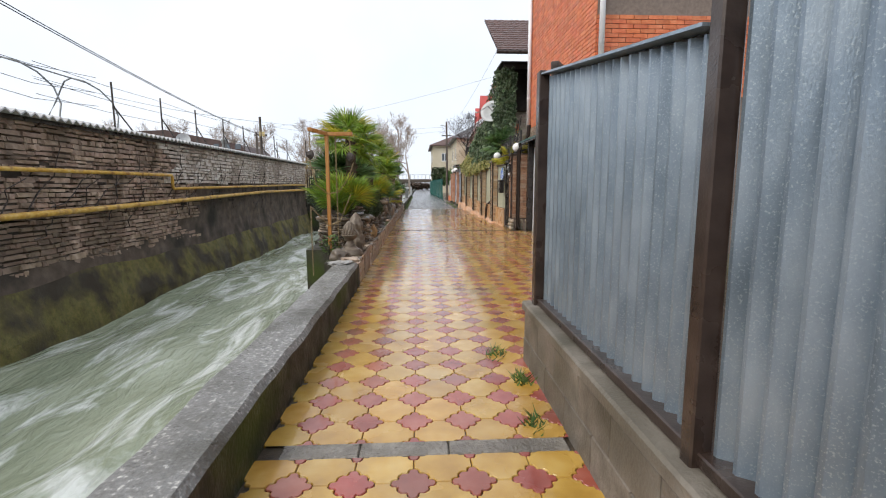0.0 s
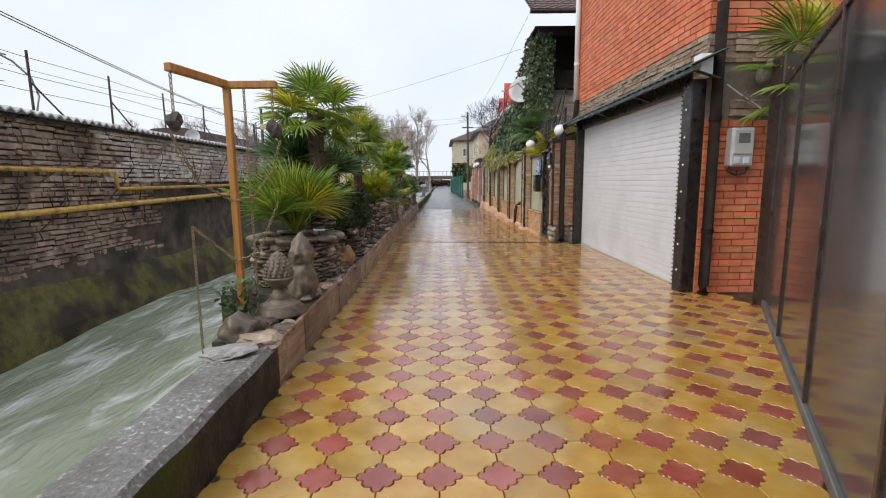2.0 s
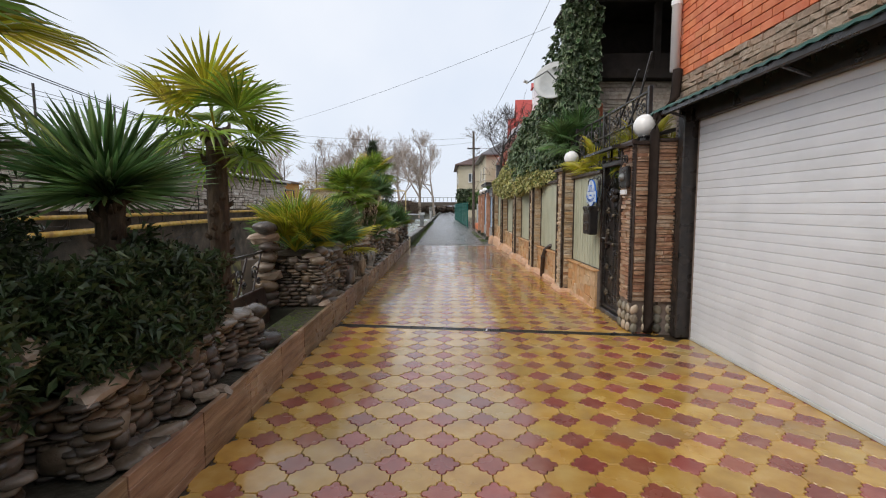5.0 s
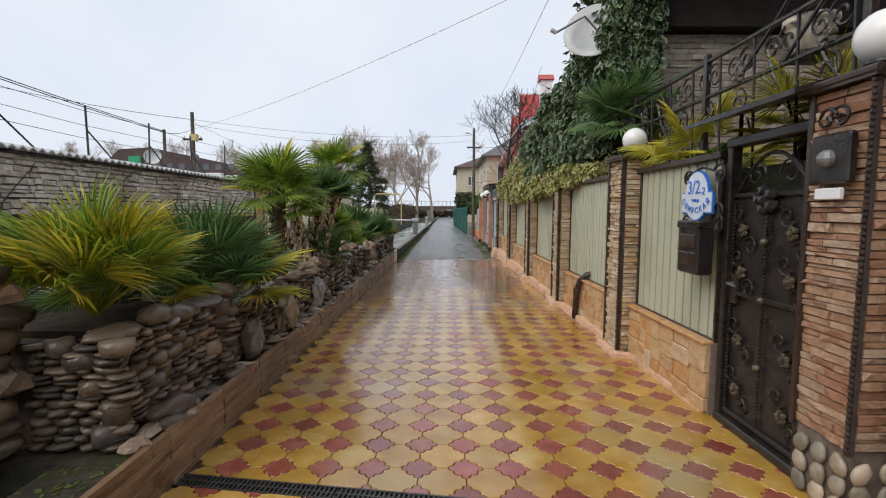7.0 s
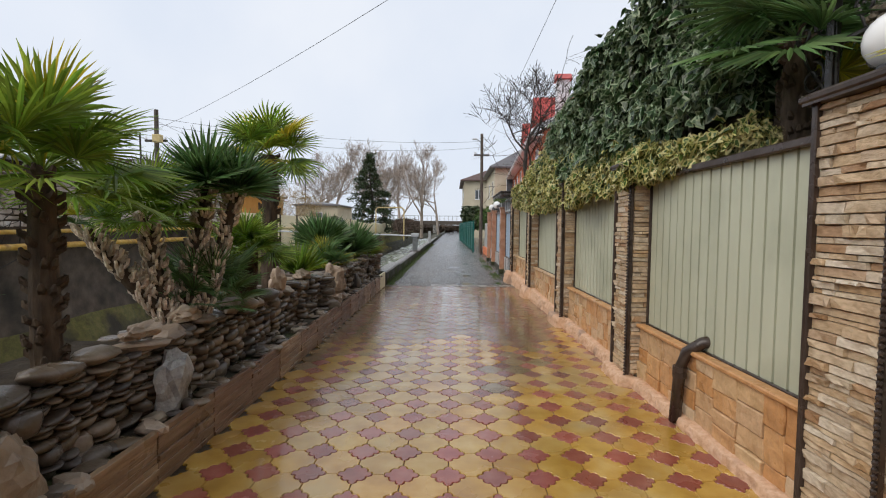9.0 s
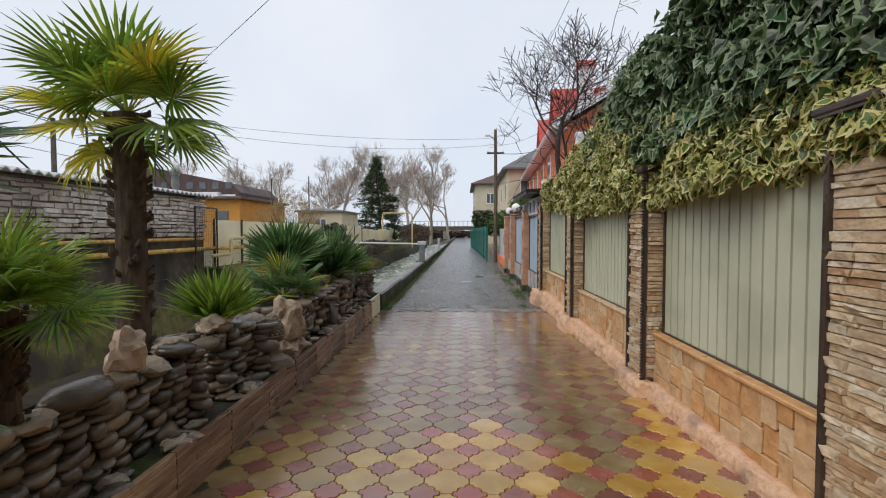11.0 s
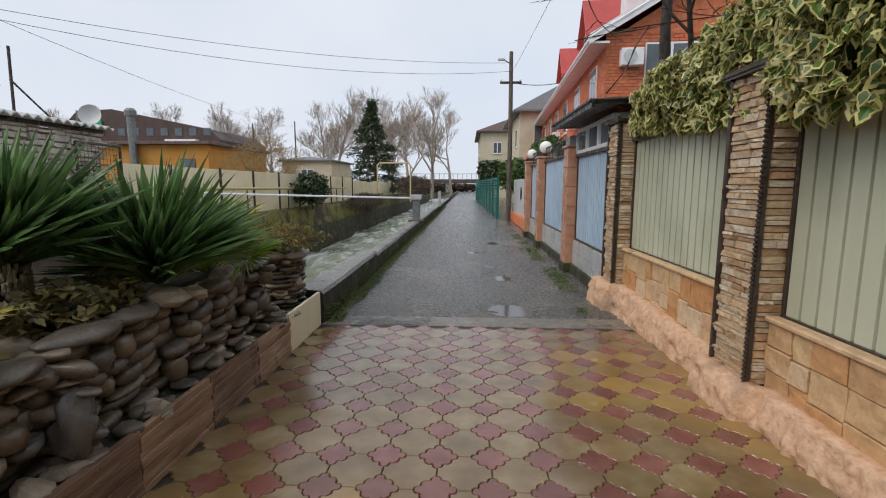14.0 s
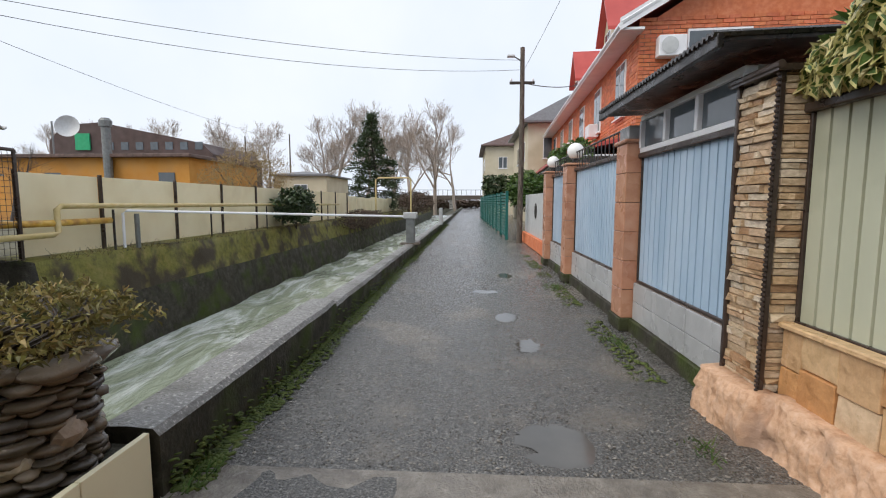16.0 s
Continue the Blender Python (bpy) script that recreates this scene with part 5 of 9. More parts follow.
def house_sign():
    t = thing("house_sign", "oval pale blue house number sign with blue letters", "sign")
    x, yc, zc = 2.73, 13.87, 1.60
    def oval(a, b, n=28):
        return [(yc + a * math.cos(2 * math.pi * k / n), zc + b * math.sin(2 * math.pi * k / n)) for k in range(n)]
    bm = bmesh.new()
    prism(bm, oval(0.165, 0.185), x - 0.008, x + 0.012, "x")
    prism(bm, [(yc - 0.21, zc - 0.13), (yc + 0.21, zc - 0.13), (yc + 0.21, zc + 0.03), (yc - 0.21, zc + 0.03)], x - 0.004, x + 0.01, "x")
    part("border", bm, M_blue_paint, t, "blue sign border")
    bm = bmesh.new()
    prism(bm, oval(0.155, 0.175), x - 0.012, x - 0.0085, "x")
    prism(bm, [(yc - 0.2, zc - 0.12), (yc + 0.2, zc - 0.12), (yc + 0.2, zc + 0.02), (yc - 0.2, zc + 0.02)], x - 0.0095, x - 0.0045, "x")
    part("plate", bm, M_signwhite, t)
    face = Matrix(((0, 0, -1, x - 0.0145), (-1, 0, 0, yc), (0, 1, 0, zc), (0, 0, 0, 1)))
    letters("3/2", 0.14, M_blue_paint, t, face @ pose(-0.03, 0.06, 0))
    letters("-2", 0.075, M_blue_paint, t, face @ pose(0.095, 0.03, 0))
    letters("УЛИЦА", 0.03, M_blue_paint, t, face @ pose(0, -0.035, 0))
    word = "СВИРСКАЯ"
    for k, ch in enumerate(word):
        a = (k - (len(word) - 1) / 2) * 0.22
        letters(ch, 0.062, M_blue_paint, t, face @ pose(0.24 * math.sin(a), 0.13 - 0.24 * math.cos(a), 0.001, 0, 0, math.degrees(a)))


house_sign()
lb = thing("letter_box", "black relief letter box under the house sign", "letter box")
part("body", boxed(2.65, 2.77, 13.62, 13.90, 1.03, 1.40, 0.015), M_black_metal, lb)
part("lid", boxed(2.64, 2.77, 13.61, 13.91, 1.36, 1.42, 0.012), M_black_metal, lb)
for z in (1.09, 1.22):
    part("relief_panel", boxed(2.64, 2.66, 13.65, 13.87, z, z + 0.1, 0.006), M_brown_metal, lb)
sc = thing("sign_scrollwork", "black wrought iron scrollwork round the sign", "ironwork")
bm = bmesh.new()
for z, s in ((1.74, 1), (1.5, -1), (1.4, 1)):
    scroll(bm, (2.76, 13.58, z), 0.08, 1.5, 0.4, s, 0.01)
    scroll(bm, (2.76, 14.0, z), 0.06, 1.5, 2.4, -s, 0.01)
tube(bm, [(2.76, 14.0, 1.76), (2.76, 13.8, 1.81), (2.76, 13.58, 1.76), (2.76, 13.56, 1.4)], 0.011, 6)
part("scroll_frame", bm, M_black_metal, sc)

lb.matrix_basis = sc.matrix_basis = Matrix.Translation((0, 0.07, 0))

dp = thing("overflow_pipe", "dark brown elbow drain pipe through the fence plinth", "pipe")
part("pipe", tubed([(PX + 0.24, 16.42, 0.66), (PX + 0.14, 16.45, 0.63), (PX + 0.06, 16.5, 0.55), (PX + 0.03, 16.53, 0.42), (PX + 0.02, 16.56, 0.02)], 0.042, 12), M_brown_metal, dp, smooth=True)
part("collar", tubed([(PX + 0.03, 16.53, 0.44), (PX + 0.03, 16.53, 0.36)], 0.05, 12), M_brown_metal, dp)
dp.matrix_basis = FENCE_TURN @ Matrix.Translation((0, 0.16, 0))


def stair_rail():
    """Wrought iron railing that climbs beside the steps behind the fence."""
    t = thing("stair_railing", "rusty black wrought iron stair railing with scrolls", "railing")
    x = 3.1
    for z, r in ((2.76, 0.02), (2.46, 0.018)):
        part("rail", tubed([(x, y, z) for y in (12.95, 14.0, 15.0, 16.0)], r, 8), M_black_metal, t)
    for k in range(8):
        y = 13.0 + k * 0.42
        part("baluster", tubed([(x, y, 1.8), (x, y + 0.05, 2.76)], 0.011, 6), M_black_metal, t)
        bm = bmesh.new()
        scroll(bm, (x, y + 0.12, 2.61), 0.11, 1.5, 0.3, 1, 0.009)
        scroll(bm, (x, y + 0.28, 2.60), 0.09, 1.5, 3.3, -1, 0.009)
        scroll(bm, (x, y + 0.20, 2.32), 0.10, 1.4, 1.6, 1, 0.008)
        tube(bm, [(x, y + 0.05 + 0.04 * q, 2.1 + 0.07 * q + 0.03 * math.sin(q)) for q in range(8)], 0.009, 5)
        part("scroll", bm, M_black_metal, t)
        if k % 2 == 0:
            bm = bmesh.new()
            rosette(bm, (x, y + 0.2, 2.5), 0.06)
            part("rosette", bm, M_bronze, t)
    for y in (12.95, 14.5, 16.0):
        part("post", boxed(x - 0.025, x + 0.025, y - 0.025, y + 0.025, 1.8, 2.82, 0.006), M_black_metal, t)
    part("brace", tubed([(x, 12.95, 3.2), (x, 13.25, 2.76), (x, 13.6, 2.46)], 0.014, 6), M_black_metal, t)
    part("brace", tubed([(x, 13.3, 3.1), (x, 13.7, 2.76), (x, 14.1, 2.46)], 0.014, 6), M_black_metal, t)


stair_rail()
fp = thing("flower_pot", "pale beige clay pot standing at the railing", "pot", at=(3.24, 13.55, 2.51))
part("pot", lathe([(0.07, 0), (0.1, 0.02), (0.13, 0.16), (0.155, 0.2), (0.155, 0.23), (0.13, 0.23), (0.12, 0.18)], 20), M_limestone, fp)
part("stand", boxed(-0.12, 0.12, -0.12, 0.12, -0.03, 0.0, 0.006), M_black_metal, fp)
ds = thing("satellite_dish", "grey satellite dish on the corner of the stone house", "dish", at=(2.72, 16.9, 4.1))
bm = bmesh.new()
bmesh.ops.create_uvsphere(bm, u_segments=24, v_segments=16, radius=0.75)
bmesh.ops.delete(bm, geom=[v for v in bm.verts if v.co.z > -0.6], context="VERTS")
bmesh.ops.solidify(bm, geom=bm.faces[:], thickness=0.012)
part("reflector", bm, M_grey_box, ds, smooth=True).matrix_basis = pose(-0.1, -0.5, 0.05, 70, 0, -25)
part("arm", tubed([(0.35, 0.1, -0.3), (0.0, 0.0, 0.0), (-0.4, -0.1, -0.25)], 0.015, 6), M_steelgrey, ds)
part("receiver", tubed([(-0.4, -0.1, -0.25), (-0.48, -0.12, -0.22)], 0.03, 8), M_white, ds)


# ---- stream side: planters, palms, ornaments ----
flat_bms = [lumpy(k, 0.5, 0.5, 0.5, 2, 0.22) for k in range(5)]
for b in flat_bms:
    for v in b.verts:
        v.co.z = 0.42 * math.copysign(min(1.0, abs(v.co.z) / 0.3), v.co.z) * (1 + 0.25 * noise.noise(v.co * 4))
flat_plain = [shape_of(b.copy()) for b in flat_bms]
flat_meshes = [link_mesh("flat_stone", b, M_pebble, True) for b in flat_bms]
cap_meshes = [link_mesh("cap_stone", lumpy(k + 20, 0.5, 0.5, 0.5, 2, 0.3), M_pebble, True) for k in range(4)]
tan_meshes = [link_mesh("tan_stone", lumpy(k + 40, 0.5, 0.5, 0.5, 2, 0.45), M_rock, False) for k in range(4)]


def stone_planter(y0, y1, h, xf=-0.80, xb=-1.72, seed=0, capw=0.2, coarse=1.0):
    t = thing("stone_planter", "dry-stacked wet river stone planter filled with soil", "planter", "stone planters")
    rng = random.Random(seed)
    part("core", boxed(xb + 0.06, xf - 0.05, y0 + 0.06, y1 - 0.06, 0.25, h - 0.06), M_wallback, t)
    bm = bmesh.new()
    box(bm, xb + 0.16, xf - 0.16, y0 + 0.16, y1 - 0.16, h - 0.062, h - 0.02)
    part("soil", bm, M_soil, t)
    count, extra = 0, []
    for face in ("front", "near", "far"):
        if face == "front":
            u0, u1 = y0, y1
        else:
            u0, u1 = (xf - 0.42, xf) if face == "near" else (xf - 0.5, xf)
        z = 0.27
        while z < h - 0.05:
            hh = rng.uniform(0.026, 0.048) * coarse * (1 if coarse == 1 else rng.uniform(0.55, 1.1))
            if rng.random() < 0.08:
                hh = 0.07
            u = u0 + rng.uniform(-0.03, 0.03)
            while u < u1:
                w = rng.uniform(0.07, 0.17) * coarse ** 0.6
                big = rng.random() < 0.045 * coarse
                s = (w * 1.05, rng.uniform(0.09, 0.15), hh * rng.uniform(1.0, 1.25))
                if big:
                    s = (rng.uniform(0.12, 0.2) * coarse ** 0.3, 0.15, rng.uniform(0.1, 0.17))
                off = rng.uniform(-0.025, 0.02) * coarse
                if face == "front":
                    m = pose(xf - 0.03 + off, u + w / 2, z + hh / 2, rng.uniform(-6, 6), rng.uniform(-12, 4), 90 + rng.uniform(-12, 12))
                else:
                    m = pose(u + w / 2, (y0 + 0.03 if face == "near" else y1 - 0.03), z + hh / 2, rng.uniform(-8, 6), rng.uniform(-5, 5), rng.uniform(-12, 12))
                m = m @ Matrix.Diagonal((*s, 1))
                k = rng.randrange(5)
                if count < 290 and face != "far":
                    piece("flat_stone", flat_meshes[k], t, m)
                    count += 1
                else:
                    extra.append(moved(flat_plain[k], m))
                u += w
            z += hh
    if extra:
        joined("flat_stone_fill", extra, M_pebble_far, t, True)
    u = y0
    while u < y1:
        w = rng.uniform(0.18, 0.36)
        tan = rng.random() < 0.22
        piece("cap_stone", rng.choice(tan_meshes if tan else cap_meshes), t, pose(xf - 0.06 + rng.uniform(-0.03, 0.04), u + w / 2, h - 0.01 + rng.uniform(-0.02, 0.03), rng.uniform(-8, 8), rng.uniform(-8, 8), 90 + rng.uniform(-25, 25)) @ Matrix.Diagonal((w * 1.1, capw * rng.uniform(0.8, 1.25), rng.uniform(0.07, 0.13), 1)))
        u += w
    for k in range(int((y1 - y0) / 0.11)):
        piece("ledge_stone", rng.choice(tan_meshes if rng.random() < 0.2 else cap_meshes), t, pose(max(xf, -0.82) + 0.09 + rng.uniform(-0.04, 0.05), y0 + rng.random() * (y1 - y0), 0.29, 0, 0, rng.uniform(0, 360)) @ Matrix.Diagonal((rng.uniform(0.1, 0.26), rng.uniform(0.08, 0.15), rng.uniform(0.035, 0.09), 1)))
    return t


def round_planter(cx, cy, r, h, seed, label):
    """A drum of dry-stacked flat stones with a ring of cap stones."""
    t = thing("stone_planter", label, "planter", "stone planters", at=(cx, cy, 0))
    rng = random.Random(seed)
    part("core", lathe([(r - 0.05, 0.25), (r - 0.05, h - 0.05)], 24), M_wallback, t)
    part("soil", lathe([(r - 0.1, h - 0.06), (r - 0.12, h - 0.02)], 20), M_soil, t)
    z = 0.27
    while z < h - 0.06:
        hh = rng.uniform(0.026, 0.046)
        a, spin = 0.0, rng.random() * 6.28
        while a < 6.28:
            w = rng.uniform(0.08, 0.19)
            big = rng.random() < 0.05
            da = w / r
            size = (w * 1.05, rng.uniform(0.1, 0.15), hh * 1.2) if not big else (0.15, 0.12, rng.uniform(0.08, 0.14))
            q = spin + a + da / 2
            rr = r - 0.035 + rng.uniform(-0.02, 0.02)
            piece("flat_stone", rng.choice(tan_meshes if big else flat_meshes), t, pose(rr * math.cos(q), rr * math.sin(q), z + hh / 2, rng.uniform(-6, 6), rng.uniform(-6, 6), math.degrees(q) + 90) @ Matrix.Diagonal((*size, 1)))
            a += da
        z += hh
    a = 0.0
    while a < 6.2:
        w = rng.uniform(0.18, 0.3)
        q = a + w / r / 2
        piece("cap_stone", rng.choice(cap_meshes), t, pose((r - 0.02) * math.cos(q), (r - 0.02) * math.sin(q), h - 0.01, rng.uniform(-8, 8), rng.uniform(-8, 8), math.degrees(q) + 90) @ Matrix.Diagonal((w * 1.1, 0.2, rng.uniform(0.07, 0.11), 1)))
        a += w / r
    return t


round_planter(-1.1, 7.68, 0.42, 0.74, 1, "round dry-stacked river stone planter behind the carved figure")
stone_planter(8.35, 9.0, 0.88, seed=2, xf=-0.95, xb=-1.7)
stone_planter(9.2, 10.85, 0.62, seed=3, xb=-1.7)
stone_planter(12.62, 13.75, 0.86, seed=4, xf=-0.78)
stone_planter(13.75, 16.3, 0.72, seed=5, coarse=1.25, xb=-1.5)
stone_planter(16.3, 18.72, 0.74, seed=6, coarse=1.5, xb=-1.33)
stone_planter(19.02, 19.62, 0.76, seed=10, coarse=2.0, xb=-1.3)
stone_planter(20.4, 21.6, 0.72, seed=7, coarse=2.2)
stone_planter(21.6, 23.5, 0.76, seed=8, coarse=2.0)
round_planter(-0.93, 24.18, 0.225, 0.75, 9, "small round river stone planter at the terrace end")


def stone_stack(x, y, z0, n, seed):
    """A free-standing pile of large flat stones."""
    t = thing("stone_stack", "free-standing pile of large dark river stones", "stone", at=(x, y, 0))
    rng = random.Random(seed)
    z = z0
    for k in range(n):
        h = rng.uniform(0.10, 0.16)
        piece("stacked_stone", rng.choice(tan_meshes if k % 4 == 3 else cap_meshes), t, pose(rng.uniform(-0.05, 0.05), rng.uniform(-0.05, 0.05), z + h * 0.45, rng.uniform(-8, 8), rng.uniform(-8, 8), rng.random() * 360) @ Matrix.Diagonal((rng.uniform(0.2, 0.36), rng.uniform(0.17, 0.28), h * 1.2, 1)))
        z += h * 0.9


stone_stack(-1.32, 12.52, 0.27, 9, 3)
stone_stack(-0.82, 11.05, 0.26, 3, 5)


def boulder(x, y, z, s, seed, material, label, rot=0):
    t = thing("boulder", label, "stone", "boulders", at=(x, y, z), rz=rot)
    bm = lumpy(seed, s[0], s[1], s[2], 3, 0.55, 0.75)
    for v in bm.verts:
        v.co.z += 0.75 * s[2]
        v.co += v.co.normalized() * 0.05 * max(s) * noise.noise(v.co * 9 / max(s) * 0.4 + Vector((seed, 0, 0)))
    part("stone", bm, material, t, smooth=material is M_pebble)


for x, y, z, s, seed, mm, lab in (
        (-0.88, 5.74, 0.27, (0.12, 0.16, 0.10), 1, M_pebble, "large dark smooth river boulder on the wall"),
        (-0.72, 5.62, 0.27, (0.12, 0.14, 0.05), 2, M_rock, "flat tan stone on the wall end"),
        (-0.82, 5.38, 0.29, (0.13, 0.14, 0.035), 3, M_concrete, "flat pale grey stone on the wall end"),
        (-0.75, 8.2, 0.28, (0.14, 0.15, 0.15), 4, M_ochre_rock, "ochre rounded boulder beside the planter"),
        (-0.72, 7.95, 0.28, (0.1, 0.16, 0.05), 5, M_pebble, "flat dark slab between the planters"),
        (-0.72, 14.15, 0.28, (0.09, 0.12, 0.17), 6, M_pebble, "upright dark grey boulder against the planter"),
        (-0.74, 13.0, 0.28, (0.1, 0.17, 0.07), 7, M_pebble, "flat wet stone slab by the drain"),
        (-0.73, 15.0, 0.28, (0.1, 0.16, 0.2), 8, M_rock, "rounded grey-brown boulder on the ledge"),
        (-0.74, 16.15, 0.28, (0.09, 0.13, 0.2), 9, M_concrete, "upright slate-grey boulder on the ledge"),
        (-0.84, 18.15, 0.74, (0.07, 0.09, 0.13), 10, M_rock, "pointed reddish stone on the planter rim"),
        (-0.88, 18.58, 0.74, (0.1, 0.12, 0.05), 16, M_rock, "flat tan stone on the planter end"),
        (-0.90, 19.1, 0.76, (0.1, 0.13, 0.06), 17, M_rock, "broad pale stone on the planter rim"),
        (-0.84, 16.0, 0.76, (0.08, 0.12, 0.05), 11, M_rock, "pale tan stone on the planter rim"),
        (-0.86, 16.5, 0.76, (0.08, 0.13, 0.06), 12, M_rock, "pale tan stone on the planter rim"),
        (-0.77, 20.24, 0.45, (0.14, 0.17, 0.22), 13, M_pitted, "pale pitted rock standing on the planter"),
        (-0.74, 20.2, 0.28, (0.13, 0.18, 0.11), 14, M_rock, "tan stone foot below the pitted rock"),
        (-0.72, 21.6, 0.3, (0.08, 0.1, 0.15), 15, M_pebble, "upright brown river boulder in the planter wall")):
    boulder(x, y, z, s, seed, mm, lab)
rng = random.Random(21)
for k in range(40):
    y = 5.75 + rng.random() * 2.5
    x = -0.66 - rng.random() * (0.3 if y < 7.2 else 0.06)
    t = thing("river_stone", "flat wet river stone on the wall top", "stone", "stones round the ornaments", at=(x, y, 0.285), rz=rng.random() * 360)
    piece("stone", rng.choice(tan_meshes if k % 6 == 5 else cap_meshes), t, Matrix.Diagonal((rng.uniform(0.12, 0.26), rng.uniform(0.1, 0.16), rng.uniform(0.04, 0.08), 1)))

for k in range(15):
    t = thing("river_stone", "flat wet river stone on the terrace end", "stone", "stones at the terrace end", at=(-0.68 - rng.random() * 0.4, 23.58 + rng.random() * 0.36, 0.285), rz=rng.random() * 360)
    piece("stone", rng.choice(cap_meshes), t, Matrix.Diagonal((rng.uniform(0.12, 0.28), rng.uniform(0.1, 0.18), rng.uniform(0.04, 0.09), 1)))

# cladding along the terrace
clad = thing("border_cladding", "brown wood-look stone cladding along the planter border", "cladding")
y, k = 5.58, 0
rng = random.Random(4)
while y < 24.4:
    w = 0.6 if y < 23.4 else 0.45
    beige = y > 23.3
    top = 0.30 + (0.03 if beige else 0)
    bm = bmesh.new()
    nrow = 1 if beige else (5 if y < 12 else 9)
    z = -0.01
    for r in range(nrow):
        h = (top + 0.01) / nrow
        d = 0.0 if beige else rng.uniform(0, 0.007 if y < 12 else 0.014)
        box(bm, KERB - 0.035, KERB - 0.006 + d, y + 0.003, min(y + w, 24.41) - 0.003, z + 0.0005, z + h - 0.0005, 0.002)
        z += h
    part("cladding_tile", bm, M_cream if beige else M_timber_tile, clad, "pale beige end tile" if beige else "")
    y += w
    k += 1

# drain and concrete strip across the paving
dr = thing("drain_channel", "black slotted drain channel across the paving", "drain", at=(-0.6, 12.832, 0), rz=math.degrees(math.atan2(-0.46, 3.6)))
for a in (-0.055, 0.045):
    part("frame", boxed(0, 3.6, a, a + 0.012, -0.03, 0.002), M_drain, dr)
for k in range(4):
    bm = bmesh.new()
    for q in range(34):
        u = k * 0.9 + 0.02 + q * 0.026
        box(bm, u, u + 0.011, -0.043, 0.045, -0.015, 0.0)
    box(bm, k * 0.9, k * 0.9 + 0.89, -0.004, 0.006, -0.012, 0.001)
    part("grate", bm, M_drain, dr)
part("channel", boxed(0, 3.6, -0.05, 0.05, -0.05, -0.03), M_cable, dr)
part("joint_plate", boxed(1.78, 1.8, -0.043, 0.045, 0.0, 0.003), M_white, dr, "pale joint in the drain")
st = thing("kerb_strip", "flush grey concrete kerb stones across the paving", "kerb")
for a, b in ((-0.5, -0.12), (-0.115, 0.32), (0.325, 0.92)):
    part("kerb_stone", boxed(a, b, 1.64, 1.76, -0.03, 0.004, 0.006), M_threshold, st)


# ---- palms ----
def fan_leaf(seed, r, petiole, spread=150, n=26, material=None, droop=0.25, width=1.0):
    """A fan palm leaf: a curved stalk and a pleated fan of narrow blades with drooping tips. It grows along +x."""
    rng = random.Random(seed)
    vs, fs = [], []
    steps = 4
    for k in range(steps + 1):
        f = k / steps
        w = 0.012 * (1 - 0.5 * f)
        z = -droop * 0.25 * petiole * f * f
        vs += [(petiole * f, -w, z), (petiole * f, w, z), (petiole * f, 0, z - w)]
    for k in range(steps):
        a = k * 3
        for q in range(3):
            fs.append((a + q, a + 3 + q, a + 3 + (q + 1) % 3, a + (q + 1) % 3))
    c = Vector((petiole, 0, -droop * 0.25 * petiole))
    for k in range(n):
        a = radians(-spread + 2 * spread * (k + 0.5) / n) + rng.uniform(-0.02, 0.02)
        L = r * (0.72 + 0.28 * math.cos(a * 0.55)) * rng.uniform(0.88, 1.06)
        d = Vector((math.cos(a), math.sin(a), 0))
        s = Vector((-math.sin(a), math.cos(a), 0))
        hw = width * r * radians(2 * spread) / n * 0.19
        lift = 0.10 * r
        dr0 = droop * rng.uniform(0.6, 1.4)
        mid = c + d * L * 0.38 + Vector((0, 0, lift))
        far = c + d * L * 0.74 + Vector((0, 0, lift - dr0 * L * 0.10))
        tip = c + d * L + Vector((0, 0, lift - dr0 * L * rng.uniform(0.22, 0.5)))
        i = len(vs)
        fold = Vector((0, 0, 0.02 * r + 0.004))
        vs += [tuple(c), tuple(mid - s * hw), tuple(mid + fold), tuple(mid + s * hw), tuple(far - s * hw * 0.85), tuple(far + fold * 0.6), tuple(far + s * hw * 0.85), tuple(tip)]
        fs += [(i, i + 1, i + 2), (i, i + 2, i + 3), (i + 1, i + 4, i + 5, i + 2), (i + 2, i + 5, i + 6, i + 3), (i + 4, i + 7, i + 5), (i + 5, i + 7, i + 6)]
    me = bpy.data.meshes.new("frond")
    me.from_pydata(vs, [], fs)
    me.materials.append(material)
    me.update()
    return me


LEAVES = {}
for key, mm, dr_ in (("green", M_frond, 0.3), ("dark", M_frond_dark, 0.12), ("yellow", M_frond_yellow, 0.3)):
    LEAVES[key, "fan"] = [fan_leaf(k + 5, 0.52, 0.40, 135, 30, mm, dr_ + 0.5 * (k == 2)) for k in range(3)]
    LEAVES[key, "bush"] = [fan_leaf(k + 9, 0.42, 0.42, 112, 30, mm, dr_ + 0.1, 0.72) for k in range(3)]
    LEAVES[key, "sword"] = [fan_leaf(k + 13, 0.64, 0.03, 62, 14, mm, 0.05, 0.9) for k in range(3)]


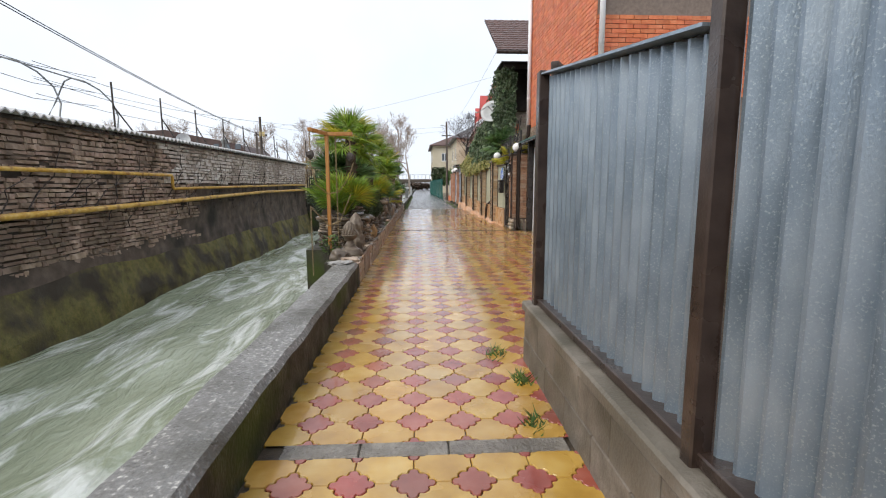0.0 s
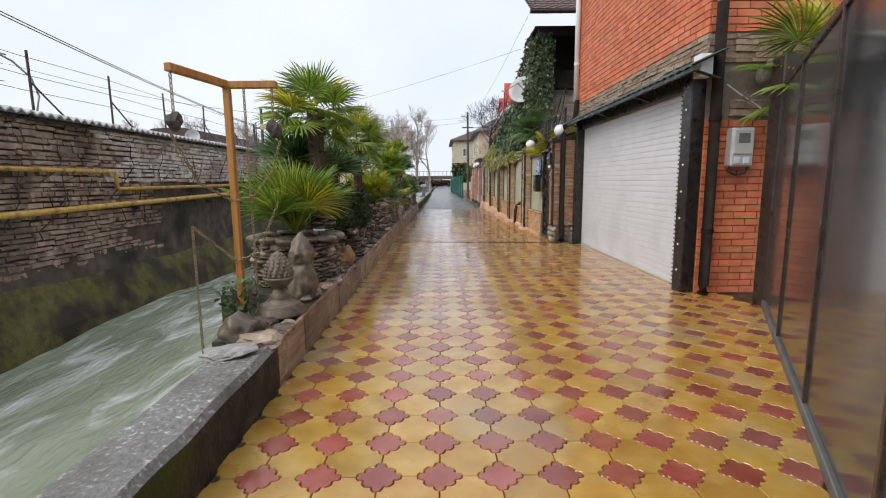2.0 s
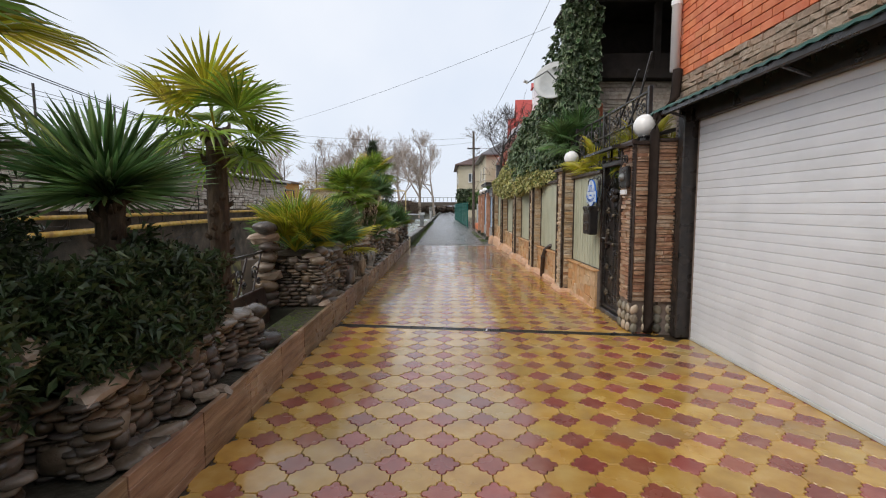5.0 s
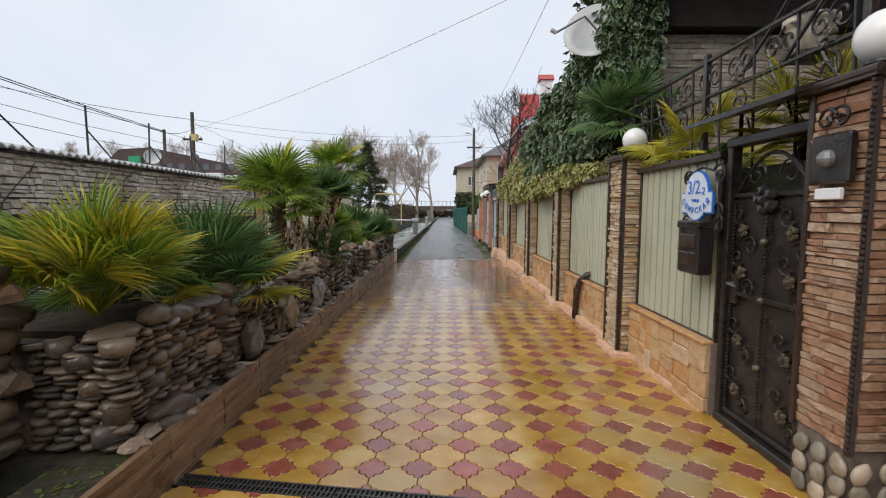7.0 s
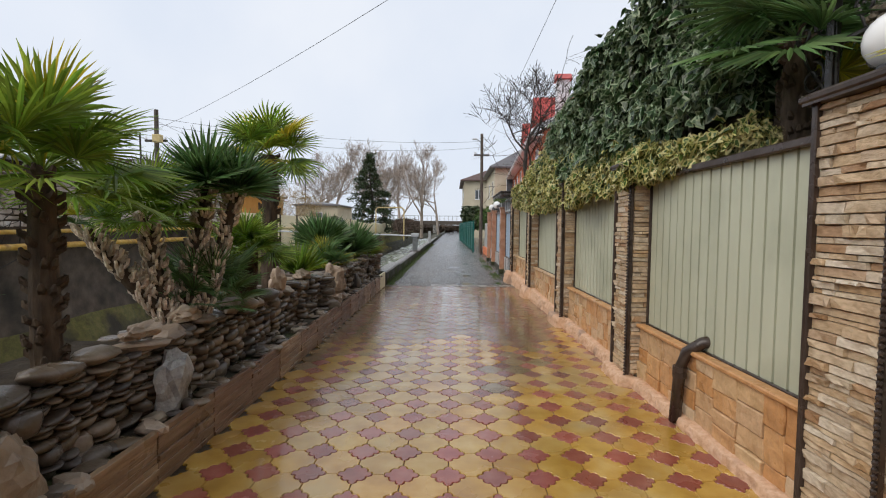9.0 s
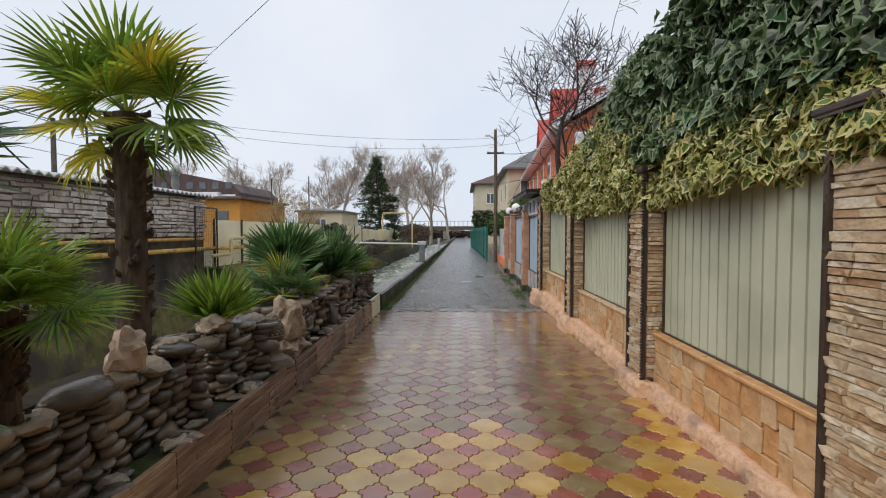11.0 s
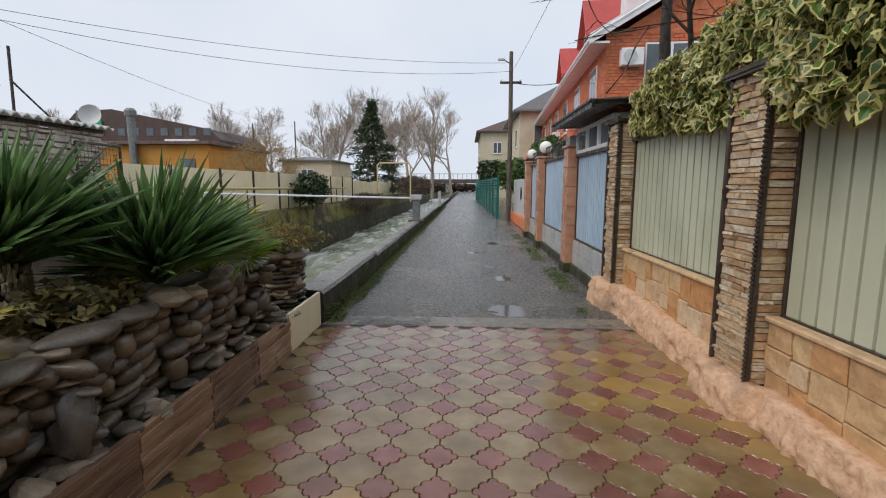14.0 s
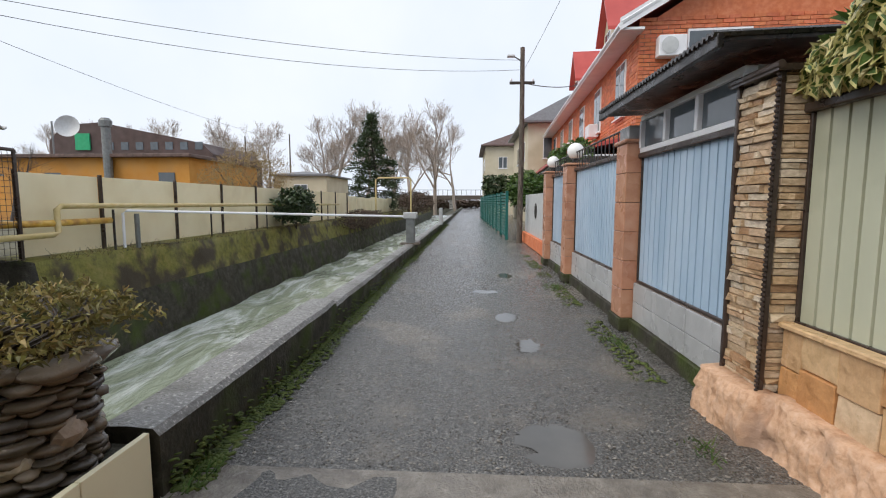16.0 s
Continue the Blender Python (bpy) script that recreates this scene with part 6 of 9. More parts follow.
def palm(x, y, z0, z1, n, key, style, size, label, seed, yellow=0.0, lean=(0, 0), stubs=False, low=-35, trunk_r=0.085):
    rng = random.Random(seed)
    t = thing("fan_palm", label, "palm", "fan palms", at=(x, y, 0))
    if z1 - z0 > 0.15:
        pts, rr = [], []
        m = 10
        for k in range(m + 1):
            f = k / m
            pts.append((lean[0] * f, lean[1] * f, z0 + (z1 - z0) * f))
            rr.append(trunk_r * (1.05 - 0.15 * f) * rng.uniform(0.92, 1.08))
        part("trunk", tubed(pts, rr, 12), M_fibre, t)
        bm = bmesh.new()
        for k in range(190 if stubs else 90):
            f = rng.random()
            a = rng.random() * 6.283
            p = Vector((lean[0] * f, lean[1] * f, z0 + (z1 - z0) * f))
            o = Vector((math.cos(a), math.sin(a), 0))
            L = 0.055 if stubs else 0.035
            tube(bm, [p + o * trunk_r * 0.8, p + o * (trunk_r + L * 0.5) + Vector((0, 0, L * 0.5)), p + o * (trunk_r + L * 0.7) + Vector((0, 0, L * 1.2))], [0.013, 0.012, 0.009] if stubs else [0.022, 0.018, 0.008], 5)
        tagged(part("leaf_base_fibre", bm, M_stub if stubs else M_fibre, t, "cut pale leaf stubs" if stubs else ""), kind="stuff")
    top = Vector((lean[0], lean[1], z1))
    for k in range(n):
        f = (k + 0.5) / n
        a = k * 137.5 + rng.uniform(-15, 15)
        up = 82 - (82 - low) * f ** 0.8 + rng.uniform(-8, 8)
        kk = "yellow" if rng.random() < yellow else key
        if style == "bush" and f > 0.75 and rng.random() < 0.08:
            kk = "yellow"
        s = size * rng.uniform(0.8, 1.12)
        m = Matrix.Translation(top) @ pose(0, 0, 0, 0, 0, a) @ pose(0, 0, 0, 0, -up, 0) @ pose(0, 0, 0, rng.uniform(-25, 25), 0, 0) @ Matrix.Diagonal((s, s, s, 1))
        piece("frond", rng.choice(LEAVES[kk, style]), t, m)
    return t


palm(-1.1, 7.66, 0.68, 0.78, 38, "green", "bush", 0.98, "bushy bright green fan palm in a round stone planter", 1, 0.08, low=38)
palm(-1.12, 8.75, 0.3, 2.12, 17, "green", "fan", 0.9, "tall fan palm with shaggy brown trunk", 2, 0.12, low=-40, trunk_r=0.105)
palm(-1.2, 10.0, 0.55, 1.45, 26, "dark", "sword", 0.85, "dark spiky yucca behind the shrubs", 3, 0.0, low=-15)
palm(-1.45, 9.0, 0.3, 1.55, 22, "dark", "sword", 0.9, "dark spiky yucca beside the tall palm", 24, 0.0, low=-15)
palm(-0.97, 10.8, 0.3, 1.98, 15, "green", "fan", 0.72, "slender fan palm beside the planter gap", 4, 0.1, low=-45, trunk_r=0.075)
palm(-1.12, 12.98, 0.8, 0.88, 40, "green", "bush", 0.92, "half yellowed bushy fan palm in the corner planter", 5, 0.6, low=36)
palm(-1.15, 14.3, 0.68, 0.76, 44, "dark", "bush", 1.05, "dark green bushy fan palm", 6, 0.1, low=8)
palm(-1.0, 15.55, 0.62, 1.68, 22, "green", "fan", 0.72, "sturdy fan palm with brown trunk and bright crown", 7, 0.24, low=-18, trunk_r=0.066)
palm(-1.4, 13.6, 0.7, 0.85, 22, "dark", "bush", 0.75, "dark green bushy fan palm behind another", 8, 0.0, low=8)
palm(-0.95, 16.62, 0.7, 1.72, 20, "dark", "sword", 0.66, "palm stem covered in cut pale leaf stubs", 9, 0.05, (0.1, 0.2), True, -5, 0.045)
palm(-0.88, 16.72, 0.7, 1.66, 20, "dark", "sword", 0.64, "palm stem with cut leaf stubs in a shared clump", 25, 0.08, (0.18, 0.22), True, -5, 0.045)
palm(-0.95, 16.45, 0.7, 1.5, 20, "green", "fan", 0.55, "short fan palm leaning from a shared clump", 10, 0.05, (-0.2, 0.08), True, -25, 0.042)
palm(-0.95, 16.5, 0.7, 1.38, 3, "dark", "bush", 0.35, "old bent palm stem of cut leaf stubs", 26, 0.3, (-0.36, -0.3), True, 20, 0.045)
palm(-0.92, 16.85, 0.7, 0.8, 20, "dark", "bush", 0.72, "low young fan palm at the foot of the stems", 11, 0.0, low=5)
palm(-0.86, 17.5, 0.7, 1.18, 22, "green", "fan", 0.5, "small fan palm with a short trunk", 12, 0.05, low=-15, trunk_r=0.06)
palm(-1.05, 18.5, 0.62, 2.2, 18, "green", "fan", 0.72, "fan palm with a half yellow crown", 13, 0.35, low=-35, trunk_r=0.09)
palm(-1.0, 19.36, 0.7, 0.74, 12, "green", "sword", 0.75, "upright bright green fan among stones", 14, 0.0, low=35)
palm(-1.12, 21.0, 0.66, 0.7, 26, "dark", "bush", 0.72, "low fan palm with yellow lower fronds", 15, 0.15, low=5)
palm(-1.5, 22.1, 0.7, 0.95, 38, "dark", "sword", 1.12, "large dark green spiky yucca on a short stem", 16, 0.0, low=22, stubs=True)
palm(-1.02, 22.6, 0.7, 0.8, 38, "dark", "sword", 1.12, "large dark green spiky yucca at the terrace end", 17, 0.0, low=22)
palm(-1.05, 23.2, 0.7, 0.74, 26, "green", "bush", 0.8, "yellow-green low fan palm at the terrace end", 18, 0.15, low=18)
palm(3.2, 14.75, 1.5, 1.95, 16, "yellow", "bush", 0.85, "yellow fan palm behind the fence", 19, 0.6, low=-20)
palm(3.2, 16.4, 1.8, 2.65, 22, "dark", "fan", 0.9, "grey-green fan palm before the stone wall", 20, 0.05, low=-30)
palm(3.35, 13.6, 1.6, 2.0, 14, "yellow", "bush", 0.8, "yellow-green palm over the gate", 21, 0.4, low=-10)
palm(4.35, 7.35, 1.5, 2.25, 16, "green", "bush", 1.3, "fan palm leaning over the steel gate", 22, 0.15, low=-30)
palm(3.3, 21.2, 2.0, 2.9, 18, "green", "fan", 0.75, "fan palm rising behind the ivy", 23, 0.3, low=-40)


def leaf_ball(name, label, category, centre, radii, count, size, materials, seed, stems=5, kind_leaf="round"):
    """A shrub: stems and many separate small leaves over an uneven body."""
    rng = random.Random(seed)
    t = thing(name, label, category, at=(centre[0], centre[1], centre[2]))
    chunks = []
    for k in range(count):
        v = Vector((rng.gauss(0, 1), rng.gauss(0, 1), rng.gauss(0, 1)))
        v.normalize()
        lump = 0.78 + 0.35 * noise.noise(v * 2.2 + Vector((seed, 0, 0)))
        f = lump * rng.uniform(0.45, 1.0) ** 0.5
        p = Vector((v.x * radii[0] * f, v.y * radii[1] * f, radii[2] + v.z * radii[2] * f))
        s = size * rng.uniform(0.6, 1.3)
        m = Matrix.Translation(p) @ Euler((rng.uniform(-0.9, 0.9), rng.uniform(-0.9, 0.9), rng.uniform(0, 6.28))).to_matrix().to_4x4()
        if kind_leaf == "needle":
            w = s * 0.16
            pts = [(0, 0, 0), (s * 0.5, -w, s * 0.12), (s, 0, 0), (s * 0.5, w, s * 0.12), (0, 0, 0.001), (s * 0.35, -w * 0.2, s * 0.6), (s * 0.5, w, s * 0.5)]
            chunks.append(([m @ Vector(q) for q in pts], [(0, 1, 2, 3), (4, 5, 6)]))
        else:
            w = s * 0.36
            pts = [(0, 0, 0), (s * 0.45, -w, s * 0.1), (s, 0, 0), (s * 0.45, w, s * 0.1), (s * 0.5, 0, -0.02 * s)]
            chunks.append(([m @ Vector(q) for q in pts], [(0, 1, 4), (1, 2, 4), (2, 3, 4), (3, 0, 4)]))
    joined("leaves", chunks, materials, t)
    for k in range(stems):
        a = rng.random() * 6.28
        pts = [(0.03 * math.cos(a), 0.03 * math.sin(a), -0.05)]
        for q in range(1, 4):
            f = q / 3
            pts.append((radii[0] * 0.6 * f * math.cos(a + 0.4 * q), radii[1] * 0.6 * f * math.sin(a + 0.4 * q), radii[2] * 1.3 * f))
        part("stem", tubed(pts, [0.016, 0.012, 0.008, 0.004], 6), M_bark_dark, t)
    return t


leaf_ball("conifer_shrub", "dense dark green juniper shrub between the planters", "shrub", (-1.2, 8.9, 0.4), (0.52, 0.75, 0.5), 5200, 0.075, M_shrub, 1, 5, "needle")
leaf_ball("conifer_shrub", "dark spreading juniper shrub on the ledge", "shrub", (-0.98, 9.85, 0.38), (0.42, 0.9, 0.46), 5200, 0.075, M_shrub, 2, 5, "needle")
leaf_ball("conifer_shrub", "dark upright juniper shrub behind the palms", "shrub", (-1.8, 9.6, 0.5), (0.45, 0.6, 0.62), 2600, 0.08, M_shrub, 3, 5, "needle")
leaf_ball("olive_shrub", "sparse olive brown twiggy shrub in the end planter", "shrub", (-1.02, 24.2, 0.72), (0.62, 0.55, 0.17), 1900, 0.05, M_olive, 4, 40, "needle")
leaf_ball("brown_shrub", "reddish brown dead undergrowth below the yucca", "shrub", (-1.05, 22.0, 0.7), (0.25, 0.6, 0.12), 700, 0.06, M_shrub_brown, 5, 6)
leaf_ball("climber", "small ivy trailing beside the timber post", "plant", (-1.08, 6.15, 0.25), (0.16, 0.2, 0.2), 120, 0.05, M_leaf_mid, 6, 5)
leaf_ball("bank_shrub", "yellow-brown brambles on the far side of the gap", "shrub", (-1.7, 11.8, 0.2), (0.4, 0.7, 0.35), 900, 0.06, M_shrub_brown, 7, 10)


# ---- ornaments by the stream ----
def urn(at):
    t = thing("stone_finial", "brown cast stone pinecone finial on a stepped round base", "ornament", "stone finials", at=at)
    part("base", lathe([(0.19, 0), (0.195, 0.02), (0.175, 0.035), (0.18, 0.05), (0.15, 0.065), (0.155, 0.078), (0.125, 0.088), (0.11, 0.10), (0.075, 0.13), (0.085, 0.145), (0.055, 0.165), (0.045, 0.20)], 28), M_cast, t, smooth=True)
    part("bowl", lathe([(0.045, 0.20), (0.06, 0.215), (0.095, 0.25), (0.11, 0.275), (0.118, 0.285), (0.112, 0.295)], 28), M_cast, t, smooth=True)
    bm = bmesh.new()
    for r in range(7):
        f = r / 7
        rad, z = 0.105 * math.cos(f * 1.45) + 0.004, 0.295 + 0.175 * f
        n = max(5, int(16 * math.cos(f * 1.3)))
        for k in range(n):
            a = 2 * math.pi * (k + 0.5 * (r % 2)) / n
            bmesh.ops.create_icosphere(bm, subdivisions=1, radius=0.0205, matrix=Matrix.Translation((rad * 0.93 * math.cos(a), rad * 0.93 * math.sin(a), z + 0.012)) @ Matrix.Diagonal((0.8, 0.8, 1.0, 1)))
    prof = lathe([(0.105, 0.295), (0.10, 0.34), (0.085, 0.39), (0.06, 0.44), (0.03, 0.475), (0.008, 0.49)], 24)
    tmp = bpy.data.meshes.new("tmp")
    prof.to_mesh(tmp)
    prof.free()
    bm.from_mesh(tmp)
    bpy.data.meshes.remove(tmp)
    part("pinecone", bm, M_cast, t, smooth=True)


urn((-0.82, 6.3, 0.29))
urn((-0.77, 19.86, 0.275))
bm = lathe([(0.13, 0), (0.135, 0.05), (0.13, 0.10), (0.125, 0.16), (0.12, 0.22), (0.10, 0.28), (0.085, 0.31), (0.105, 0.34), (0.115, 0.38), (0.12, 0.41), (0.10, 0.44), (0.075, 0.50), (0.045, 0.55), (0.02, 0.585), (0.005, 0.595)], 32)
bmesh.ops.subdivide_edges(bm, edges=bm.edges[:], cuts=1, use_grid_fill=True)
for v in bm.verts:
    side = Vector((v.co.x, v.co.y, 0))
    v.co += side * (0.22 * noise.noise(v.co * 9) + 0.22 * noise.noise(v.co * 22 + Vector((3, 0, 0))))
st = new("statue", link_mesh("statue", bm, M_cast, True))
st.matrix_basis = pose(-0.80, 6.84, 0.275, 0, 0, 30)
tagged(st, "weathered brown carved stone figure with a pointed hat", "statue")
copy_thing(bpy.data.objects["stone_finial"], pose(-1.02, 19.78, 0.275))


def chain(bm, pts, step=0.028):
    """Steel links along a line of points."""
    pts = [Vector(p) for p in pts]
    k = 0
    for a, b in zip(pts, pts[1:]):
        n = max(1, int((b - a).length / step))
        d = (b - a).normalized()
        u = d.cross(Vector((0.3, 0.9, 0.2))).normalized()
        w = d.cross(u)
        for q in range(n):
            c = a + (b - a) * (q + 0.5) / n
            side = u if k % 2 else w
            ring = [c + d * 0.02 * math.cos(i * math.pi / 3) + side * 0.009 * math.sin(i * math.pi / 3) for i in range(7)]
            tube(bm, ring, 0.0042, 4, False)
            k += 1


def hanging_post():
    t = thing("timber_post", "orange varnished timber post with cross arms and hanging chains", "post")
    px, py = -1.09, 6.25
    part("shaft", boxed(px - 0.024, px + 0.024, py - 0.024, py + 0.024, 0.2, 1.97, 0.005), M_wood, t)
    part("arm", boxed(px - 0.03, px + 0.36, py - 0.025, py + 0.025, 1.97, 2.02, 0.005), M_wood, t)
    bm = boxed(-0.025, 0.025, -0.55, 0.02, 1.97, 2.02, 0.005)
    bmesh.ops.rotate(bm, verts=bm.verts[:], cent=(0, 0, 0), matrix=Matrix.Rotation(radians(-12), 3, "Z"))
    bmesh.ops.translate(bm, verts=bm.verts[:], vec=(px, py, 0.004))
    part("arm", bm, M_wood, t)
    for pts in ([(px + 0.12, py, 1.97), (px + 0.12, py, 0.3)], [(px + 0.32, py, 1.97), (px + 0.32, py, 1.72)], [(px - 0.12, py - 0.5, 1.97), (px - 0.12, py - 0.5, 1.72)],
                [(px + 0.36, py, 1.6), (px + 0.3, py, 1.4), (px + 0.15, py - 0.03, 1.2), (px, py - 0.04, 1.17), (px - 0.1, py - 0.3, 1.3), (px - 0.12, py - 0.55, 1.6)],
                [(px - 0.2, py - 0.25, 1.0), (px - 0.2, py - 0.25, 0.05)], [(px - 0.2, py - 0.25, 1.0), (px, py - 0.04, 0.72), (px + 0.15, py, 0.78), (px + 0.3, py + 0.05, 1.15)]):
        bm = bmesh.new()
        chain(bm, pts)
        part("chain", bm, M_chain, t, "thin rusty steel chain")
    for p in ((px + 0.32, py, 1.68), (px - 0.12, py - 0.5, 1.68)):
        bm = lumpy(int(p[1] * 10), 0.05, 0.05, 0.065, 2, 0.4)
        bmesh.ops.translate(bm, verts=bm.verts[:], vec=p)
        part("hanging_weight", bm, M_bark_dark, t, "small dark hanging bundle")


hanging_post()
for x, y, z in ((-0.82, 7.55, 0.82), (-0.84, 14.6, 0.8), (-0.86, 21.3, 0.82)):
    t = thing("solar_light", "small square solar garden light on the stones", "lamp", "solar lights", at=(x, y, z), rz=25)
    part("panel", boxed(-0.045, 0.045, -0.045, 0.045, 0.0, 0.022, 0.005), M_glass, t)
    part("rim", boxed(-0.052, 0.052, -0.052, 0.052, -0.012, 0.006, 0.004), M_white, t)
    part("spike", tubed([(0, 0, -0.14), (0, 0, -0.01)], 0.008, 6), M_black_metal, t)


def gap_railing():
    """Iron rail and boards that close the gap between the planters."""
    t = thing("gap_railing", "dark iron scroll railing over brown boards in the planter gap", "railing")
    for z in (0.12, 0.34):
        part("board", boxed(-1.32, -1.28, 10.95, 12.55, z, z + 0.2, 0.006), M_brown_metal, t)
    part("rail", tubed([(-1.3, 10.9, 0.92), (-1.3, 12.6, 0.92)], 0.014, 6), M_black_metal, t)
    for k in range(5):
        y = 11.05 + k * 0.36
        part("bar", tubed([(-1.3, y, 0.54), (-1.3, y + 0.25, 0.92)], 0.011, 6), M_black_metal, t)
        bm = bmesh.new()
        scroll(bm, (-1.3, y + 0.05, 0.72), 0.08, 1.4, 0.3, 1, 0.009)
        rosette(bm, (-1.31, y + 0.2, 0.62), 0.04)
        part("scroll", bm, M_black_metal, t)


gap_railing()


# ---- far bank of the stream ----
def bank_roof():
    t = thing("corrugated_roof", "weathered white corrugated roof edge on the old stone wall", "roof")
    vs, fs = [], []
    n = 700
    for k in range(n + 1):
        y = -6 + 35.8 * k / n
        w = 0.035 * math.sin(k * math.pi / 2)
        vs += [(-6.72, y, 2.58 + w), (-9.6, y, 2.92 + w), (-6.72, y, 2.55 + w), (-9.6, y, 2.89 + w)]
    for k in range(n):
        a = k * 4
        fs += [(a, a + 4, a + 5, a + 1), (a + 3, a + 7, a + 6, a + 2), (a, a + 2, a + 6, a + 4)]
    joined("sheets", [(vs, fs)], M_asbestos, t)
    part("eaves_beam", boxed(-6.98, -6.9, -6, 29.7, 2.46, 2.54, 0.005), M_black_metal, t)
    for k in range(24):
        y = -5 + k * 1.48
        part("rafter", boxed(-7.4, -6.78, y, y + 0.06, 2.50, 2.55, 0.004), M_bark_dark, t)


bank_roof()
ws = thing("wire_fence", "rusty angle-iron posts with wires on the roof", "fence")
for k in range(8):
    y = 12.5 + k * 2.3
    part("post", tubed([(-7.75, y, 2.4), (-7.75 + 0.05 * math.sin(k * 3), y, 3.95)], 0.026, 6), M_bark_dark, ws)
    part("brace", tubed([(-7.75, y, 3.35), (-7.72, y + 0.85, 2.68)], 0.02, 5), M_bark_dark, ws)
for z in (3.2, 3.5, 3.85):
    part("wire", tubed([(-7.75, 10 + k * 2.3, z - 0.04 * (k % 2)) for k in range(9)], 0.006, 4), M_cable, ws)
    part("wire", tubed([(-7.8, 2 + k * 2, z + 0.1 * math.sin(k * 2 + z)) for k in range(6)], 0.006, 4), M_cable, ws)
ht = thing("arched_frame", "rusty bent pipe frames on the roof behind the wall", "frame")
for k in range(3):
    y = 8.5 + k * 2.0
    part("hoop", tubed([(-8.6 + 0.9 * math.cos(a * 0.314), y + 0.2 * math.sin(a), 2.7 + 1.3 * math.sin(a * 0.314)) for a in range(11)], 0.02, 5), M_steelgrey, ht)
part("ridge", tubed([(-8.6, 8, 4.0), (-8.6, 13, 4.0)], 0.018, 5), M_steelgrey, ht)

for lab, pts, r, mm in (
        ("thick yellow gas pipe along the old stone wall", [(-6.82, -6, 0.62), (-6.82, 10, 0.79), (-6.82, 21, 0.98), (-6.82, 29.5, 0.98), (-6.5, 30.2, 0.98), (-6.5, 31.6, 0.98)], 0.06, M_pipe_yellow),
        ("thin yellow gas pipe stepping down along the old stone wall", [(-6.86, -6, 1.62), (-6.86, 13.35, 1.58), (-6.86, 13.4, 1.52), (-6.86, 13.4, 1.25), (-6.86, 13.46, 1.2), (-6.86, 26, 1.28), (-6.86, 29.5, 1.28)], 0.042, M_pipe_yellow),
        ("cream gas pipe on stands before the fence", [(-6.45, 29.2, 0.78), (-6.45, 30.2, 0.78), (-6.45, 30.3, 0.82), (-6.45, 30.3, 1.22), (-6.45, 30.4, 1.28), (-6.45, 48, 1.2)], 0.05, M_pipe_cream)):
    t = thing("gas_pipe", lab, "pipe", "gas pipes")
    part("pipe", tubed(pts, r, 10), mm, t, smooth=True)
    for k in range(7):
        y = pts[0][1] + 2 + k * 3.6
        if y < pts[-1][1]:
            zz = 0.8 if r > 0.055 else (1.4 if pts[0][1] < 0 else 1.2)
            if pts[0][1] < 0:
                part("bracket", boxed(-7.0, -6.8, y, y + 0.05, zz - 0.09, zz - 0.03, 0.004), M_bark_dark, t)
            else:
                part("stand", tubed([(-6.45, y + 8 * 0.05, 0.36), (-6.45, y + 8 * 0.05, 1.2)], 0.025, 6), M_black_metal, t)

# rubble stones of the old wall, darker bare patches left open
rng = random.Random(77)
WALL_STONES = []
z = -0.35
while z < 2.42:
    h = rng.uniform(0.07, 0.13)
    y = 3.0 + rng.uniform(0, 0.3)
    while y < 29.6:
        w = rng.choice((rng.uniform(0.08, 0.2), rng.uniform(0.18, 0.5)))
        bare = noise.noise((y * 0.25, z * 0.9, 3.3)) > 0.30 - (0.35 if z < 0.2 else 0)
        if y > 15 and z < 1.28:
            y += w
            continue
        if not bare or z > 1.3:
            WALL_STONES.append((y + w / 2, z + h / 2 + 0.05 * noise.noise((y * 0.55, z * 0.8, 1.0)) + rng.uniform(-0.012, 0.012), w - 0.015, h * rng.uniform(0.7, 1.12) - 0.012, rng.uniform(0.015, 0.075), rng.randrange(5)))
        y += w
    z += h
cp = thing("creeper_stems", "bare dark creeper stems over the old stone wall", "creeper")
for k in range(46):
    rr = random.Random(k)
    y, z = rr.uniform(6, 28), rr.uniform(0.2, 1.0)
    pts = []
    for q in range(7):
        pts.append((-6.93, y, z))
        y += rr.uniform(-0.1, 0.55)
        z = min(2.4, z + rr.uniform(-0.05, 0.42))
    part("stem", tubed(pts, [0.014, 0.013, 0.012, 0.01, 0.009, 0.007, 0.005], 4), M_bark_dark, cp)


# ---- ivy over the fence ----
def ivy_leaf(size, rng, lobes=True, field=0.62, curl=0.35):
    """A lobed leaf, folded along its rib, with an inner green field and a paler rim."""
    out = [(0.0, -0.08), (0.30, -0.32), (0.62, -0.26), (1.05, 0.0), (0.62, 0.26), (0.30, 0.32), (0.0, 0.08)]
    if lobes:
        out = [(0.0, -0.06), (0.12, -0.46), (0.42, -0.24), (0.58, -0.30), (1.0, 0.0), (0.58, 0.30), (0.42, 0.24), (0.12, 0.46), (0.0, 0.06)]
    c = Vector((0.4, 0, 0))
    vs = [Vector((x * size, y * size, abs(y) * size * curl - 0.25 * size * x * x)) for x, y in out]
    inner = [(c * size).lerp(v, field) for v in vs]
    n = len(out)
    fs = [tuple(range(n, 2 * n))] + [(k, (k + 1) % n, n + (k + 1) % n, n + k) for k in range(n)]
    return (vs + inner, fs, [0] + [1] * n)


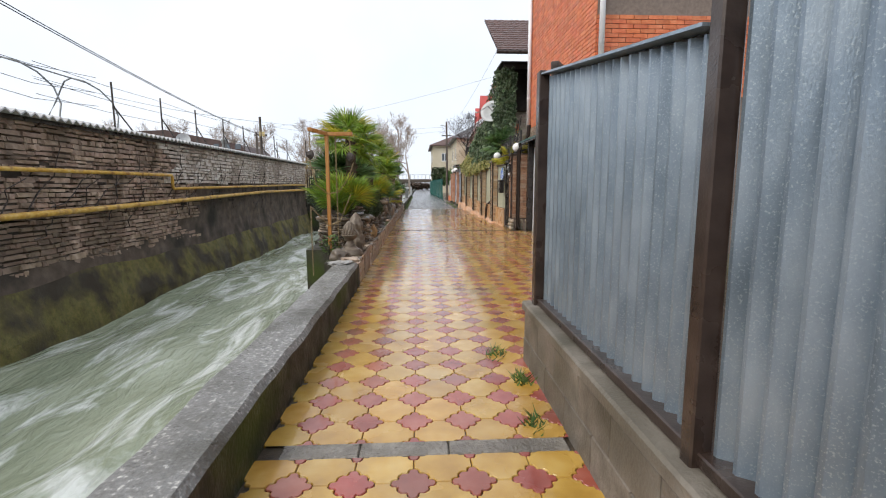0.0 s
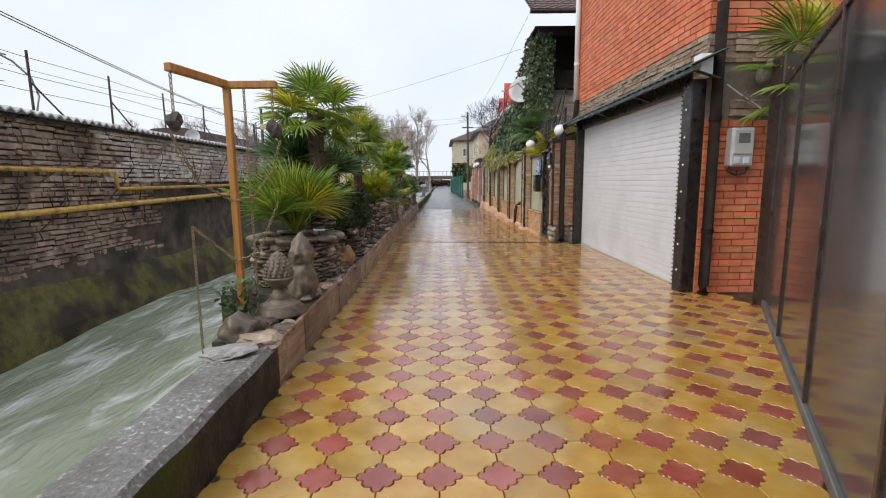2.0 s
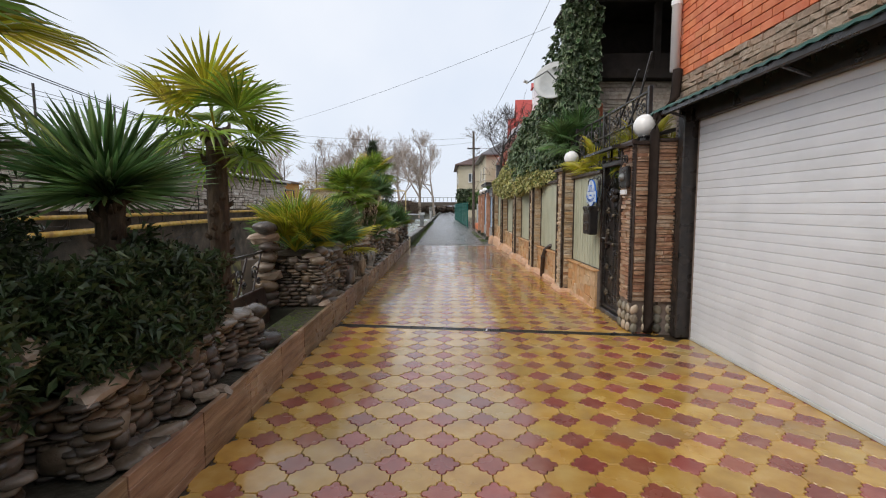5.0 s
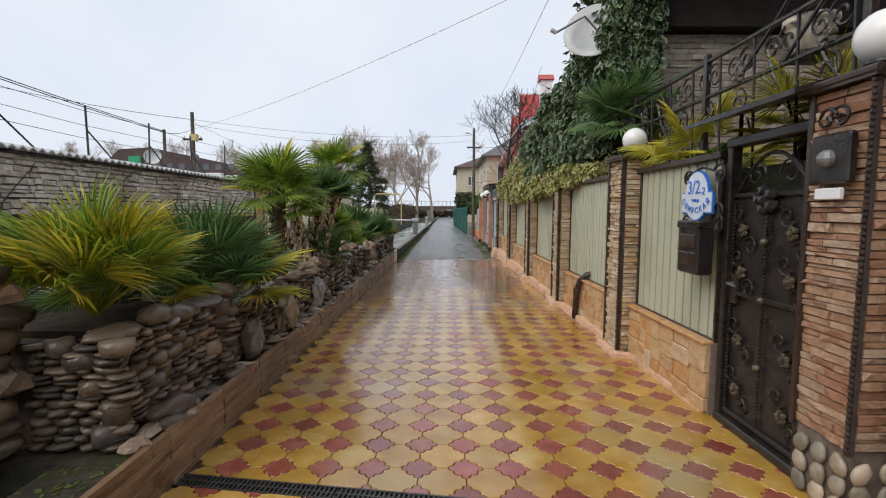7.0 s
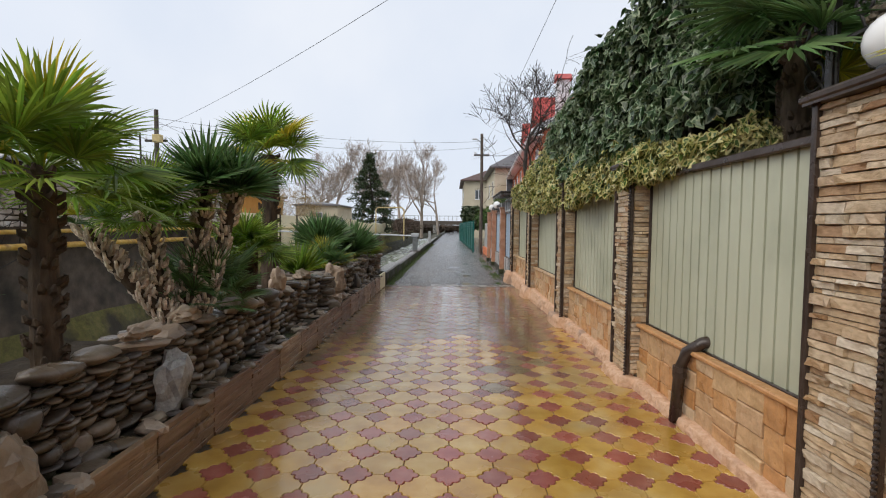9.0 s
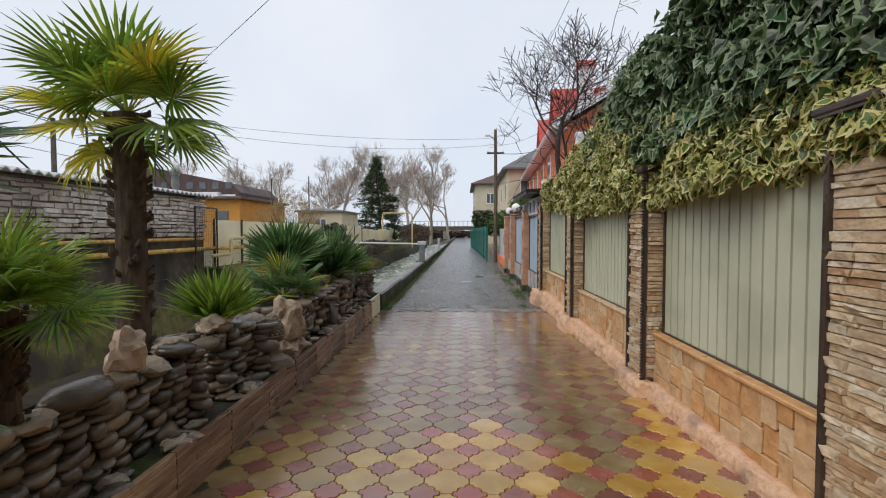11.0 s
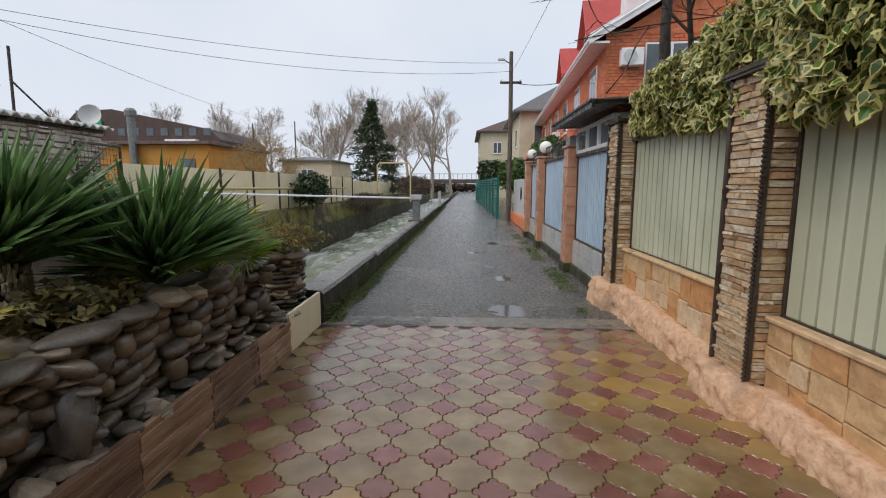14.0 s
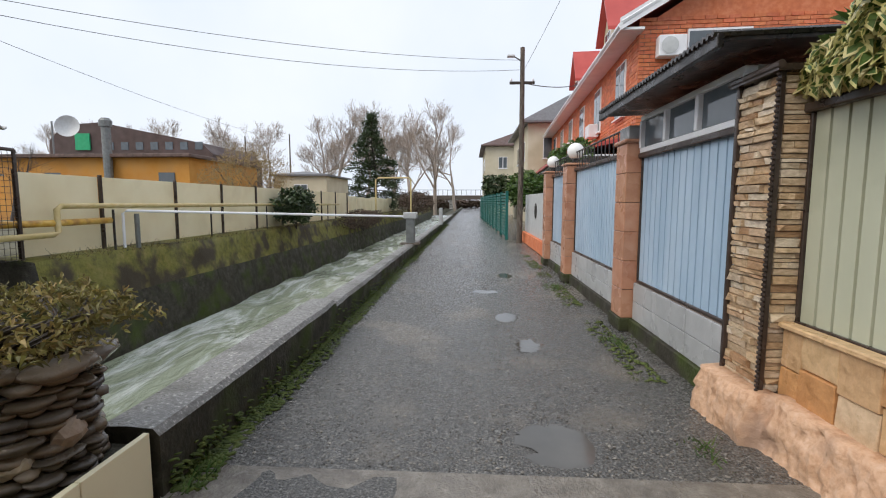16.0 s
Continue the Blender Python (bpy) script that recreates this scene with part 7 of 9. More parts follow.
def ivy_bank(name, label, y0, y1, top, front, back, bottom, count, size, mats, seed, core=True, field=0.62):
    """A hanging bank of leaves. top, front and bottom are functions of y."""
    rng = random.Random(seed)
    t = thing(name, label, "ivy")
    shapes = [ivy_leaf(size * s, rng, lob, field + d, c) for s, d, lob in ((0.65, -0.3, True), (0.85, 0.05, True), (1.0, 0.2, False), (1.15, -0.15, True), (1.35, 0.1, True)) for c in (0.0, 0.6)]
    chunks = []
    for k in range(count):
        y = y0 + (y1 - y0) * rng.random()
        zt, zb, xf = top(y), bottom(y), front(y)
        f = rng.random()
        if rng.random() < 0.15:
            y = y0 + rng.random() * 0.2
            zt, zb, xf = top(y), bottom(y), front(y)
            x, z = xf + rng.random() * (back - xf + 0.1), zb + (zt - zb) * f
            tilt, face = rng.uniform(20, 85), 270 + rng.uniform(-50, 50)
        elif rng.random() < 0.72:
            z = zb + (zt - zb) * f
            bulge = 0.20 * noise.noise((y * 1.3, z * 1.5, seed)) + 0.10 * noise.noise((y * 3.1, z * 3.3, seed))
            x = xf - bulge + 0.55 * max(0, f - 0.55) ** 1.5 * (zt - zb) + rng.uniform(-0.06, 0.14)
            tilt = rng.uniform(20, 85)
            face = 180 + rng.uniform(-60, 60)
        else:
            x = xf + rng.random() * (back - xf)
            z = zt + 0.18 * noise.noise((y * 1.5, x * 1.5, seed)) + rng.uniform(-0.2, 0.06)
            tilt, face = rng.uniform(-10, 60), rng.uniform(0, 360)
        m = pose(x, y, z, 0, 0, face) @ pose(0, 0, 0, rng.uniform(-50, 50), tilt, 0) @ pose(0, 0, 0, 0, 0, rng.uniform(-50, 50))
        chunks.append(moved(rng.choice(shapes), m))
    joined("leaves", chunks, mats, t)
    for k in range(26):
        y = y0 + (y1 - y0) * rng.random()
        zt, xf = top(y), front(y)
        part("vine_stem", tubed([(xf + 0.3, y, bottom(y) + 0.1), (xf + 0.2, y + 0.1, (zt + bottom(y)) / 2), (xf + 0.35, y + 0.2, zt - 0.1)], [0.02, 0.014, 0.008], 5), M_bark_dark, t)
    # added dark hull behind the leaves, standing in for the bank's inner shade
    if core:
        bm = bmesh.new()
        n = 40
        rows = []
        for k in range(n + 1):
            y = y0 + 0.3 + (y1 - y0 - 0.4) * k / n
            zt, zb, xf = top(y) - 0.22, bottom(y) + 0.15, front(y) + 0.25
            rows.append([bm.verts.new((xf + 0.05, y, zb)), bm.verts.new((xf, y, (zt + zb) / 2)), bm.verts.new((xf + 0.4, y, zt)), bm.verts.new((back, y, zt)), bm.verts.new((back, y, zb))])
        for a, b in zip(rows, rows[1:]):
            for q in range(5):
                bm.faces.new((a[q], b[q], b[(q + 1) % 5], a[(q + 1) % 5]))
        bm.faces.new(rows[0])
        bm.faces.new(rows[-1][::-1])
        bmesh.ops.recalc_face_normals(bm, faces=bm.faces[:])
        part("dark_shade_hull", bm, M_shrub, t)
    t.matrix_basis = FENCE_TURN @ Matrix.Translation((0, 0.2, 0))
    return t


def lerp_fn(*pts):
    def f(y):
        if y <= pts[0][0]:
            return pts[0][1]
        for (a, u), (b, v) in zip(pts, pts[1:]):
            if y <= b:
                return u + (v - u) * (y - a) / (b - a)
        return pts[-1][1]
    return f


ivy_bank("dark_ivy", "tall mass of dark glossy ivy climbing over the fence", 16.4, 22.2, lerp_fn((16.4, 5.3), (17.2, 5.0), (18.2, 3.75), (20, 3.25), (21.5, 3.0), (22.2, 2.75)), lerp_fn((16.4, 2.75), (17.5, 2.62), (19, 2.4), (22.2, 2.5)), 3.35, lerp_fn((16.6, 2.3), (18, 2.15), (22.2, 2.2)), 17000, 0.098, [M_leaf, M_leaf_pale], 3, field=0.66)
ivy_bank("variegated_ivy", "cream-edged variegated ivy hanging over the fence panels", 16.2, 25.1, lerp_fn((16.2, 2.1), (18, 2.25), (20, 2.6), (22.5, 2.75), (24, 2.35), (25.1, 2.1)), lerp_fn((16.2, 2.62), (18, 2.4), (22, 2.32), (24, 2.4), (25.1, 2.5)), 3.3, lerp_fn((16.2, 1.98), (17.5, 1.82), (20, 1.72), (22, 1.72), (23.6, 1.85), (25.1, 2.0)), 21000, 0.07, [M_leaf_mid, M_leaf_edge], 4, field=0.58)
leaf_ball("laurel_branch", "glossy green laurel leaves at the end pillar", "shrub", (2.9, 24.6, 1.95), (0.35, 0.7, 0.22), 520, 0.13, M_leaf_mid, 8, 5)
leaf_ball("garden_shrub", "mixed green shrub behind the fence", "shrub", (3.2, 14.6, 1.3), (0.25, 0.7, 0.42), 900, 0.09, M_leaf_mid, 9, 5)


# ---- bare trees ----
def branches(seed, height, trunk_r, levels=5, spread=0.55, lean=(0, 0), twist=0.25, upright=0.25, first=0.35, fan=3, least=0.0):
    rng = random.Random(seed)
    thick, fine = bmesh.new(), []
    def grow(p, d, length, r, level):
        pts, rads = [p], [r]
        n = 4 if level < 3 else 3
        for k in range(n):
            d = (d + Vector((rng.uniform(-1, 1), rng.uniform(-1, 1), rng.uniform(-0.5, 1) * upright * 2)) * twist).normalized()
            p = p + d * length / n
            pts.append(p)
            rads.append(r * (1 - 0.42 * (k + 1) / n))
        rads = [max(w, least) for w in rads]
        if r > 0.012 and level < 4:
            tube(thick, pts, rads, 7 if level < 2 else 5, False)
        else:
            vs, fs = [], []
            for q, (a, w) in enumerate(zip(pts, rads)):
                s = Vector((rng.uniform(-1, 1), rng.uniform(-1, 1), 0.2)).normalized() * w
                u = Vector((-s.y, s.x, 0.1 * w))
                vs += [a + s, a - s * 0.5 + u, a - s * 0.5 - u]
            for q in range(len(pts) - 1):
                for i in range(3):
                    fs.append((q * 3 + i, q * 3 + (i + 1) % 3, q * 3 + 3 + (i + 1) % 3, q * 3 + 3 + i))
            fine.append((vs, fs))
        if level >= levels:
            return
        for k in range(fan + (1 if level > 1 else 0)):
            f = rng.uniform(first, 1.0)
            i = min(n - 1, int(f * n))
            q = pts[i].lerp(pts[i + 1], f * n - i)
            side = Vector((rng.uniform(-1, 1), rng.uniform(-1, 1), rng.uniform(-0.3, 0.6))).normalized()
            nd = (d + side * spread * rng.uniform(0.8, 1.6)).normalized()
            grow(q, nd, length * rng.uniform(0.5, 0.78), rads[i] * rng.uniform(0.45, 0.65), level + 1)
        grow(pts[-1], d, length * 0.6, rads[-1] * 0.9, level + 1)
    grow(Vector((0, 0, -0.2)), Vector((lean[0], lean[1], 1)).normalized(), height * 0.42, trunk_r, 0)
    return thick, fine


def bare_tree(name, label, at, seed, height, trunk_r, bark, twig, **kw):
    t = thing(name, label, "tree", "bare trees", at=at)
    thick, fine = branches(seed, height, trunk_r, **kw)
    part("trunk", thick, bark, t, smooth=True)
    joined("twig_crown", fine, twig, t)
    return t


bare_tree("bare_fruit_tree", "bare dark-barked tree leaning over the fence", (4.0, 24.9, 0), 12, 6.3, 0.12, M_bark_dark, M_bark_dark, lean=(-0.2, 0.0), spread=1.5, upright=0.04, twist=0.38, first=0.62, levels=5, fan=3, least=0.006)
far_trees = [bare_tree("plane_tree", "tall bare plane tree with pale twigs", (0, 0, 0), 30 + k, 13.5, 0.24, M_twig, M_twig, levels=5, spread=0.72, upright=0.34, first=0.35, fan=3, least=0.013, twist=0.2) for k in range(3)]
rng = random.Random(8)
spots = [(-3.2, 76), (-6.0, 78), (-9.5, 84), (-14, 88), (-18, 84), (-22, 92), (-28, 90), (-33, 86), (-38, 94), (-44, 90), (-50, 96), (-1.5, 96), (-12, 104), (-25, 104), (-58, 92), (-66, 95)]
for k, (x, y) in enumerate(spots):
    s = rng.uniform(0.98, 1.2)
    m = pose(x, y, 0, 0, 0, rng.random() * 360)
    if k < 3:
        far_trees[k].matrix_basis = m
    else:
        c = copy_thing(far_trees[k % 3], m)
        c.scale = (s, s, s)


def conifer():
    """A ragged conifer: drooping boughs along a bent trunk, each with flat sprays of needles."""
    t = thing("conifer_tree", "tall dark wind-bent conifer", "tree", at=(-8.9, 68, 0))
    bend = lambda z: 0.35 * math.sin(z * 0.55) + 0.05 * z
    part("trunk", tubed([(bend(z), 0, z) for z in (0, 1, 2, 3, 4, 5, 6, 7, 8, 9, 9.8)], [0.2 - 0.018 * k for k in range(11)], 8), M_bark_dark, t)
    rng = random.Random(3)
    green, boughs = [], bmesh.new()
    for k in range(120):
        z = 0.9 + 8.9 * (k / 119)
        f = z / 9.8
        reach = (4.3 * (1 - f) ** 1.1 + 0.3) * rng.uniform(0.4, 1.1)
        a = k * 2.4 + rng.uniform(-0.4, 0.4)
        d = Vector((math.cos(a), math.sin(a), rng.uniform(0.05, 0.5)))
        p0 = Vector((bend(z), 0, z))
        pts = [p0 + d * reach * q - Vector((0, 0, 0.5 * reach * q * q * rng.uniform(0.4, 1.0))) for q in (0, 0.4, 0.75, 1.0)]
        tube(boughs, pts, [0.04, 0.03, 0.02, 0.008], 4, False)
        for q in range(int(40 + 60 * reach)):
            u = rng.uniform(0.25, 1.05) * 3
            i = min(2, int(u))
            c = pts[i].lerp(pts[i + 1], u - i) + Vector((rng.gauss(0, 0.17), rng.gauss(0, 0.17), rng.gauss(-0.05, 0.13)))
            s = rng.uniform(0.16, 0.36)
            e = (Vector((d.x, d.y, 0.0)) + Vector((rng.gauss(0, 0.5), rng.gauss(0, 0.5), rng.gauss(0.15, 0.5)))).normalized()
            w = e.cross(Vector((rng.gauss(0, 1), rng.gauss(0, 1), 1))).normalized() * s * 0.16
            green.append(([c, c + e * s * 0.5 + w, c + e * s, c + e * s * 0.5 - w], [(0, 1, 2, 3)]))
    part("bough_frame", boughs, M_bark_dark, t)
    joined("needles", green, M_shrub, t)


conifer()
leaf_ball("round_evergreen", "dark round evergreen by the green fence", "tree", (3.0, 60, 0.6), (1.5, 3.0, 1.6), 2600, 0.28, M_shrub, 31, 4)
leaf_ball("evergreen_hedge", "dark evergreen foliage over the green fence", "shrub", (3.2, 43, 1.0), (0.9, 4.0, 0.9), 2200, 0.2, M_leaf_mid, 32, 4)
leaf_ball("bank_evergreen", "dark evergreen bush on the far bank", "shrub", (-6.0, 40.5, 0.35), (0.9, 1.6, 0.85), 2200, 0.16, M_shrub, 33, 4)
leaf_ball("bank_shrub", "yellowish bare shrub over the cream fence", "shrub", (-9.3, 43.5, 0.33), (2.3, 2.6, 1.95), 8000, 0.09, M_straw, 34, 30, "needle")
leaf_ball("bank_shrub", "brown winter scrub along the far bank", "shrub", (-6.0, 52, -0.45), (0.9, 6.5, 0.7), 6000, 0.1, M_shrub_bare, 35, 14)
leaf_ball("bank_shrub", "brown winter scrub at the end of the bank", "shrub", (-4.2, 66, 0.0), (1.9, 7.0, 1.3), 6000, 0.14, M_shrub_bare, 36, 14)
leaf_ball("balcony_plants", "green plants hanging over the balcony", "plant", (3.1, 33.5, 2.2), (0.4, 2.2, 0.28), 900, 0.1, M_leaf_mid, 37, 3)
rng = random.Random(13)
grass = []
for k in range(2600):
    y = 30 + rng.random() * 26
    x = -6.45 + rng.gauss(0, 0.12)
    h = rng.uniform(0.05, 0.22)
    a = rng.random() * 6.28
    grass.append(([Vector((x, y, 0.34)), Vector((x + 0.012, y + 0.01, 0.34)), Vector((x + h * 0.7 * math.cos(a), y + h * 0.7 * math.sin(a), 0.36 + h * rng.uniform(-0.5, 1)))], [(0, 1, 2)]))
joined("dry_grass", grass, M_shrub_brown, None)
tagged(bpy.data.objects["dry_grass"], "dry grass and weeds on the embankment", "grass")
rng = random.Random(14)
weeds = []
for cx, cy, nn, sp in ((0.86, 2.45, 60, 0.05), (0.78, 2.95, 40, 0.06), (2.28, 27.0, 60, 0.12), (2.2, 30.0, 70, 0.2), (-0.5, 24.6, 50, 0.08), (2.15, 25.0, 40, 0.08), (0.8, 1.9, 30, 0.05)):
    for k in range(nn):
        x, y, h, a = cx + rng.gauss(0, sp * 0.6), cy + rng.gauss(0, sp), rng.uniform(0.02, 0.07), rng.random() * 6.28
        weeds.append(([Vector((x - 0.006, y, 0)), Vector((x + 0.006, y, 0)), Vector((x + h * math.cos(a), y + h * math.sin(a), h))], [(0, 1, 2)]))
joined("weeds", weeds, M_leaf_mid, None)
tagged(bpy.data.objects["weeds"], "small weeds growing in the paving joints", "grass")


# ---- blue panel fence and shed beyond the stone fence ----
BX = 2.45


def tile_pillar(y, top, w=0.34):
    t = thing("tiled_pillar", "peach tiled square fence pillar on a dark foot", "pillar", "peach pillars", at=(BX, y, 0))
    part("core", boxed(0.01, w - 0.01, 0.01, w - 0.01, 0, top - 0.01), M_mortar, t)
    part("foot", boxed(-0.02, w + 0.02, -0.02, w + 0.02, 0, 0.14, 0.008), M_concrete_dark, t)
    n = 6
    for k in range(n):
        z0, z1 = 0.14 + (top - 0.14) * k / n, 0.14 + (top - 0.14) * (k + 1) / n
        part("pillar_tile", boxed(0, w, 0, w, z0 + 0.003, z1 - 0.003, 0.004), M_peach, t)
    part("cap", boxed(-0.03, w + 0.03, -0.03, w + 0.03, top, top + 0.04, 0.012), M_peach, t)
    return t


for y, top in ((27.45, 1.98), (30.45, 1.98), (32.6, 1.98)):
    tile_pillar(y, top)
globe_lamp(BX + 0.17, 30.62, 2.02, 0.14)
globe_lamp(BX + 0.17, 32.77, 2.02, 0.13)


def blue_panel(y0, y1, z0, z1):
    t = sheet_panel(y0, y1, z0, z1, BX + 0.16, 1, M_sheet_blue, "pale blue corrugated fence panel")
    pl_ = thing("panel_plinth", "light grey tiled plinth under the blue panel", "plinth", "grey plinths")
    part("core", boxed(BX + 0.14, BX + 0.3, y0 - 0.02, y1 + 0.02, -0.02, z0 - 0.03), M_mortar, pl_)
    n = max(2, int((y1 - y0) / 0.5))
    for r in range(2):
        za, zb = 0.14 + (z0 - 0.17) * r / 2, 0.14 + (z0 - 0.17) * (r + 1) / 2
        for k in range(n):
            a, b = y0 + (y1 - y0) * k / n, y0 + (y1 - y0) * (k + 1) / n
            part("plinth_tile", boxed(BX + 0.115, BX + 0.14, a + 0.003, b - 0.003, za + 0.003, min(zb, z0 - 0.03) - 0.003, 0.003), M_greytile, pl_)
    part("foot", boxed(BX + 0.08, BX + 0.2, y0, y1, -0.02, 0.14, 0.006), M_concrete_dark, pl_)


blue_panel(25.62, 27.43, 0.56, 1.82)
blue_panel(27.82, 30.43, 0.56, 1.88)
blue_panel(30.82, 32.58, 0.56, 1.88)


def shed():
    t = thing("shed_front", "white framed window strip under a dark shed roof", "shed")
    y0, y1 = 25.62, 27.43
    part("window_frame", boxed(BX + 0.12, BX + 0.2, y0, y1, 1.87, 1.92, 0.005), M_white, t)
    part("window_frame", boxed(BX + 0.12, BX + 0.2, y0, y1, 2.19, 2.24, 0.005), M_white, t)
    for k in range(4):
        y = y0 + (y1 - y0 - 0.05) * k / 3
        part("mullion", boxed(BX + 0.11, BX + 0.2, y, y + 0.05, 1.92, 2.19, 0.004), M_white, t)
    for k in range(3):
        a = y0 + 0.05 + (y1 - y0 - 0.05) * k / 3
        part("pane", boxed(BX + 0.15, BX + 0.16, a, a + (y1 - y0 - 0.05) / 3 - 0.05, 1.92, 2.19), M_glass, t)
    part("wall", boxed(BX + 0.2, BX + 1.4, y0, y1 + 0.1, 0.0, 2.24, 0.0), M_greytile, t)
    bm = bmesh.new()
    prism(bm, [(BX - 0.2, 2.29), (BX - 0.2, 2.33), (BX + 1.5, 2.38), (BX + 1.5, 2.34)], y0 - 0.3, y1 + 0.3, "y")
    part("roof", bm, M_black_metal, t)
    bm = bmesh.new()
    n = 40
    for k in range(n):
        y = y0 - 0.3 + (y1 - y0 + 0.6) * k / n
        tube(bm, [(BX - 0.24, y, 2.33), (BX + 1.5, y, 2.382)], 0.02, 5)
    part("roof_ribs", bm, M_black_metal, t)
    part("fascia", boxed(BX - 0.22, BX - 0.18, y0 - 0.32, y1 + 0.32, 2.25, 2.335, 0.005), M_black_metal, t)


shed()
gb = thing("gate_block", "tall peach pillar head beside the shed", "pillar")
part("block", boxed(BX + 0.02, BX + 0.32, 27.47, 27.77, 2.02, 2.16, 0.008), M_greytile, gb)
br = thing("balcony_railing", "dark iron balcony railing over the blue fence", "railing")
for k in range(26):
    y = 27.9 + k * 0.18
    part("baluster", tubed([(BX + 0.16, y, 1.93), (BX + 0.16, y + 0.03, 2.2)], 0.008, 5), M_black_metal, br)
part("rail", tubed([(BX + 0.16, 27.85, 2.2), (BX + 0.16, 32.5, 2.2)], 0.014, 6), M_black_metal, br)


# ---- houses ----
def window_unit(t, x, yc, z, w, h, name="window"):
    win = part(name, boxed(x - 0.03, x + 0.05, yc - w / 2, yc + w / 2, z, z + h, 0.01), M_white, t, "white framed window")
    for s in (-1, 1):
        part("pane", boxed(x - 0.04, x - 0.031, yc + s * w / 4 - w / 4 + 0.05, yc + s * w / 4 + w / 4 - 0.04, z + 0.06, z + h - 0.06), M_glass, win)
    part("sill", boxed(x - 0.1, x + 0.02, yc - w / 2 - 0.05, yc + w / 2 + 0.05, z - 0.05, z, 0.006), M_white, win)
    return win


def brick_house():
    t = thing("brick_house", "orange brick house with red metal gabled roofs", "house")
    x0, x1, y0, y1, h = 5.0, 12.0, 34.8, 54.0, 5.7
    part("wall", boxed(x0 + 0.03, x1, y0 + 0.03, y1, 0, h), M_mortar, t)
    chunks = []
    plain = shape_of(boxed(-1, 0, -0.5, 0.5, -0.5, 0.5))
    rngb = random.Random(2)
    def lay(along, u0, u1, at, z0, z1):
        z, k = z0, 0
        while z < z1:
            u = u0 - (0.14 if k % 2 else 0)
            while u < u1:
                a, b = max(u, u0), min(u + 0.28, u1)
                if b - a > 0.05:
                    d = rngb.uniform(0.015, 0.025)
                    c = (a + b) / 2
                    m = (Matrix.Translation((at, c, z + 0.05)) if along == "y" else Matrix.Translation((c, at, z + 0.05)) @ pose(0, 0, 0, 0, 0, 90)) @ Matrix.Diagonal((d, b - a - 0.015, 0.083, 1))
                    chunks.append(moved(plain, m))
                u += 0.28
            z += 0.098
            k += 1
    lay("y", y0, y1, x0 + 0.03, 2.2, h)
    lay("x", x0, x0 + 6.5, y0 + 0.03, 1.8, h + 0.2)
    joined("bricks", chunks, M_brick_far, t)
    for z in (3.75,):
        for k in range(6):
            window_unit(t, x0, y0 + 1.6 + k * 3.1, z, 1.0, 1.5)
    w = window_unit(t, 0, 0, 0, 1.5, 1.5)
    w.matrix_basis = pose(6.9, y0, 4.1, 0, 0, 90)
    ac_ = part("air_conditioner", boxed(5.4, 6.05, y0 - 0.3, y0 - 0.01, 4.9, 5.4, 0.02), M_white, t, "white air conditioner unit")
    fan = lathe([(0.19, 0), (0.2, 0.02), (0.04, 0.03)], 18)
    part("fan_grille", fan, M_grey_box, ac_).matrix_basis = pose(5.65, y0 - 0.3, 5.15, 90, 0, 0)
    for k in range(2):
        part("air_conditioner", boxed(x0 - 0.35, x0, y0 + 4.4 + k * 5, y0 + 5.1 + k * 5, 3.6, 4.05, 0.02), M_white, t, "white air conditioner unit")
    bm = bmesh.new()
    prism(bm, [(x0 - 0.5, h - 0.1), (x0 - 0.5, h + 0.08), (x0 + 3.5, h + 2.4), (x1 + 0.4, h + 0.08), (x1 + 0.4, h - 0.1), (x0 + 3.5, h + 2.22)], y0 - 0.35, y1 + 0.4, "y")
    part("roof", bm, M_redroof, t, "red metal roof")
    part("gable", prismed([(x0 + 0.05, h - 0.02), (x1 - 0.05, h - 0.02), (x0 + 3.5, h + 2.15)], y0 + 0.05, y0 + 0.25, "y"), M_brick_far, t, "orange brick gable")
    part("soffit", boxed(x0 - 0.53, x0 + 0.04, y0 - 0.34, y1 + 0.4, h - 0.17, h - 0.11), M_white, t)
    part("barge_board", prismed([(x0 - 0.55, h - 0.2), (x0 - 0.55, h + 0.1), (x0 + 3.5, h + 2.43), (x0 + 3.5, h + 2.15)], y0 - 0.39, y0 - 0.36, "y"), M_white, t)
    part("verge", tubed([(x0 - 0.5, y0 - 0.36, h), (x0 + 3.5, y0 - 0.36, h + 2.33), (x1 + 0.4, y0 - 0.36, h)], 0.06, 6), M_white, t)
    part("gutter", tubed([(x0 - 0.52, y0 - 0.35, h - 0.06), (x0 - 0.52, y1 + 0.4, h - 0.06)], 0.07, 8), M_white, t)
    for k in range(2):
        yc = y0 + 5.0 + k * 6.6
        dm = part("dormer", prismed([(yc - 0.8, h - 0.1), (yc + 0.8, h - 0.1), (yc + 0.8, h + 1.6), (yc, h + 2.75), (yc - 0.8, h + 1.6)], x0 + 0.35, x0 + 3.2, "x"), M_yellowwall, t)
        bm = bmesh.new()
        prism(bm, [(yc - 1.0, h + 1.45), (yc, h + 2.95), (yc + 1.0, h + 1.45), (yc + 1.0, h + 1.33), (yc, h + 2.8), (yc - 1.0, h + 1.33)], x0 + 0.1, x0 + 3.3, "x")
        part("dormer_roof", bm, M_redroof, dm, "red dormer roof")
        window_unit(dm, x0 + 0.34, yc, h + 0.6, 0.8, 1.0)
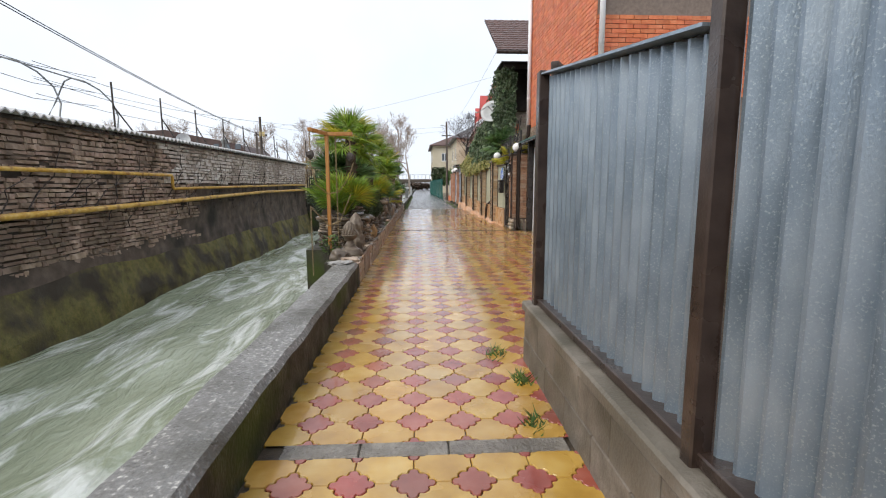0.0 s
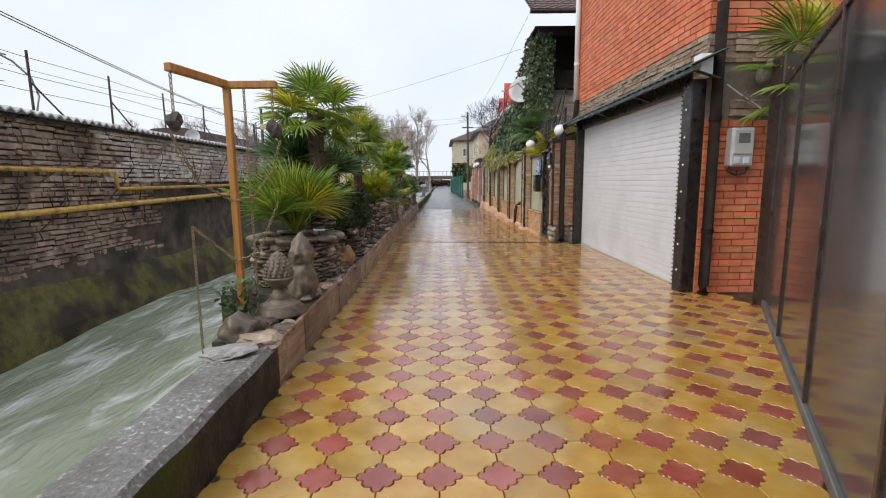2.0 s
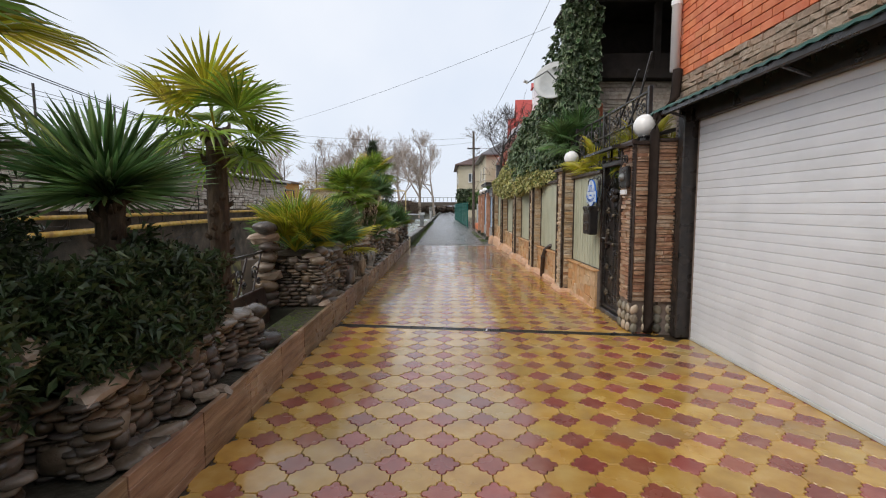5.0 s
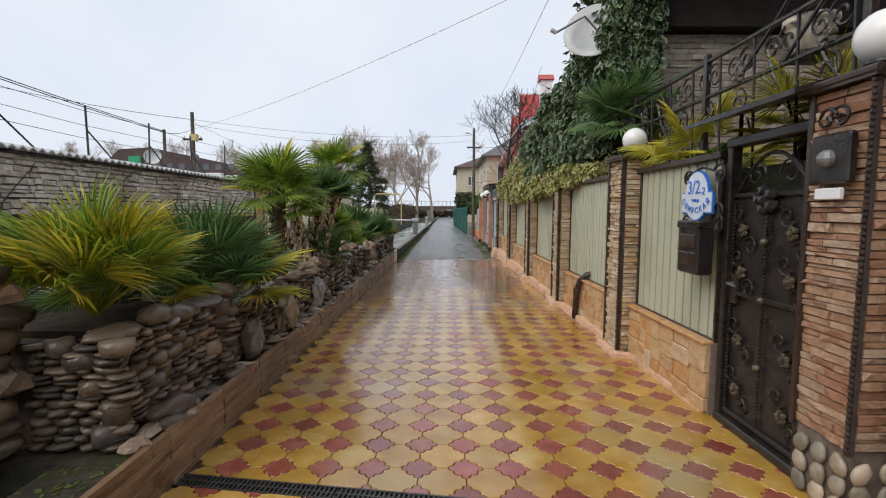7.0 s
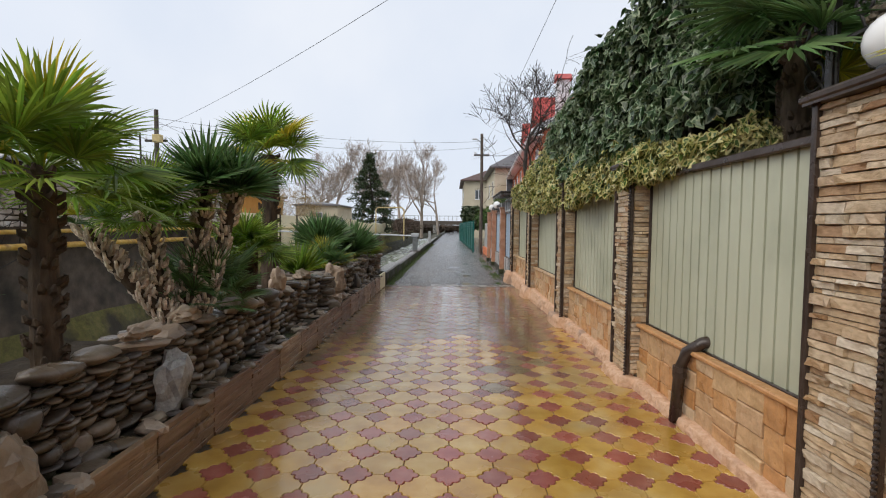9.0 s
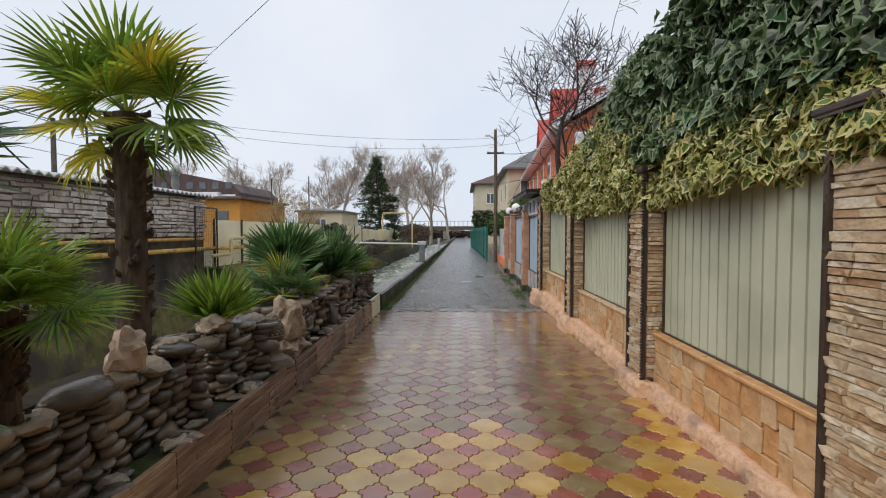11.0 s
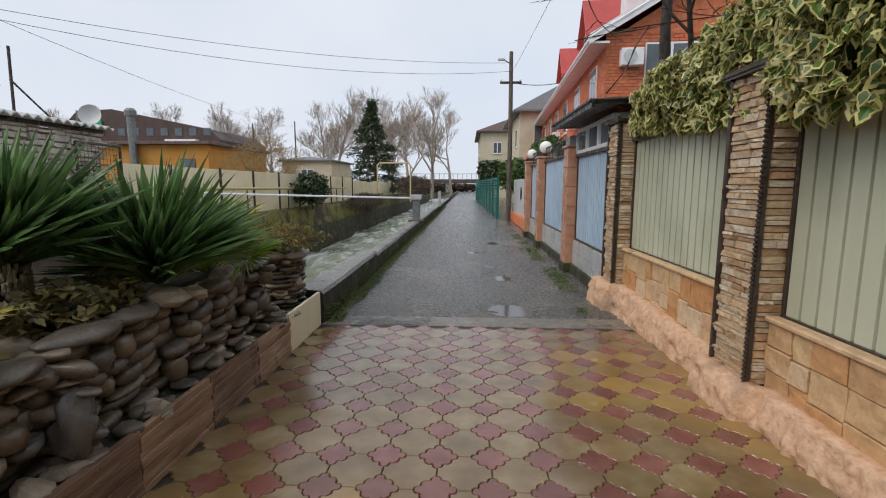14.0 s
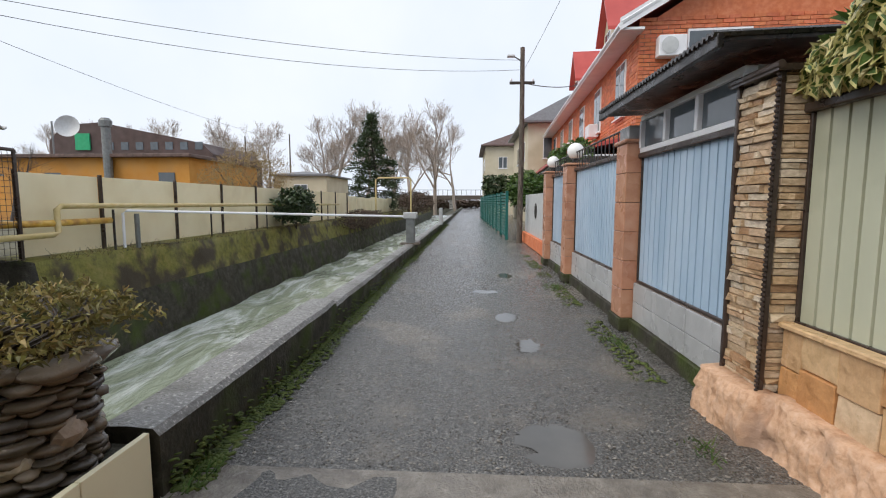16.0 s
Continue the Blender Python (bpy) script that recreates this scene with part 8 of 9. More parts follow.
    for yc in (y0 + 1.6, y0 + 12.5):
        ch = part("chimney", boxed(x0 + 0.9, x0 + 1.5, yc, yc + 0.6, h + 0.6, h + 2.9, 0.02), M_white, t)
        part("cap", prismed([(yc - 0.12, h + 2.9), (yc + 0.72, h + 2.9), (yc + 0.3, h + 3.25)], x0 + 0.8, x0 + 1.6, "x"), M_redroof, ch)
    t.matrix_basis = Matrix.Translation((x0, y0, 0)) @ pose(0, 0, 0, 0, 0, -3.4) @ Matrix.Translation((-x0, -y0, 0))
    bm = bmesh.new()
    prism(bm, [(3.3, 2.65), (3.3, 2.75), (5.2, 3.15), (5.2, 3.05)], 35.2, 50, "y")
    part("porch_roof", bm, M_redroof, t, "red edged porch roof")
    part("porch_soffit", boxed(3.4, 5.0, 35.3, 49.9, 2.60, 2.64), M_white, t)
    for y in (35.5, 39, 42.5, 46, 49.5):
        part("porch_post", boxed(3.5, 3.75, y, y + 0.25, 0, 2.6, 0.02), M_greytile, t)


brick_house()


def plain_house(name, label, x0, x1, y0, y1, h, wall, roof, ridge, windows, overhang=0.5):
    t = thing(name, label, "house")
    part("wall", boxed(x0, x1, y0, y1, -0.1, h), wall, t)
    bm = bmesh.new()
    xm, ym = (x0 + x1) / 2, (y0 + y1) / 2
    a = [(x0 - overhang, y0 - overhang, h), (x1 + overhang, y0 - overhang, h), (x1 + overhang, y1 + overhang, h), (x0 - overhang, y1 + overhang, h)]
    lo = [bm.verts.new((p[0], p[1], h - 0.12)) for p in a]
    up = [bm.verts.new(p) for p in a]
    r0, r1 = bm.verts.new((xm, y0 + (x1 - x0) * 0.3, h + ridge)), bm.verts.new((xm, y1 - (x1 - x0) * 0.3, h + ridge))
    for k in range(4):
        bm.faces.new((lo[k], lo[(k + 1) % 4], up[(k + 1) % 4], up[k]))
    bm.faces.new(lo[::-1])
    bm.faces.new((up[0], up[1], r0))
    bm.faces.new((up[1], up[2], r1, r0))
    bm.faces.new((up[2], up[3], r1))
    bm.faces.new((up[3], up[0], r0, r1))
    bmesh.ops.recalc_face_normals(bm, faces=bm.faces[:])
    part("roof", bm, roof, t)
    for face, c, z, w, hh in windows:
        if face == "x":
            window_unit(t, x0, c, z, w, hh)
        else:
            window_unit(t, 0, 0, 0, w, hh).matrix_basis = pose(c, y0, z, 0, 0, 90)
    return t


plain_house("grey_roof_house", "cream house with grey slate roof and balcony", 4.6, 11, 54, 64, 6.6, M_yellowwall, M_greyroof, 2.2, [("x", 56, 4.2, 1, 1.3), ("x", 60, 4.2, 1, 1.3), ("y", 6.2, 4.2, 1.2, 1.4)])
plain_house("yellow_house", "pale yellow house with brown hipped roof", 2.4, 10, 72, 84, 7.2, M_yellowwall, M_brownroof, 1.8, [("y", 4.2, 4.8, 0.9, 1.2), ("y", 6.6, 4.8, 0.9, 1.2), ("x", 75, 4.8, 1, 1.2), ("x", 79, 4.8, 1, 1.2)])
plain_house("cream_cottage", "small cream flat-roofed house beyond the fence", -13.5, -9.6, 56, 62, 3.3, M_yellowwall, M_greyroof, 0.3, [("y", -11.5, 1.6, 1.0, 1.0)], 0.25)


def ochre_building():
    t = thing("ochre_building", "long ochre single-storey building with flat roof", "building")
    part("wall", boxed(-31, -14.3, 47, 55, 0, 3.7), M_ochre, t)
    part("roof", boxed(-31.3, -14.0, 46.6, 55.3, 3.7, 3.88, 0.02), M_brownroof, t)
    for x in (-28, -22.5, -16):
        part("window", boxed(x, x + 0.9, 46.94, 47.02, 2.3, 2.9, 0.01), M_glass, t)
    part("flue", tubed([(-18.6, 46.7, 2.2), (-18.6, 46.7, 5.3)], 0.22, 12), M_steelgrey, t, "steel flue")
    part("flue_hood", lathe([(0.3, 0), (0.32, 0.3), (0.2, 0.45)], 12), M_steelgrey, t).matrix_basis = pose(-18.6, 46.7, 5.3)


ochre_building()


def maroon_building():
    t = thing("maroon_building", "maroon clad two-storey building with mansard roof", "building")
    bm = bmesh.new()
    prism(bm, [(-38, 0), (-22.5, 0), (-22.5, 5.6), (-23.5, 6.6), (-33, 8.5), (-36.5, 8.3), (-38, 6.9)], 64, 74, "y")
    part("wall", bm, M_maroon, t)
    for k in range(7):
        part("window", boxed(-32.5 + k * 1.4, -31.8 + k * 1.4, 63.95, 64.05, 6.0, 6.7, 0.01), M_glass, t)
    part("band", boxed(-32, -23, 63.9, 64.0, 4.9, 5.4, 0.01), M_white, t, "pale fascia band")
    part("sign_board", boxed(-35.4, -34.0, 63.85, 63.99, 6.0, 7.5, 0.01), M_greenbright, t, "bright green panel")
    part("roof_unit", boxed(-27.5, -24.5, 63.2, 63.9, 4.8, 5.6, 0.03), M_white, t)


maroon_building()
dh = thing("roof_dish", "white satellite dish on a mast above the ochre roof", "dish", at=(-24.2, 49.5, 3.7))
bm = bmesh.new()
bmesh.ops.create_uvsphere(bm, u_segments=20, v_segments=14, radius=1.1)
bmesh.ops.delete(bm, geom=[v for v in bm.verts if v.co.z > -0.85], context="VERTS")
part("reflector", bm, M_grey_box, dh, smooth=True).matrix_basis = pose(0, 0.6, 2.5, 80, 0, 20)
part("mast", tubed([(0, 0, 0), (0, 0, 2.4)], 0.05, 6), M_steelgrey, dh)
bs = thing("bare_sapling", "small bare tree before the ochre wall", "tree", at=(-20.5, 43, 0.3))
th, fi = branches(55, 4.6, 0.09, levels=4, spread=0.8, upright=0.3)
part("trunk", th, M_bark_dark, bs)
joined("twig_crown", fi, M_bark_dark, bs)


# ---- cream fence, rails and services on the far bank ----
def cream_fence():
    t = thing("cream_fence", "cream flat panel fence with brown posts", "fence")
    ys = [29.9, 31.7, 34.15, 36.4, 38.7, 41, 43.5, 46, 48.5, 51]
    for a, b in zip(ys, ys[1:]):
        part("panel", boxed(-6.84, -6.80, a + 0.03, b - 0.03, 0.4, 1.86, 0.004), M_cream, t)
    for y in ys:
        part("post", boxed(-6.80, -6.74, y - 0.03, y + 0.03, 0.35, 1.9, 0.005), M_brown_metal, t)


cream_fence()
t2 = thing("far_cream_fence", "far stretch of cream fence panels", "fence")
for k in range(9):
    part("panel", boxed(-7.05, -7.0, 52 + k * 2.4, 54.3 + k * 2.4, 0.3, 1.7 - 0.05 * (k % 3), 0.004), M_cream, t2)
mg = thing("mesh_gate", "rusty wire mesh gate at the end of the old wall", "gate")
for pts in ([(-6.6, 28.6, 0.35), (-6.6, 28.6, 2.2)], [(-6.6, 29.75, 0.35), (-6.6, 29.75, 2.2)], [(-6.6, 28.6, 2.2), (-6.6, 29.75, 2.2)]):
    part("frame", tubed(pts, 0.03, 6), M_brown_metal, mg)
bm = bmesh.new()
for k in range(12):
    tube(bm, [(-6.6, 28.6 + 0.095 * k, 0.4), (-6.6, 28.6 + 0.095 * k, 2.18)], 0.004, 4)
for k in range(18):
    tube(bm, [(-6.6, 28.6, 0.4 + 0.1 * k), (-6.6, 29.75, 0.4 + 0.1 * k)], 0.004, 4)
part("mesh", bm, M_brown_metal, mg)
wp = thing("water_pipe", "white pipe crossing the stream to a valve box", "pipe")
part("pipe", tubed([(-6.4, 31.8, 0.4), (-6.4, 31.8, 1.12), (-6.35, 31.85, 1.17), (-0.85, 34.6, 0.98)], 0.028, 8), M_white, wp)
part("sleeve", tubed([(-6.4, 32.2, 0.3), (-6.4, 32.2, 1.1)], 0.05, 8), M_steelgrey, wp)
vb = thing("valve_box", "grey valve box on a rusty post at the stream wall", "box", at=(-0.72, 34.6, 0.25))
part("post", boxed(-0.11, 0.11, -0.11, 0.11, 0, 0.68, 0.01), M_steelgrey, vb)
part("head", boxed(-0.17, 0.17, -0.17, 0.17, 0.68, 0.84, 0.015), M_greytile, vb)
part("foot_plate", boxed(-0.25, 0.25, -0.2, 0.2, 0.0, 0.05, 0.01), M_bark, vb)
mk = thing("marker_post", "short pale post on the stream wall", "post", at=(-0.55, 44.5, 0.27))
part("post", boxed(-0.08, 0.08, -0.08, 0.08, 0, 0.8, 0.01), M_greytile, mk)
gf = thing("green_fence", "teal green slatted metal fence along the lane", "fence", at=(2.15, 39.3, 0), rz=math.degrees(math.atan2(23.5, -0.45)))
for k in range(10):
    part("post", boxed(k * 2.35, k * 2.35 + 0.08, -0.05, 0.05, 0, 1.75, 0.005), M_greenmetal, gf)
    for r in range(14):
        part("slat", boxed(k * 2.35 + 0.08, k * 2.35 + 2.35, -0.02, 0.02, 0.12 + r * 0.115, 0.2 + r * 0.115), M_greenmetal, gf)
nf = thing("notice_panels", "grey sheet fence with a dark emblem by the pole", "fence")
part("panel", boxed(2.75, 2.8, 33.1, 38.8, 0.35, 1.6, 0.005), M_grey_box, nf)
part("plinth", boxed(2.65, 2.85, 33.1, 38.8, 0.0, 0.35, 0.01), M_brick, nf)
part("emblem", lathe([(0.22, 0), (0.22, 0.01), (0.12, 0.02)], 16), M_black_metal, nf).matrix_basis = pose(2.74, 36.2, 1.1, 0, -90, 0)


# ---- poles and cables ----
def utility_pole(x, y, h, label, lamp=False, insul=True, r=0.1):
    t = thing("utility_pole", label, "pole", "utility poles", at=(x, y, 0))
    part("shaft", tubed([(0, 0, -0.2), (0.02, 0, h * 0.5), (0, 0.03, h)], [r, r * 0.88, r * 0.72], 10), M_bark, t)
    if insul:
        part("crossarm", boxed(-0.4, 0.4, -0.04, 0.04, h - 1.15, h - 1.07, 0.006), M_bark_dark, t)
        for u in (-0.35, 0.0, 0.35):
            part("insulator", lathe([(0.03, 0), (0.04, 0.05), (0.02, 0.1)], 8), M_white, t).matrix_basis = pose(u, 0, h - 1.07)
    if lamp:
        lm = part("lamp_arm", tubed([(0, 0, h - 0.45), (-0.3, -0.1, h - 0.3)], 0.02, 6), M_steelgrey, t)
        part("lamp_head", boxed(-0.5, -0.25, -0.16, -0.04, h - 0.34, h - 0.26, 0.02), M_grey_box, lm)
    return t


utility_pole(2.48, 38.1, 6.3, "weathered concrete utility pole with street lamp", True)
utility_pole(-9.7, 30, 5.5, "leaning wooden utility pole with a yellow box", False)
bx = thing("pole_box", "small yellow box on the wooden pole", "box", at=(-9.6, 29.85, 4.3))
part("body", boxed(-0.1, 0.2, -0.1, 0.1, 0, 0.28, 0.02), M_pipe_cream, bx)
utility_pole(-8.8, 26.5, 4.2, "short wooden pole on the roof of the old wall", False, False, 0.07)
utility_pole(-17.5, 60, 6.6, "thin bare far wooden pole", False, False, 0.07)
utility_pole(-14.2, 61, 6.9, "thin far pole with a cap", False, False, 0.07)


def cable(pts_a, pts_b, sag, r=0.009):
    t = thing("overhead_cable", "thin black overhead cable", "cable", "overhead cables")
    a, b = Vector(pts_a), Vector(pts_b)
    part("wire", tubed([a.lerp(b, k / 16) + Vector((0, 0, -sag * 4 * (k / 16) * (1 - k / 16))) for k in range(17)], r, 4), M_cable, t)


cable((2.48, 38.1, 5.9), (-9.7, 30, 5.2), 0.35, 0.006)
cable((2.48, 38.1, 5.6), (-9.7, 30, 5.0), 0.5, 0.006)
cable((2.48, 38.1, 5.5), (3.0, 15.7, 6.0), 0.3, 0.005)
cable((-9.7, 30, 4.8), (3.0, 18, 5.35), 0.25, 0.005)
cable((-9.7, 30, 5.2), (-20, 26, 7.0), 0.3, 0.01)
cable((-8.8, 26.5, 4.1), (-7.0, 4.5, 4.9), 0.25, 0.011)
cable((-9.7, 30, 5.1), (-14.2, 61, 6.4), 0.4, 0.006)
cable((-9.7, 30, 4.8), (-8.8, 26.5, 4.1), 0.1, 0.01)
cable((2.48, 38.1, 5.2), (5.8, 42, 6.2), 0.2, 0.014)
cable((-7.2, 2.5, 5.4), (-8.8, 26.5, 4.15), 0.35, 0.011)


# ---- end of the lane ----
bg = thing("footbridge", "far concrete footbridge at the end of the lane", "bridge")
part("deck", boxed(-14, 8, 112, 114, 1.7, 2.5, 0.03), M_bark, bg)
for x in (-9, -3.2, 3.0):
    part("pier", boxed(x, x + 0.7, 112.3, 113.7, -0.1, 1.9, 0.03), M_concrete, bg)
for k in range(24):
    part("railing_post", boxed(-13.5 + k * 0.9, -13.42 + k * 0.9, 112.1, 112.2, 2.5, 3.5), M_steelgrey, bg)
part("handrail", boxed(-14, 8, 112.1, 112.2, 3.5, 3.58), M_steelgrey, bg)
ar = thing("pipe_arch", "yellow gas pipe arch over the stream", "pipe", at=(0, 58, 0))
part("arch", tubed([(-6.4, 0, 0.3), (-6.4, 0, 3.0), (-6.2, 0, 3.15), (-3.9, 0, 3.15), (-3.7, 0, 3.0), (-3.7, 0, 0.0)], 0.06, 8), M_pipe_cream, ar)

leaf_ball("far_scrub", "brown winter scrub beyond the footbridge", "shrub", (-6.0, 119, -0.3), (18, 3.0, 1.1), 6000, 0.5, M_shrub_bare, 41, 12)

# puddles and patches on the asphalt
for x, y, a, b, seed in PUDDLES:
    bm = bmesh.new()
    n = 48
    bm.faces.new([bm.verts.new((x + a * (1 + 0.9 * noise.noise((math.cos(6.283 * q / n) * 2.2, math.sin(6.283 * q / n) * 2.2, seed))) * math.cos(6.283 * q / n), y + b * (1 + 0.9 * noise.noise((math.cos(6.283 * q / n) * 2.2, 5 + math.sin(6.283 * q / n) * 2.2, seed))) * math.sin(6.283 * q / n), -0.0145)) for q in range(n)])
    pd = new("puddle", link_mesh("puddle", bm, M_puddle))
    tagged(pd, "shallow puddle of rain water on the asphalt", "puddle", "puddles")


# ---- small pieces, laid last: split stone, pavers ----
def strip_mesh(seed):
    rng = random.Random(seed)
    bm = bmesh.new()
    box(bm, -1, 0, -0.5, 0.5, -0.5, 0.5)
    bmesh.ops.subdivide_edges(bm, edges=[e for e in bm.edges if abs(e.verts[0].co.y - e.verts[1].co.y) > 0.5], cuts=2)
    for v in bm.verts:
        if v.co.x < -0.5:
            v.co.x += rng.uniform(-0.25, 0.3)
            v.co.z *= rng.uniform(0.8, 0.98)
            v.co.y *= 0.985
    return bm


strip_shapes = [strip_mesh(k) for k in range(5)]
strip_plain = [shape_of(b.copy()) for b in strip_shapes]
strip_meshes = {}
counts, rest = {}, {}
for parent, mm, along, nrm, depth_at, u, z, w, h, d, r in PIECES_LATER:
    if along == "y":
        m = Matrix.Translation((depth_at, u, z)) @ Matrix.Diagonal((d, w, h, 1))
    else:
        m = Matrix.Translation((u, depth_at, z)) @ pose(0, 0, 0, 0, 0, 90) @ Matrix.Diagonal((d, w, h, 1))
    k = int(r * 5)
    one, many = mm or (M_slate, M_slate_far)
    counts[parent] = counts.get(parent, 0) + 1
    if counts[parent] <= 260:
        if (one, k) not in strip_meshes:
            strip_meshes[one, k] = link_mesh("split_stone", strip_shapes[k].copy(), one)
        piece("split_stone", strip_meshes[one, k], parent, m)
    else:
        rest.setdefault((parent, many), []).append(moved(strip_plain[k], m))
for (parent, many), chunks in rest.items():
    joined("split_stones", chunks, many, parent)

# pavers: red clovers on a square lattice, yellow pavers between
P = 0.27
quarter = [(0.375, 0.0), (0.365, 0.05), (0.325, 0.085), (0.275, 0.09), (0.25, 0.11), (0.256, 0.15), (0.25, 0.19), (0.222, 0.222), (0.19, 0.25), (0.15, 0.256), (0.11, 0.25), (0.09, 0.275), (0.085, 0.325), (0.05, 0.365)]
clover = []
for q in range(4):
    c, s = math.cos(q * math.pi / 2), math.sin(q * math.pi / 2)
    clover += [(x * c - y * s, x * s + y * c) for x, y in quarter]
between = []
for q in range(4):
    c, s = math.cos(q * math.pi / 2), math.sin(q * math.pi / 2)
    arc = [(x - 0.5, y - 0.5) for x, y in quarter] + [(-0.5, -0.125)]
    between += [(x * c - y * s, x * s + y * c) for x, y in arc[::-1]]


def paver(outline, grow):
    """A paver with a worn upper arris."""
    n = len(outline)
    def ring(inset, z):
        pts = []
        for k in range(n):
            a, p, b = Vector(outline[k - 1]), Vector(outline[k]), Vector(outline[(k + 1) % n])
            t = (b - a).normalized()
            nn = Vector((t.y, -t.x))
            pts.append((p.x * P - nn.x * inset, p.y * P - nn.y * inset, z))
        return pts
    sgn = grow
    vs = ring(0.0019 * sgn, -0.03) + ring(0.0019 * sgn, -0.005) + ring(0.0055 * sgn, 0.0)
    fs = []
    for r in (0, 1):
        for k in range(n):
            fs.append((r * n + k, r * n + (k + 1) % n, (r + 1) * n + (k + 1) % n, (r + 1) * n + k))
    fs.append(tuple(range(2 * n, 3 * n)))
    return ([Vector(v) for v in vs], fs)


def poly_area(o):
    return sum(o[k - 1][0] * o[k][1] - o[k][0] * o[k - 1][1] for k in range(len(o)))


if poly_area(between) < 0:
    between.reverse()
red_shape, yellow_shape = paver(clover, 1), paver(between, 1)


def shape_mesh(name, shape, material):
    me = bpy.data.meshes.new(name)
    me.from_pydata([tuple(v) for v in shape[0]], [], shape[1])
    me.materials.append(material)
    me.update()
    return me


red_mesh, yellow_mesh = shape_mesh("red_paver", red_shape, M_red), shape_mesh("yellow_paver", yellow_shape, M_yellow)
bm = bmesh.new()
box(bm, KERB - 0.2, 3.3, -3.4, TILE_END, -0.06, -0.02)
paving = structure("pavement", bm, M_grout, "wet yellow and red interlocking clover pavers")


def right_edge(y):
    if y < 2.85:
        return FX + 0.02
    if y < 7.5:
        return 1.2 + (y - 3.0) * 0.585
    if y < 12.2:
        return 3.5
    return 3.0 if y < 13.6 else 2.8


rng = random.Random(11)
red_rest, yellow_rest = [], []
n_red = n_yellow = 0


def cut_paver(shape, point, normal):
    """The part of a paver on the side of a line that normal points to."""
    b = bmesh.new()
    vs = [b.verts.new(v) for v in shape[0]]
    for f in shape[1]:
        b.faces.new([vs[i] for i in f])
    bmesh.ops.bisect_plane(b, geom=b.verts[:] + b.edges[:] + b.faces[:], plane_co=point, plane_no=normal, clear_inner=True)
    return shape_of(b)


# cross strips: a point on each, its direction's normal and half width
STRIPS = ((Vector((0, 1.70, 0)), Vector((0, 1, 0)), 0.062), (Vector((-0.6, 12.832, 0)), Vector((0.1267, 0.9919, 0)), 0.056))
for j in range(-42, 63):
    for i in range(-6, 13):
        for kind, past in ((0, 0), (1, 0), (0, 1), (1, 1)):
            x, y = 0.69 + (i + 0.5 * kind) * P, 7.915 + (j + 0.5 * kind) * P
            if past:
                x, y = x + 0.03, y - 0.08
            beyond = (Vector((x, y, 0)) - STRIPS[1][0]).dot(STRIPS[1][1])
            if (past and beyond < -0.16) or (not past and beyond > 0.16):
                continue
            if x < KERB - 0.03 or x > right_edge(y) + 0.05 or y < -3.3 or y > TILE_END - 0.1:
                continue
            m = pose(x, y, rng.uniform(-0.0015, 0.0015), rng.uniform(-0.45, 0.45), rng.uniform(-0.45, 0.45), rng.choice((0, 90, 180, 270)) + rng.uniform(-0.5, 0.5))
            near = 0.9 < y < 8.9 and x < 2.3
            shape, loose = (red_shape, red_rest) if kind == 0 else (yellow_shape, yellow_rest)
            crossed = False
            for q, (p, nn, half) in enumerate(STRIPS):
                off = (Vector((x, y, 0)) - p).dot(nn)
                if abs(off) < 0.24:
                    crossed = True
                    sides = (1 if past else -1,) if q == 1 else (-1, 1)
                    for side in sides:
                        c = cut_paver(moved(shape, m), p + nn * side * half, nn * side)
                        if c[1]:
                            loose.append(c)
            if crossed:
                continue
            if kind == 0 and near and n_red < 300:
                piece("red_paver", red_mesh, paving, m)
                n_red += 1
            elif kind == 1 and near and n_yellow < 300:
                piece("yellow_paver", yellow_mesh, paving, m)
                n_yellow += 1
            else:
                loose.append(moved(shape, m))
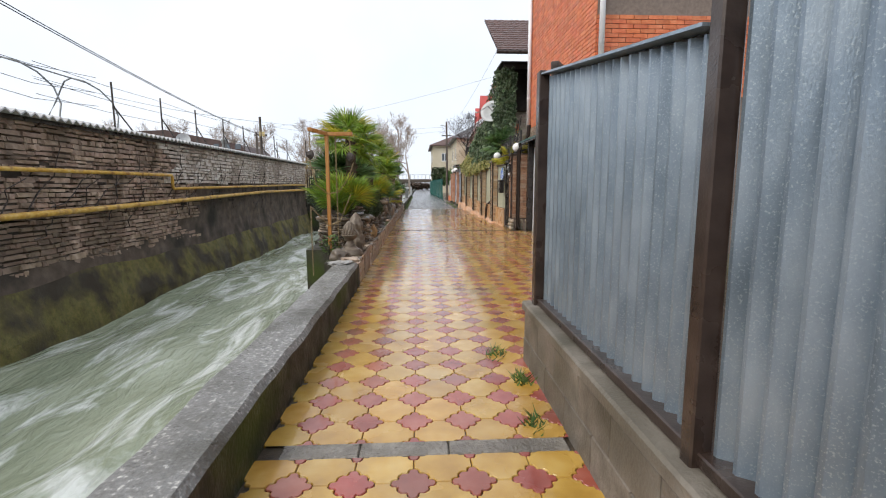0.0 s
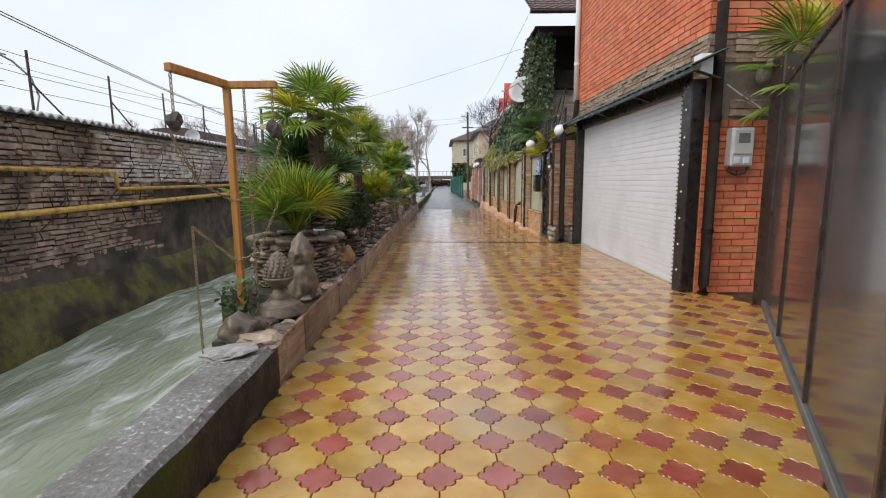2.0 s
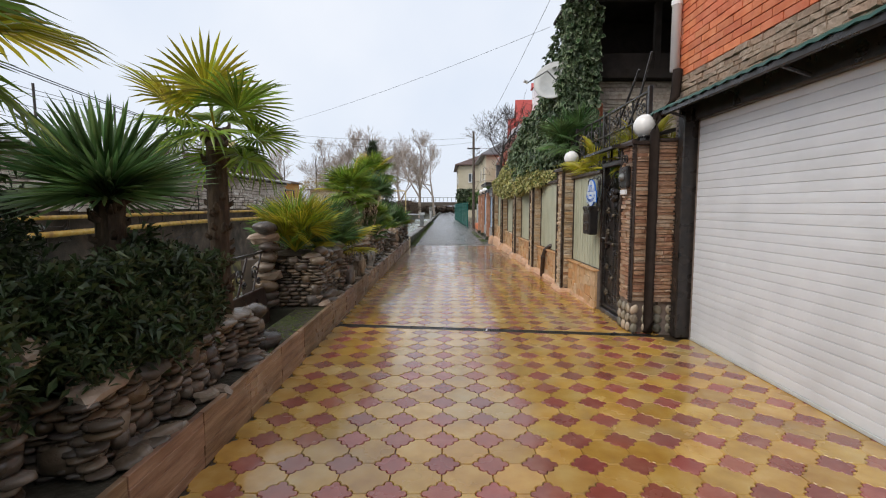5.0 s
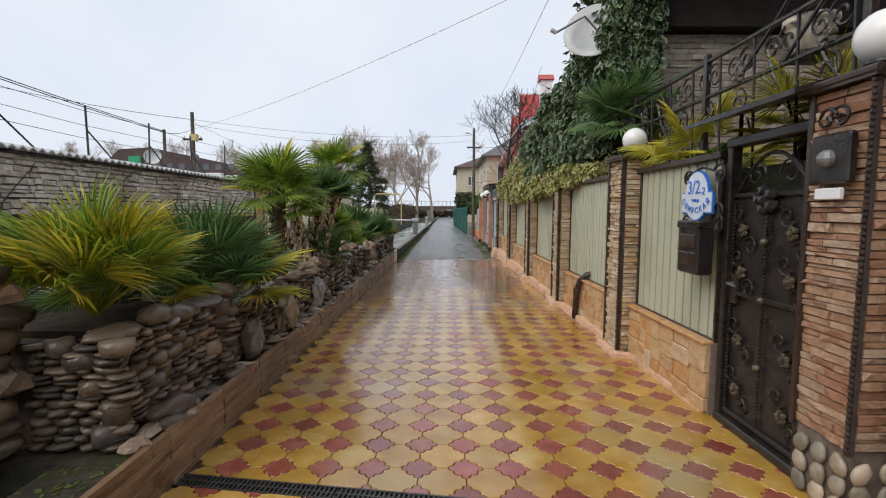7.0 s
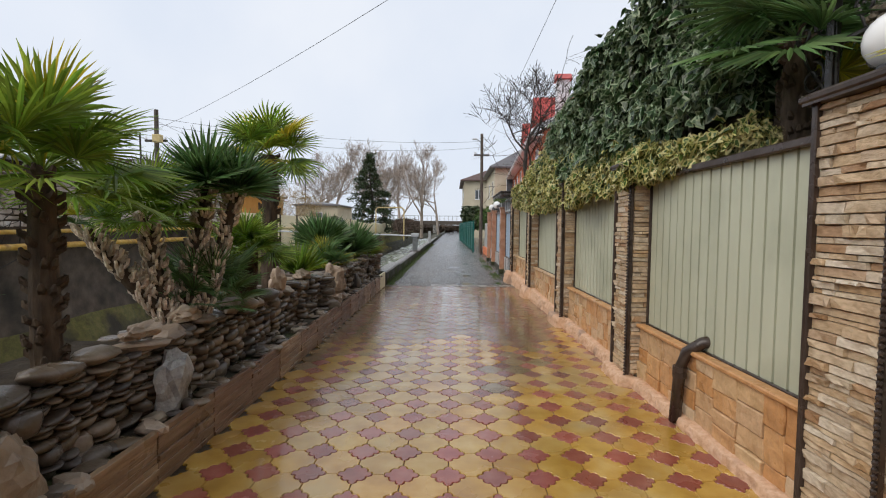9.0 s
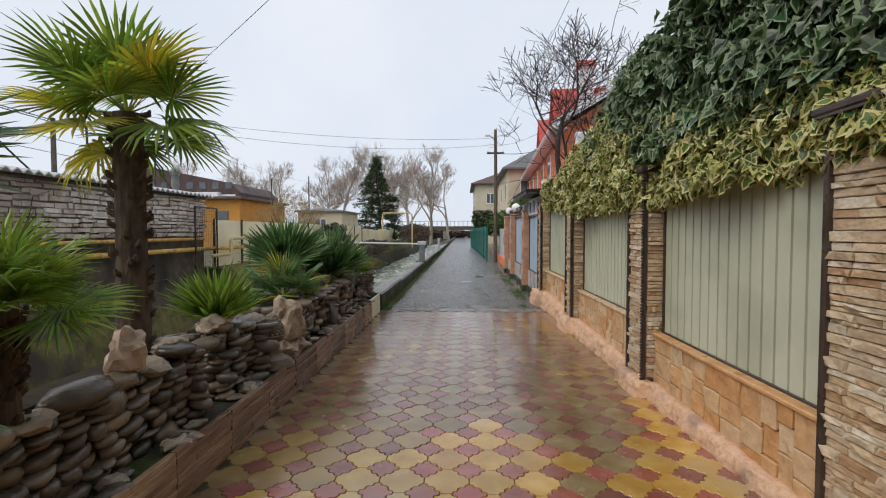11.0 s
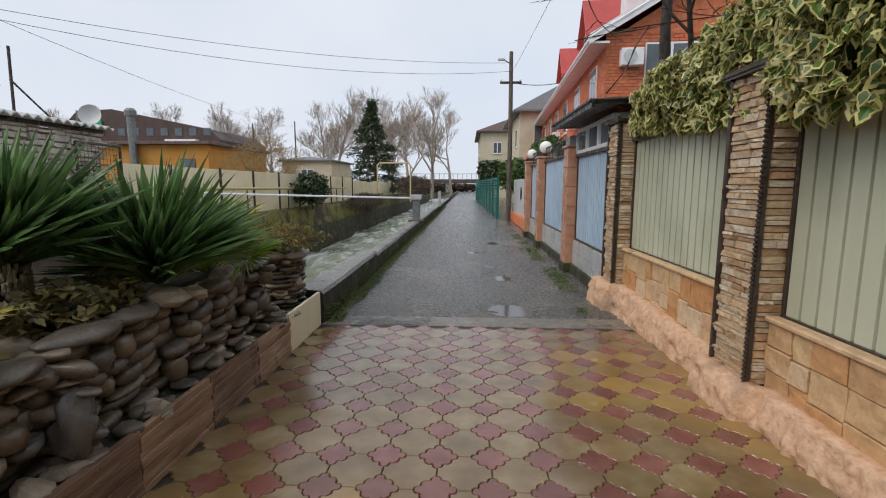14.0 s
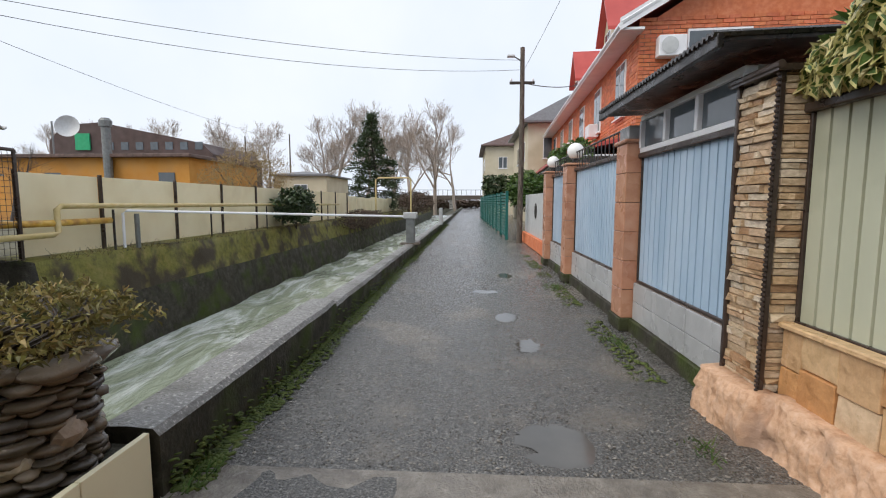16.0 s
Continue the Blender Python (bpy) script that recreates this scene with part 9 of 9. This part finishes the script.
for name, chunks, clean, dirt_sheen in (("red_pavers", red_rest, M_red_far, M_red_dirt_sheen), ("yellow_pavers", yellow_rest, M_yellow_far, M_yellow_dirt_sheen)):
    # far pavers, in patches, take the tone of dirt plus painted sky sheen
    def worn(c):
        p = c[0][0]
        return p.y + 2.2 * noise.noise((p.x * 0.9, p.y * 0.5, 4.0)) - 0.5 * max(0, p.x - 1.2) - 0.5 * max(0, 0.4 - p.x) > 18.6 or p.y > 20.3
    joined(name, [c for c in chunks if not worn(c)], clean, paving)
    joined(name, [c for c in chunks if worn(c)], dirt_sheen, paving)

# facing bricks
bm = bmesh.new()
box(bm, -1, 0, -0.5, 0.5, -0.5, 0.5)
brick_plain = shape_of(bm.copy())
brick_mesh = link_mesh("brick", bm, M_brick)
brick_rest, n = [], 0
for along, at, u, z, w, h, d in BRICKS:
    if along == "y":
        m = Matrix.Translation((at, u, z)) @ Matrix.Diagonal((d, w, h, 1))
    else:
        m = Matrix.Translation((u, at, z)) @ pose(0, 0, 0, 0, 0, 90) @ Matrix.Diagonal((d, w, h, 1))
    if n < 300 and ((along == "x" and u < 4.1 and z < 2) or (along == "y" and z < 3.6 and u < 11)):
        piece("brick", brick_mesh, garage_house, m)
        n += 1
    else:
        brick_rest.append(moved(brick_plain, m))
joined("bricks", brick_rest, M_brick_far, garage_house)

# rubble stones of the old canal wall
wall_mesh = [link_mesh("wall_stone", strip_mesh(k + 60), M_wallstone) for k in range(5)]
wall_mesh_pale = [link_mesh("wall_stone", strip_mesh(k + 60), M_whitewash) for k in range(5)]
wall_rest, wall_rest_pale, n = [], [], 0
for y, z, w, h, d, k in WALL_STONES:
    pale = z > 1.32 and y > 13.5 + 2.0 * noise.noise((y * 0.4, z * 2.0, 6.0))
    m = Matrix.Translation((-7.0 if z < 1.5 or pale else -7.03, y, z)) @ Matrix.Rotation(math.pi, 4, "Z") @ Matrix.Diagonal((d, w, h, 1))
    if n < 300 and 10 < y < 18 and z > 0.9:
        piece("wall_stone", (wall_mesh_pale if pale else wall_mesh)[k], far_wall, m)
        n += 1
    else:
        (wall_rest_pale if pale else wall_rest).append(moved(strip_plain[k], m))
joined("wall_stones", wall_rest, M_wallstone_far, far_wall)
joined("wall_stones", wall_rest_pale, M_whitewash_far, far_wall)
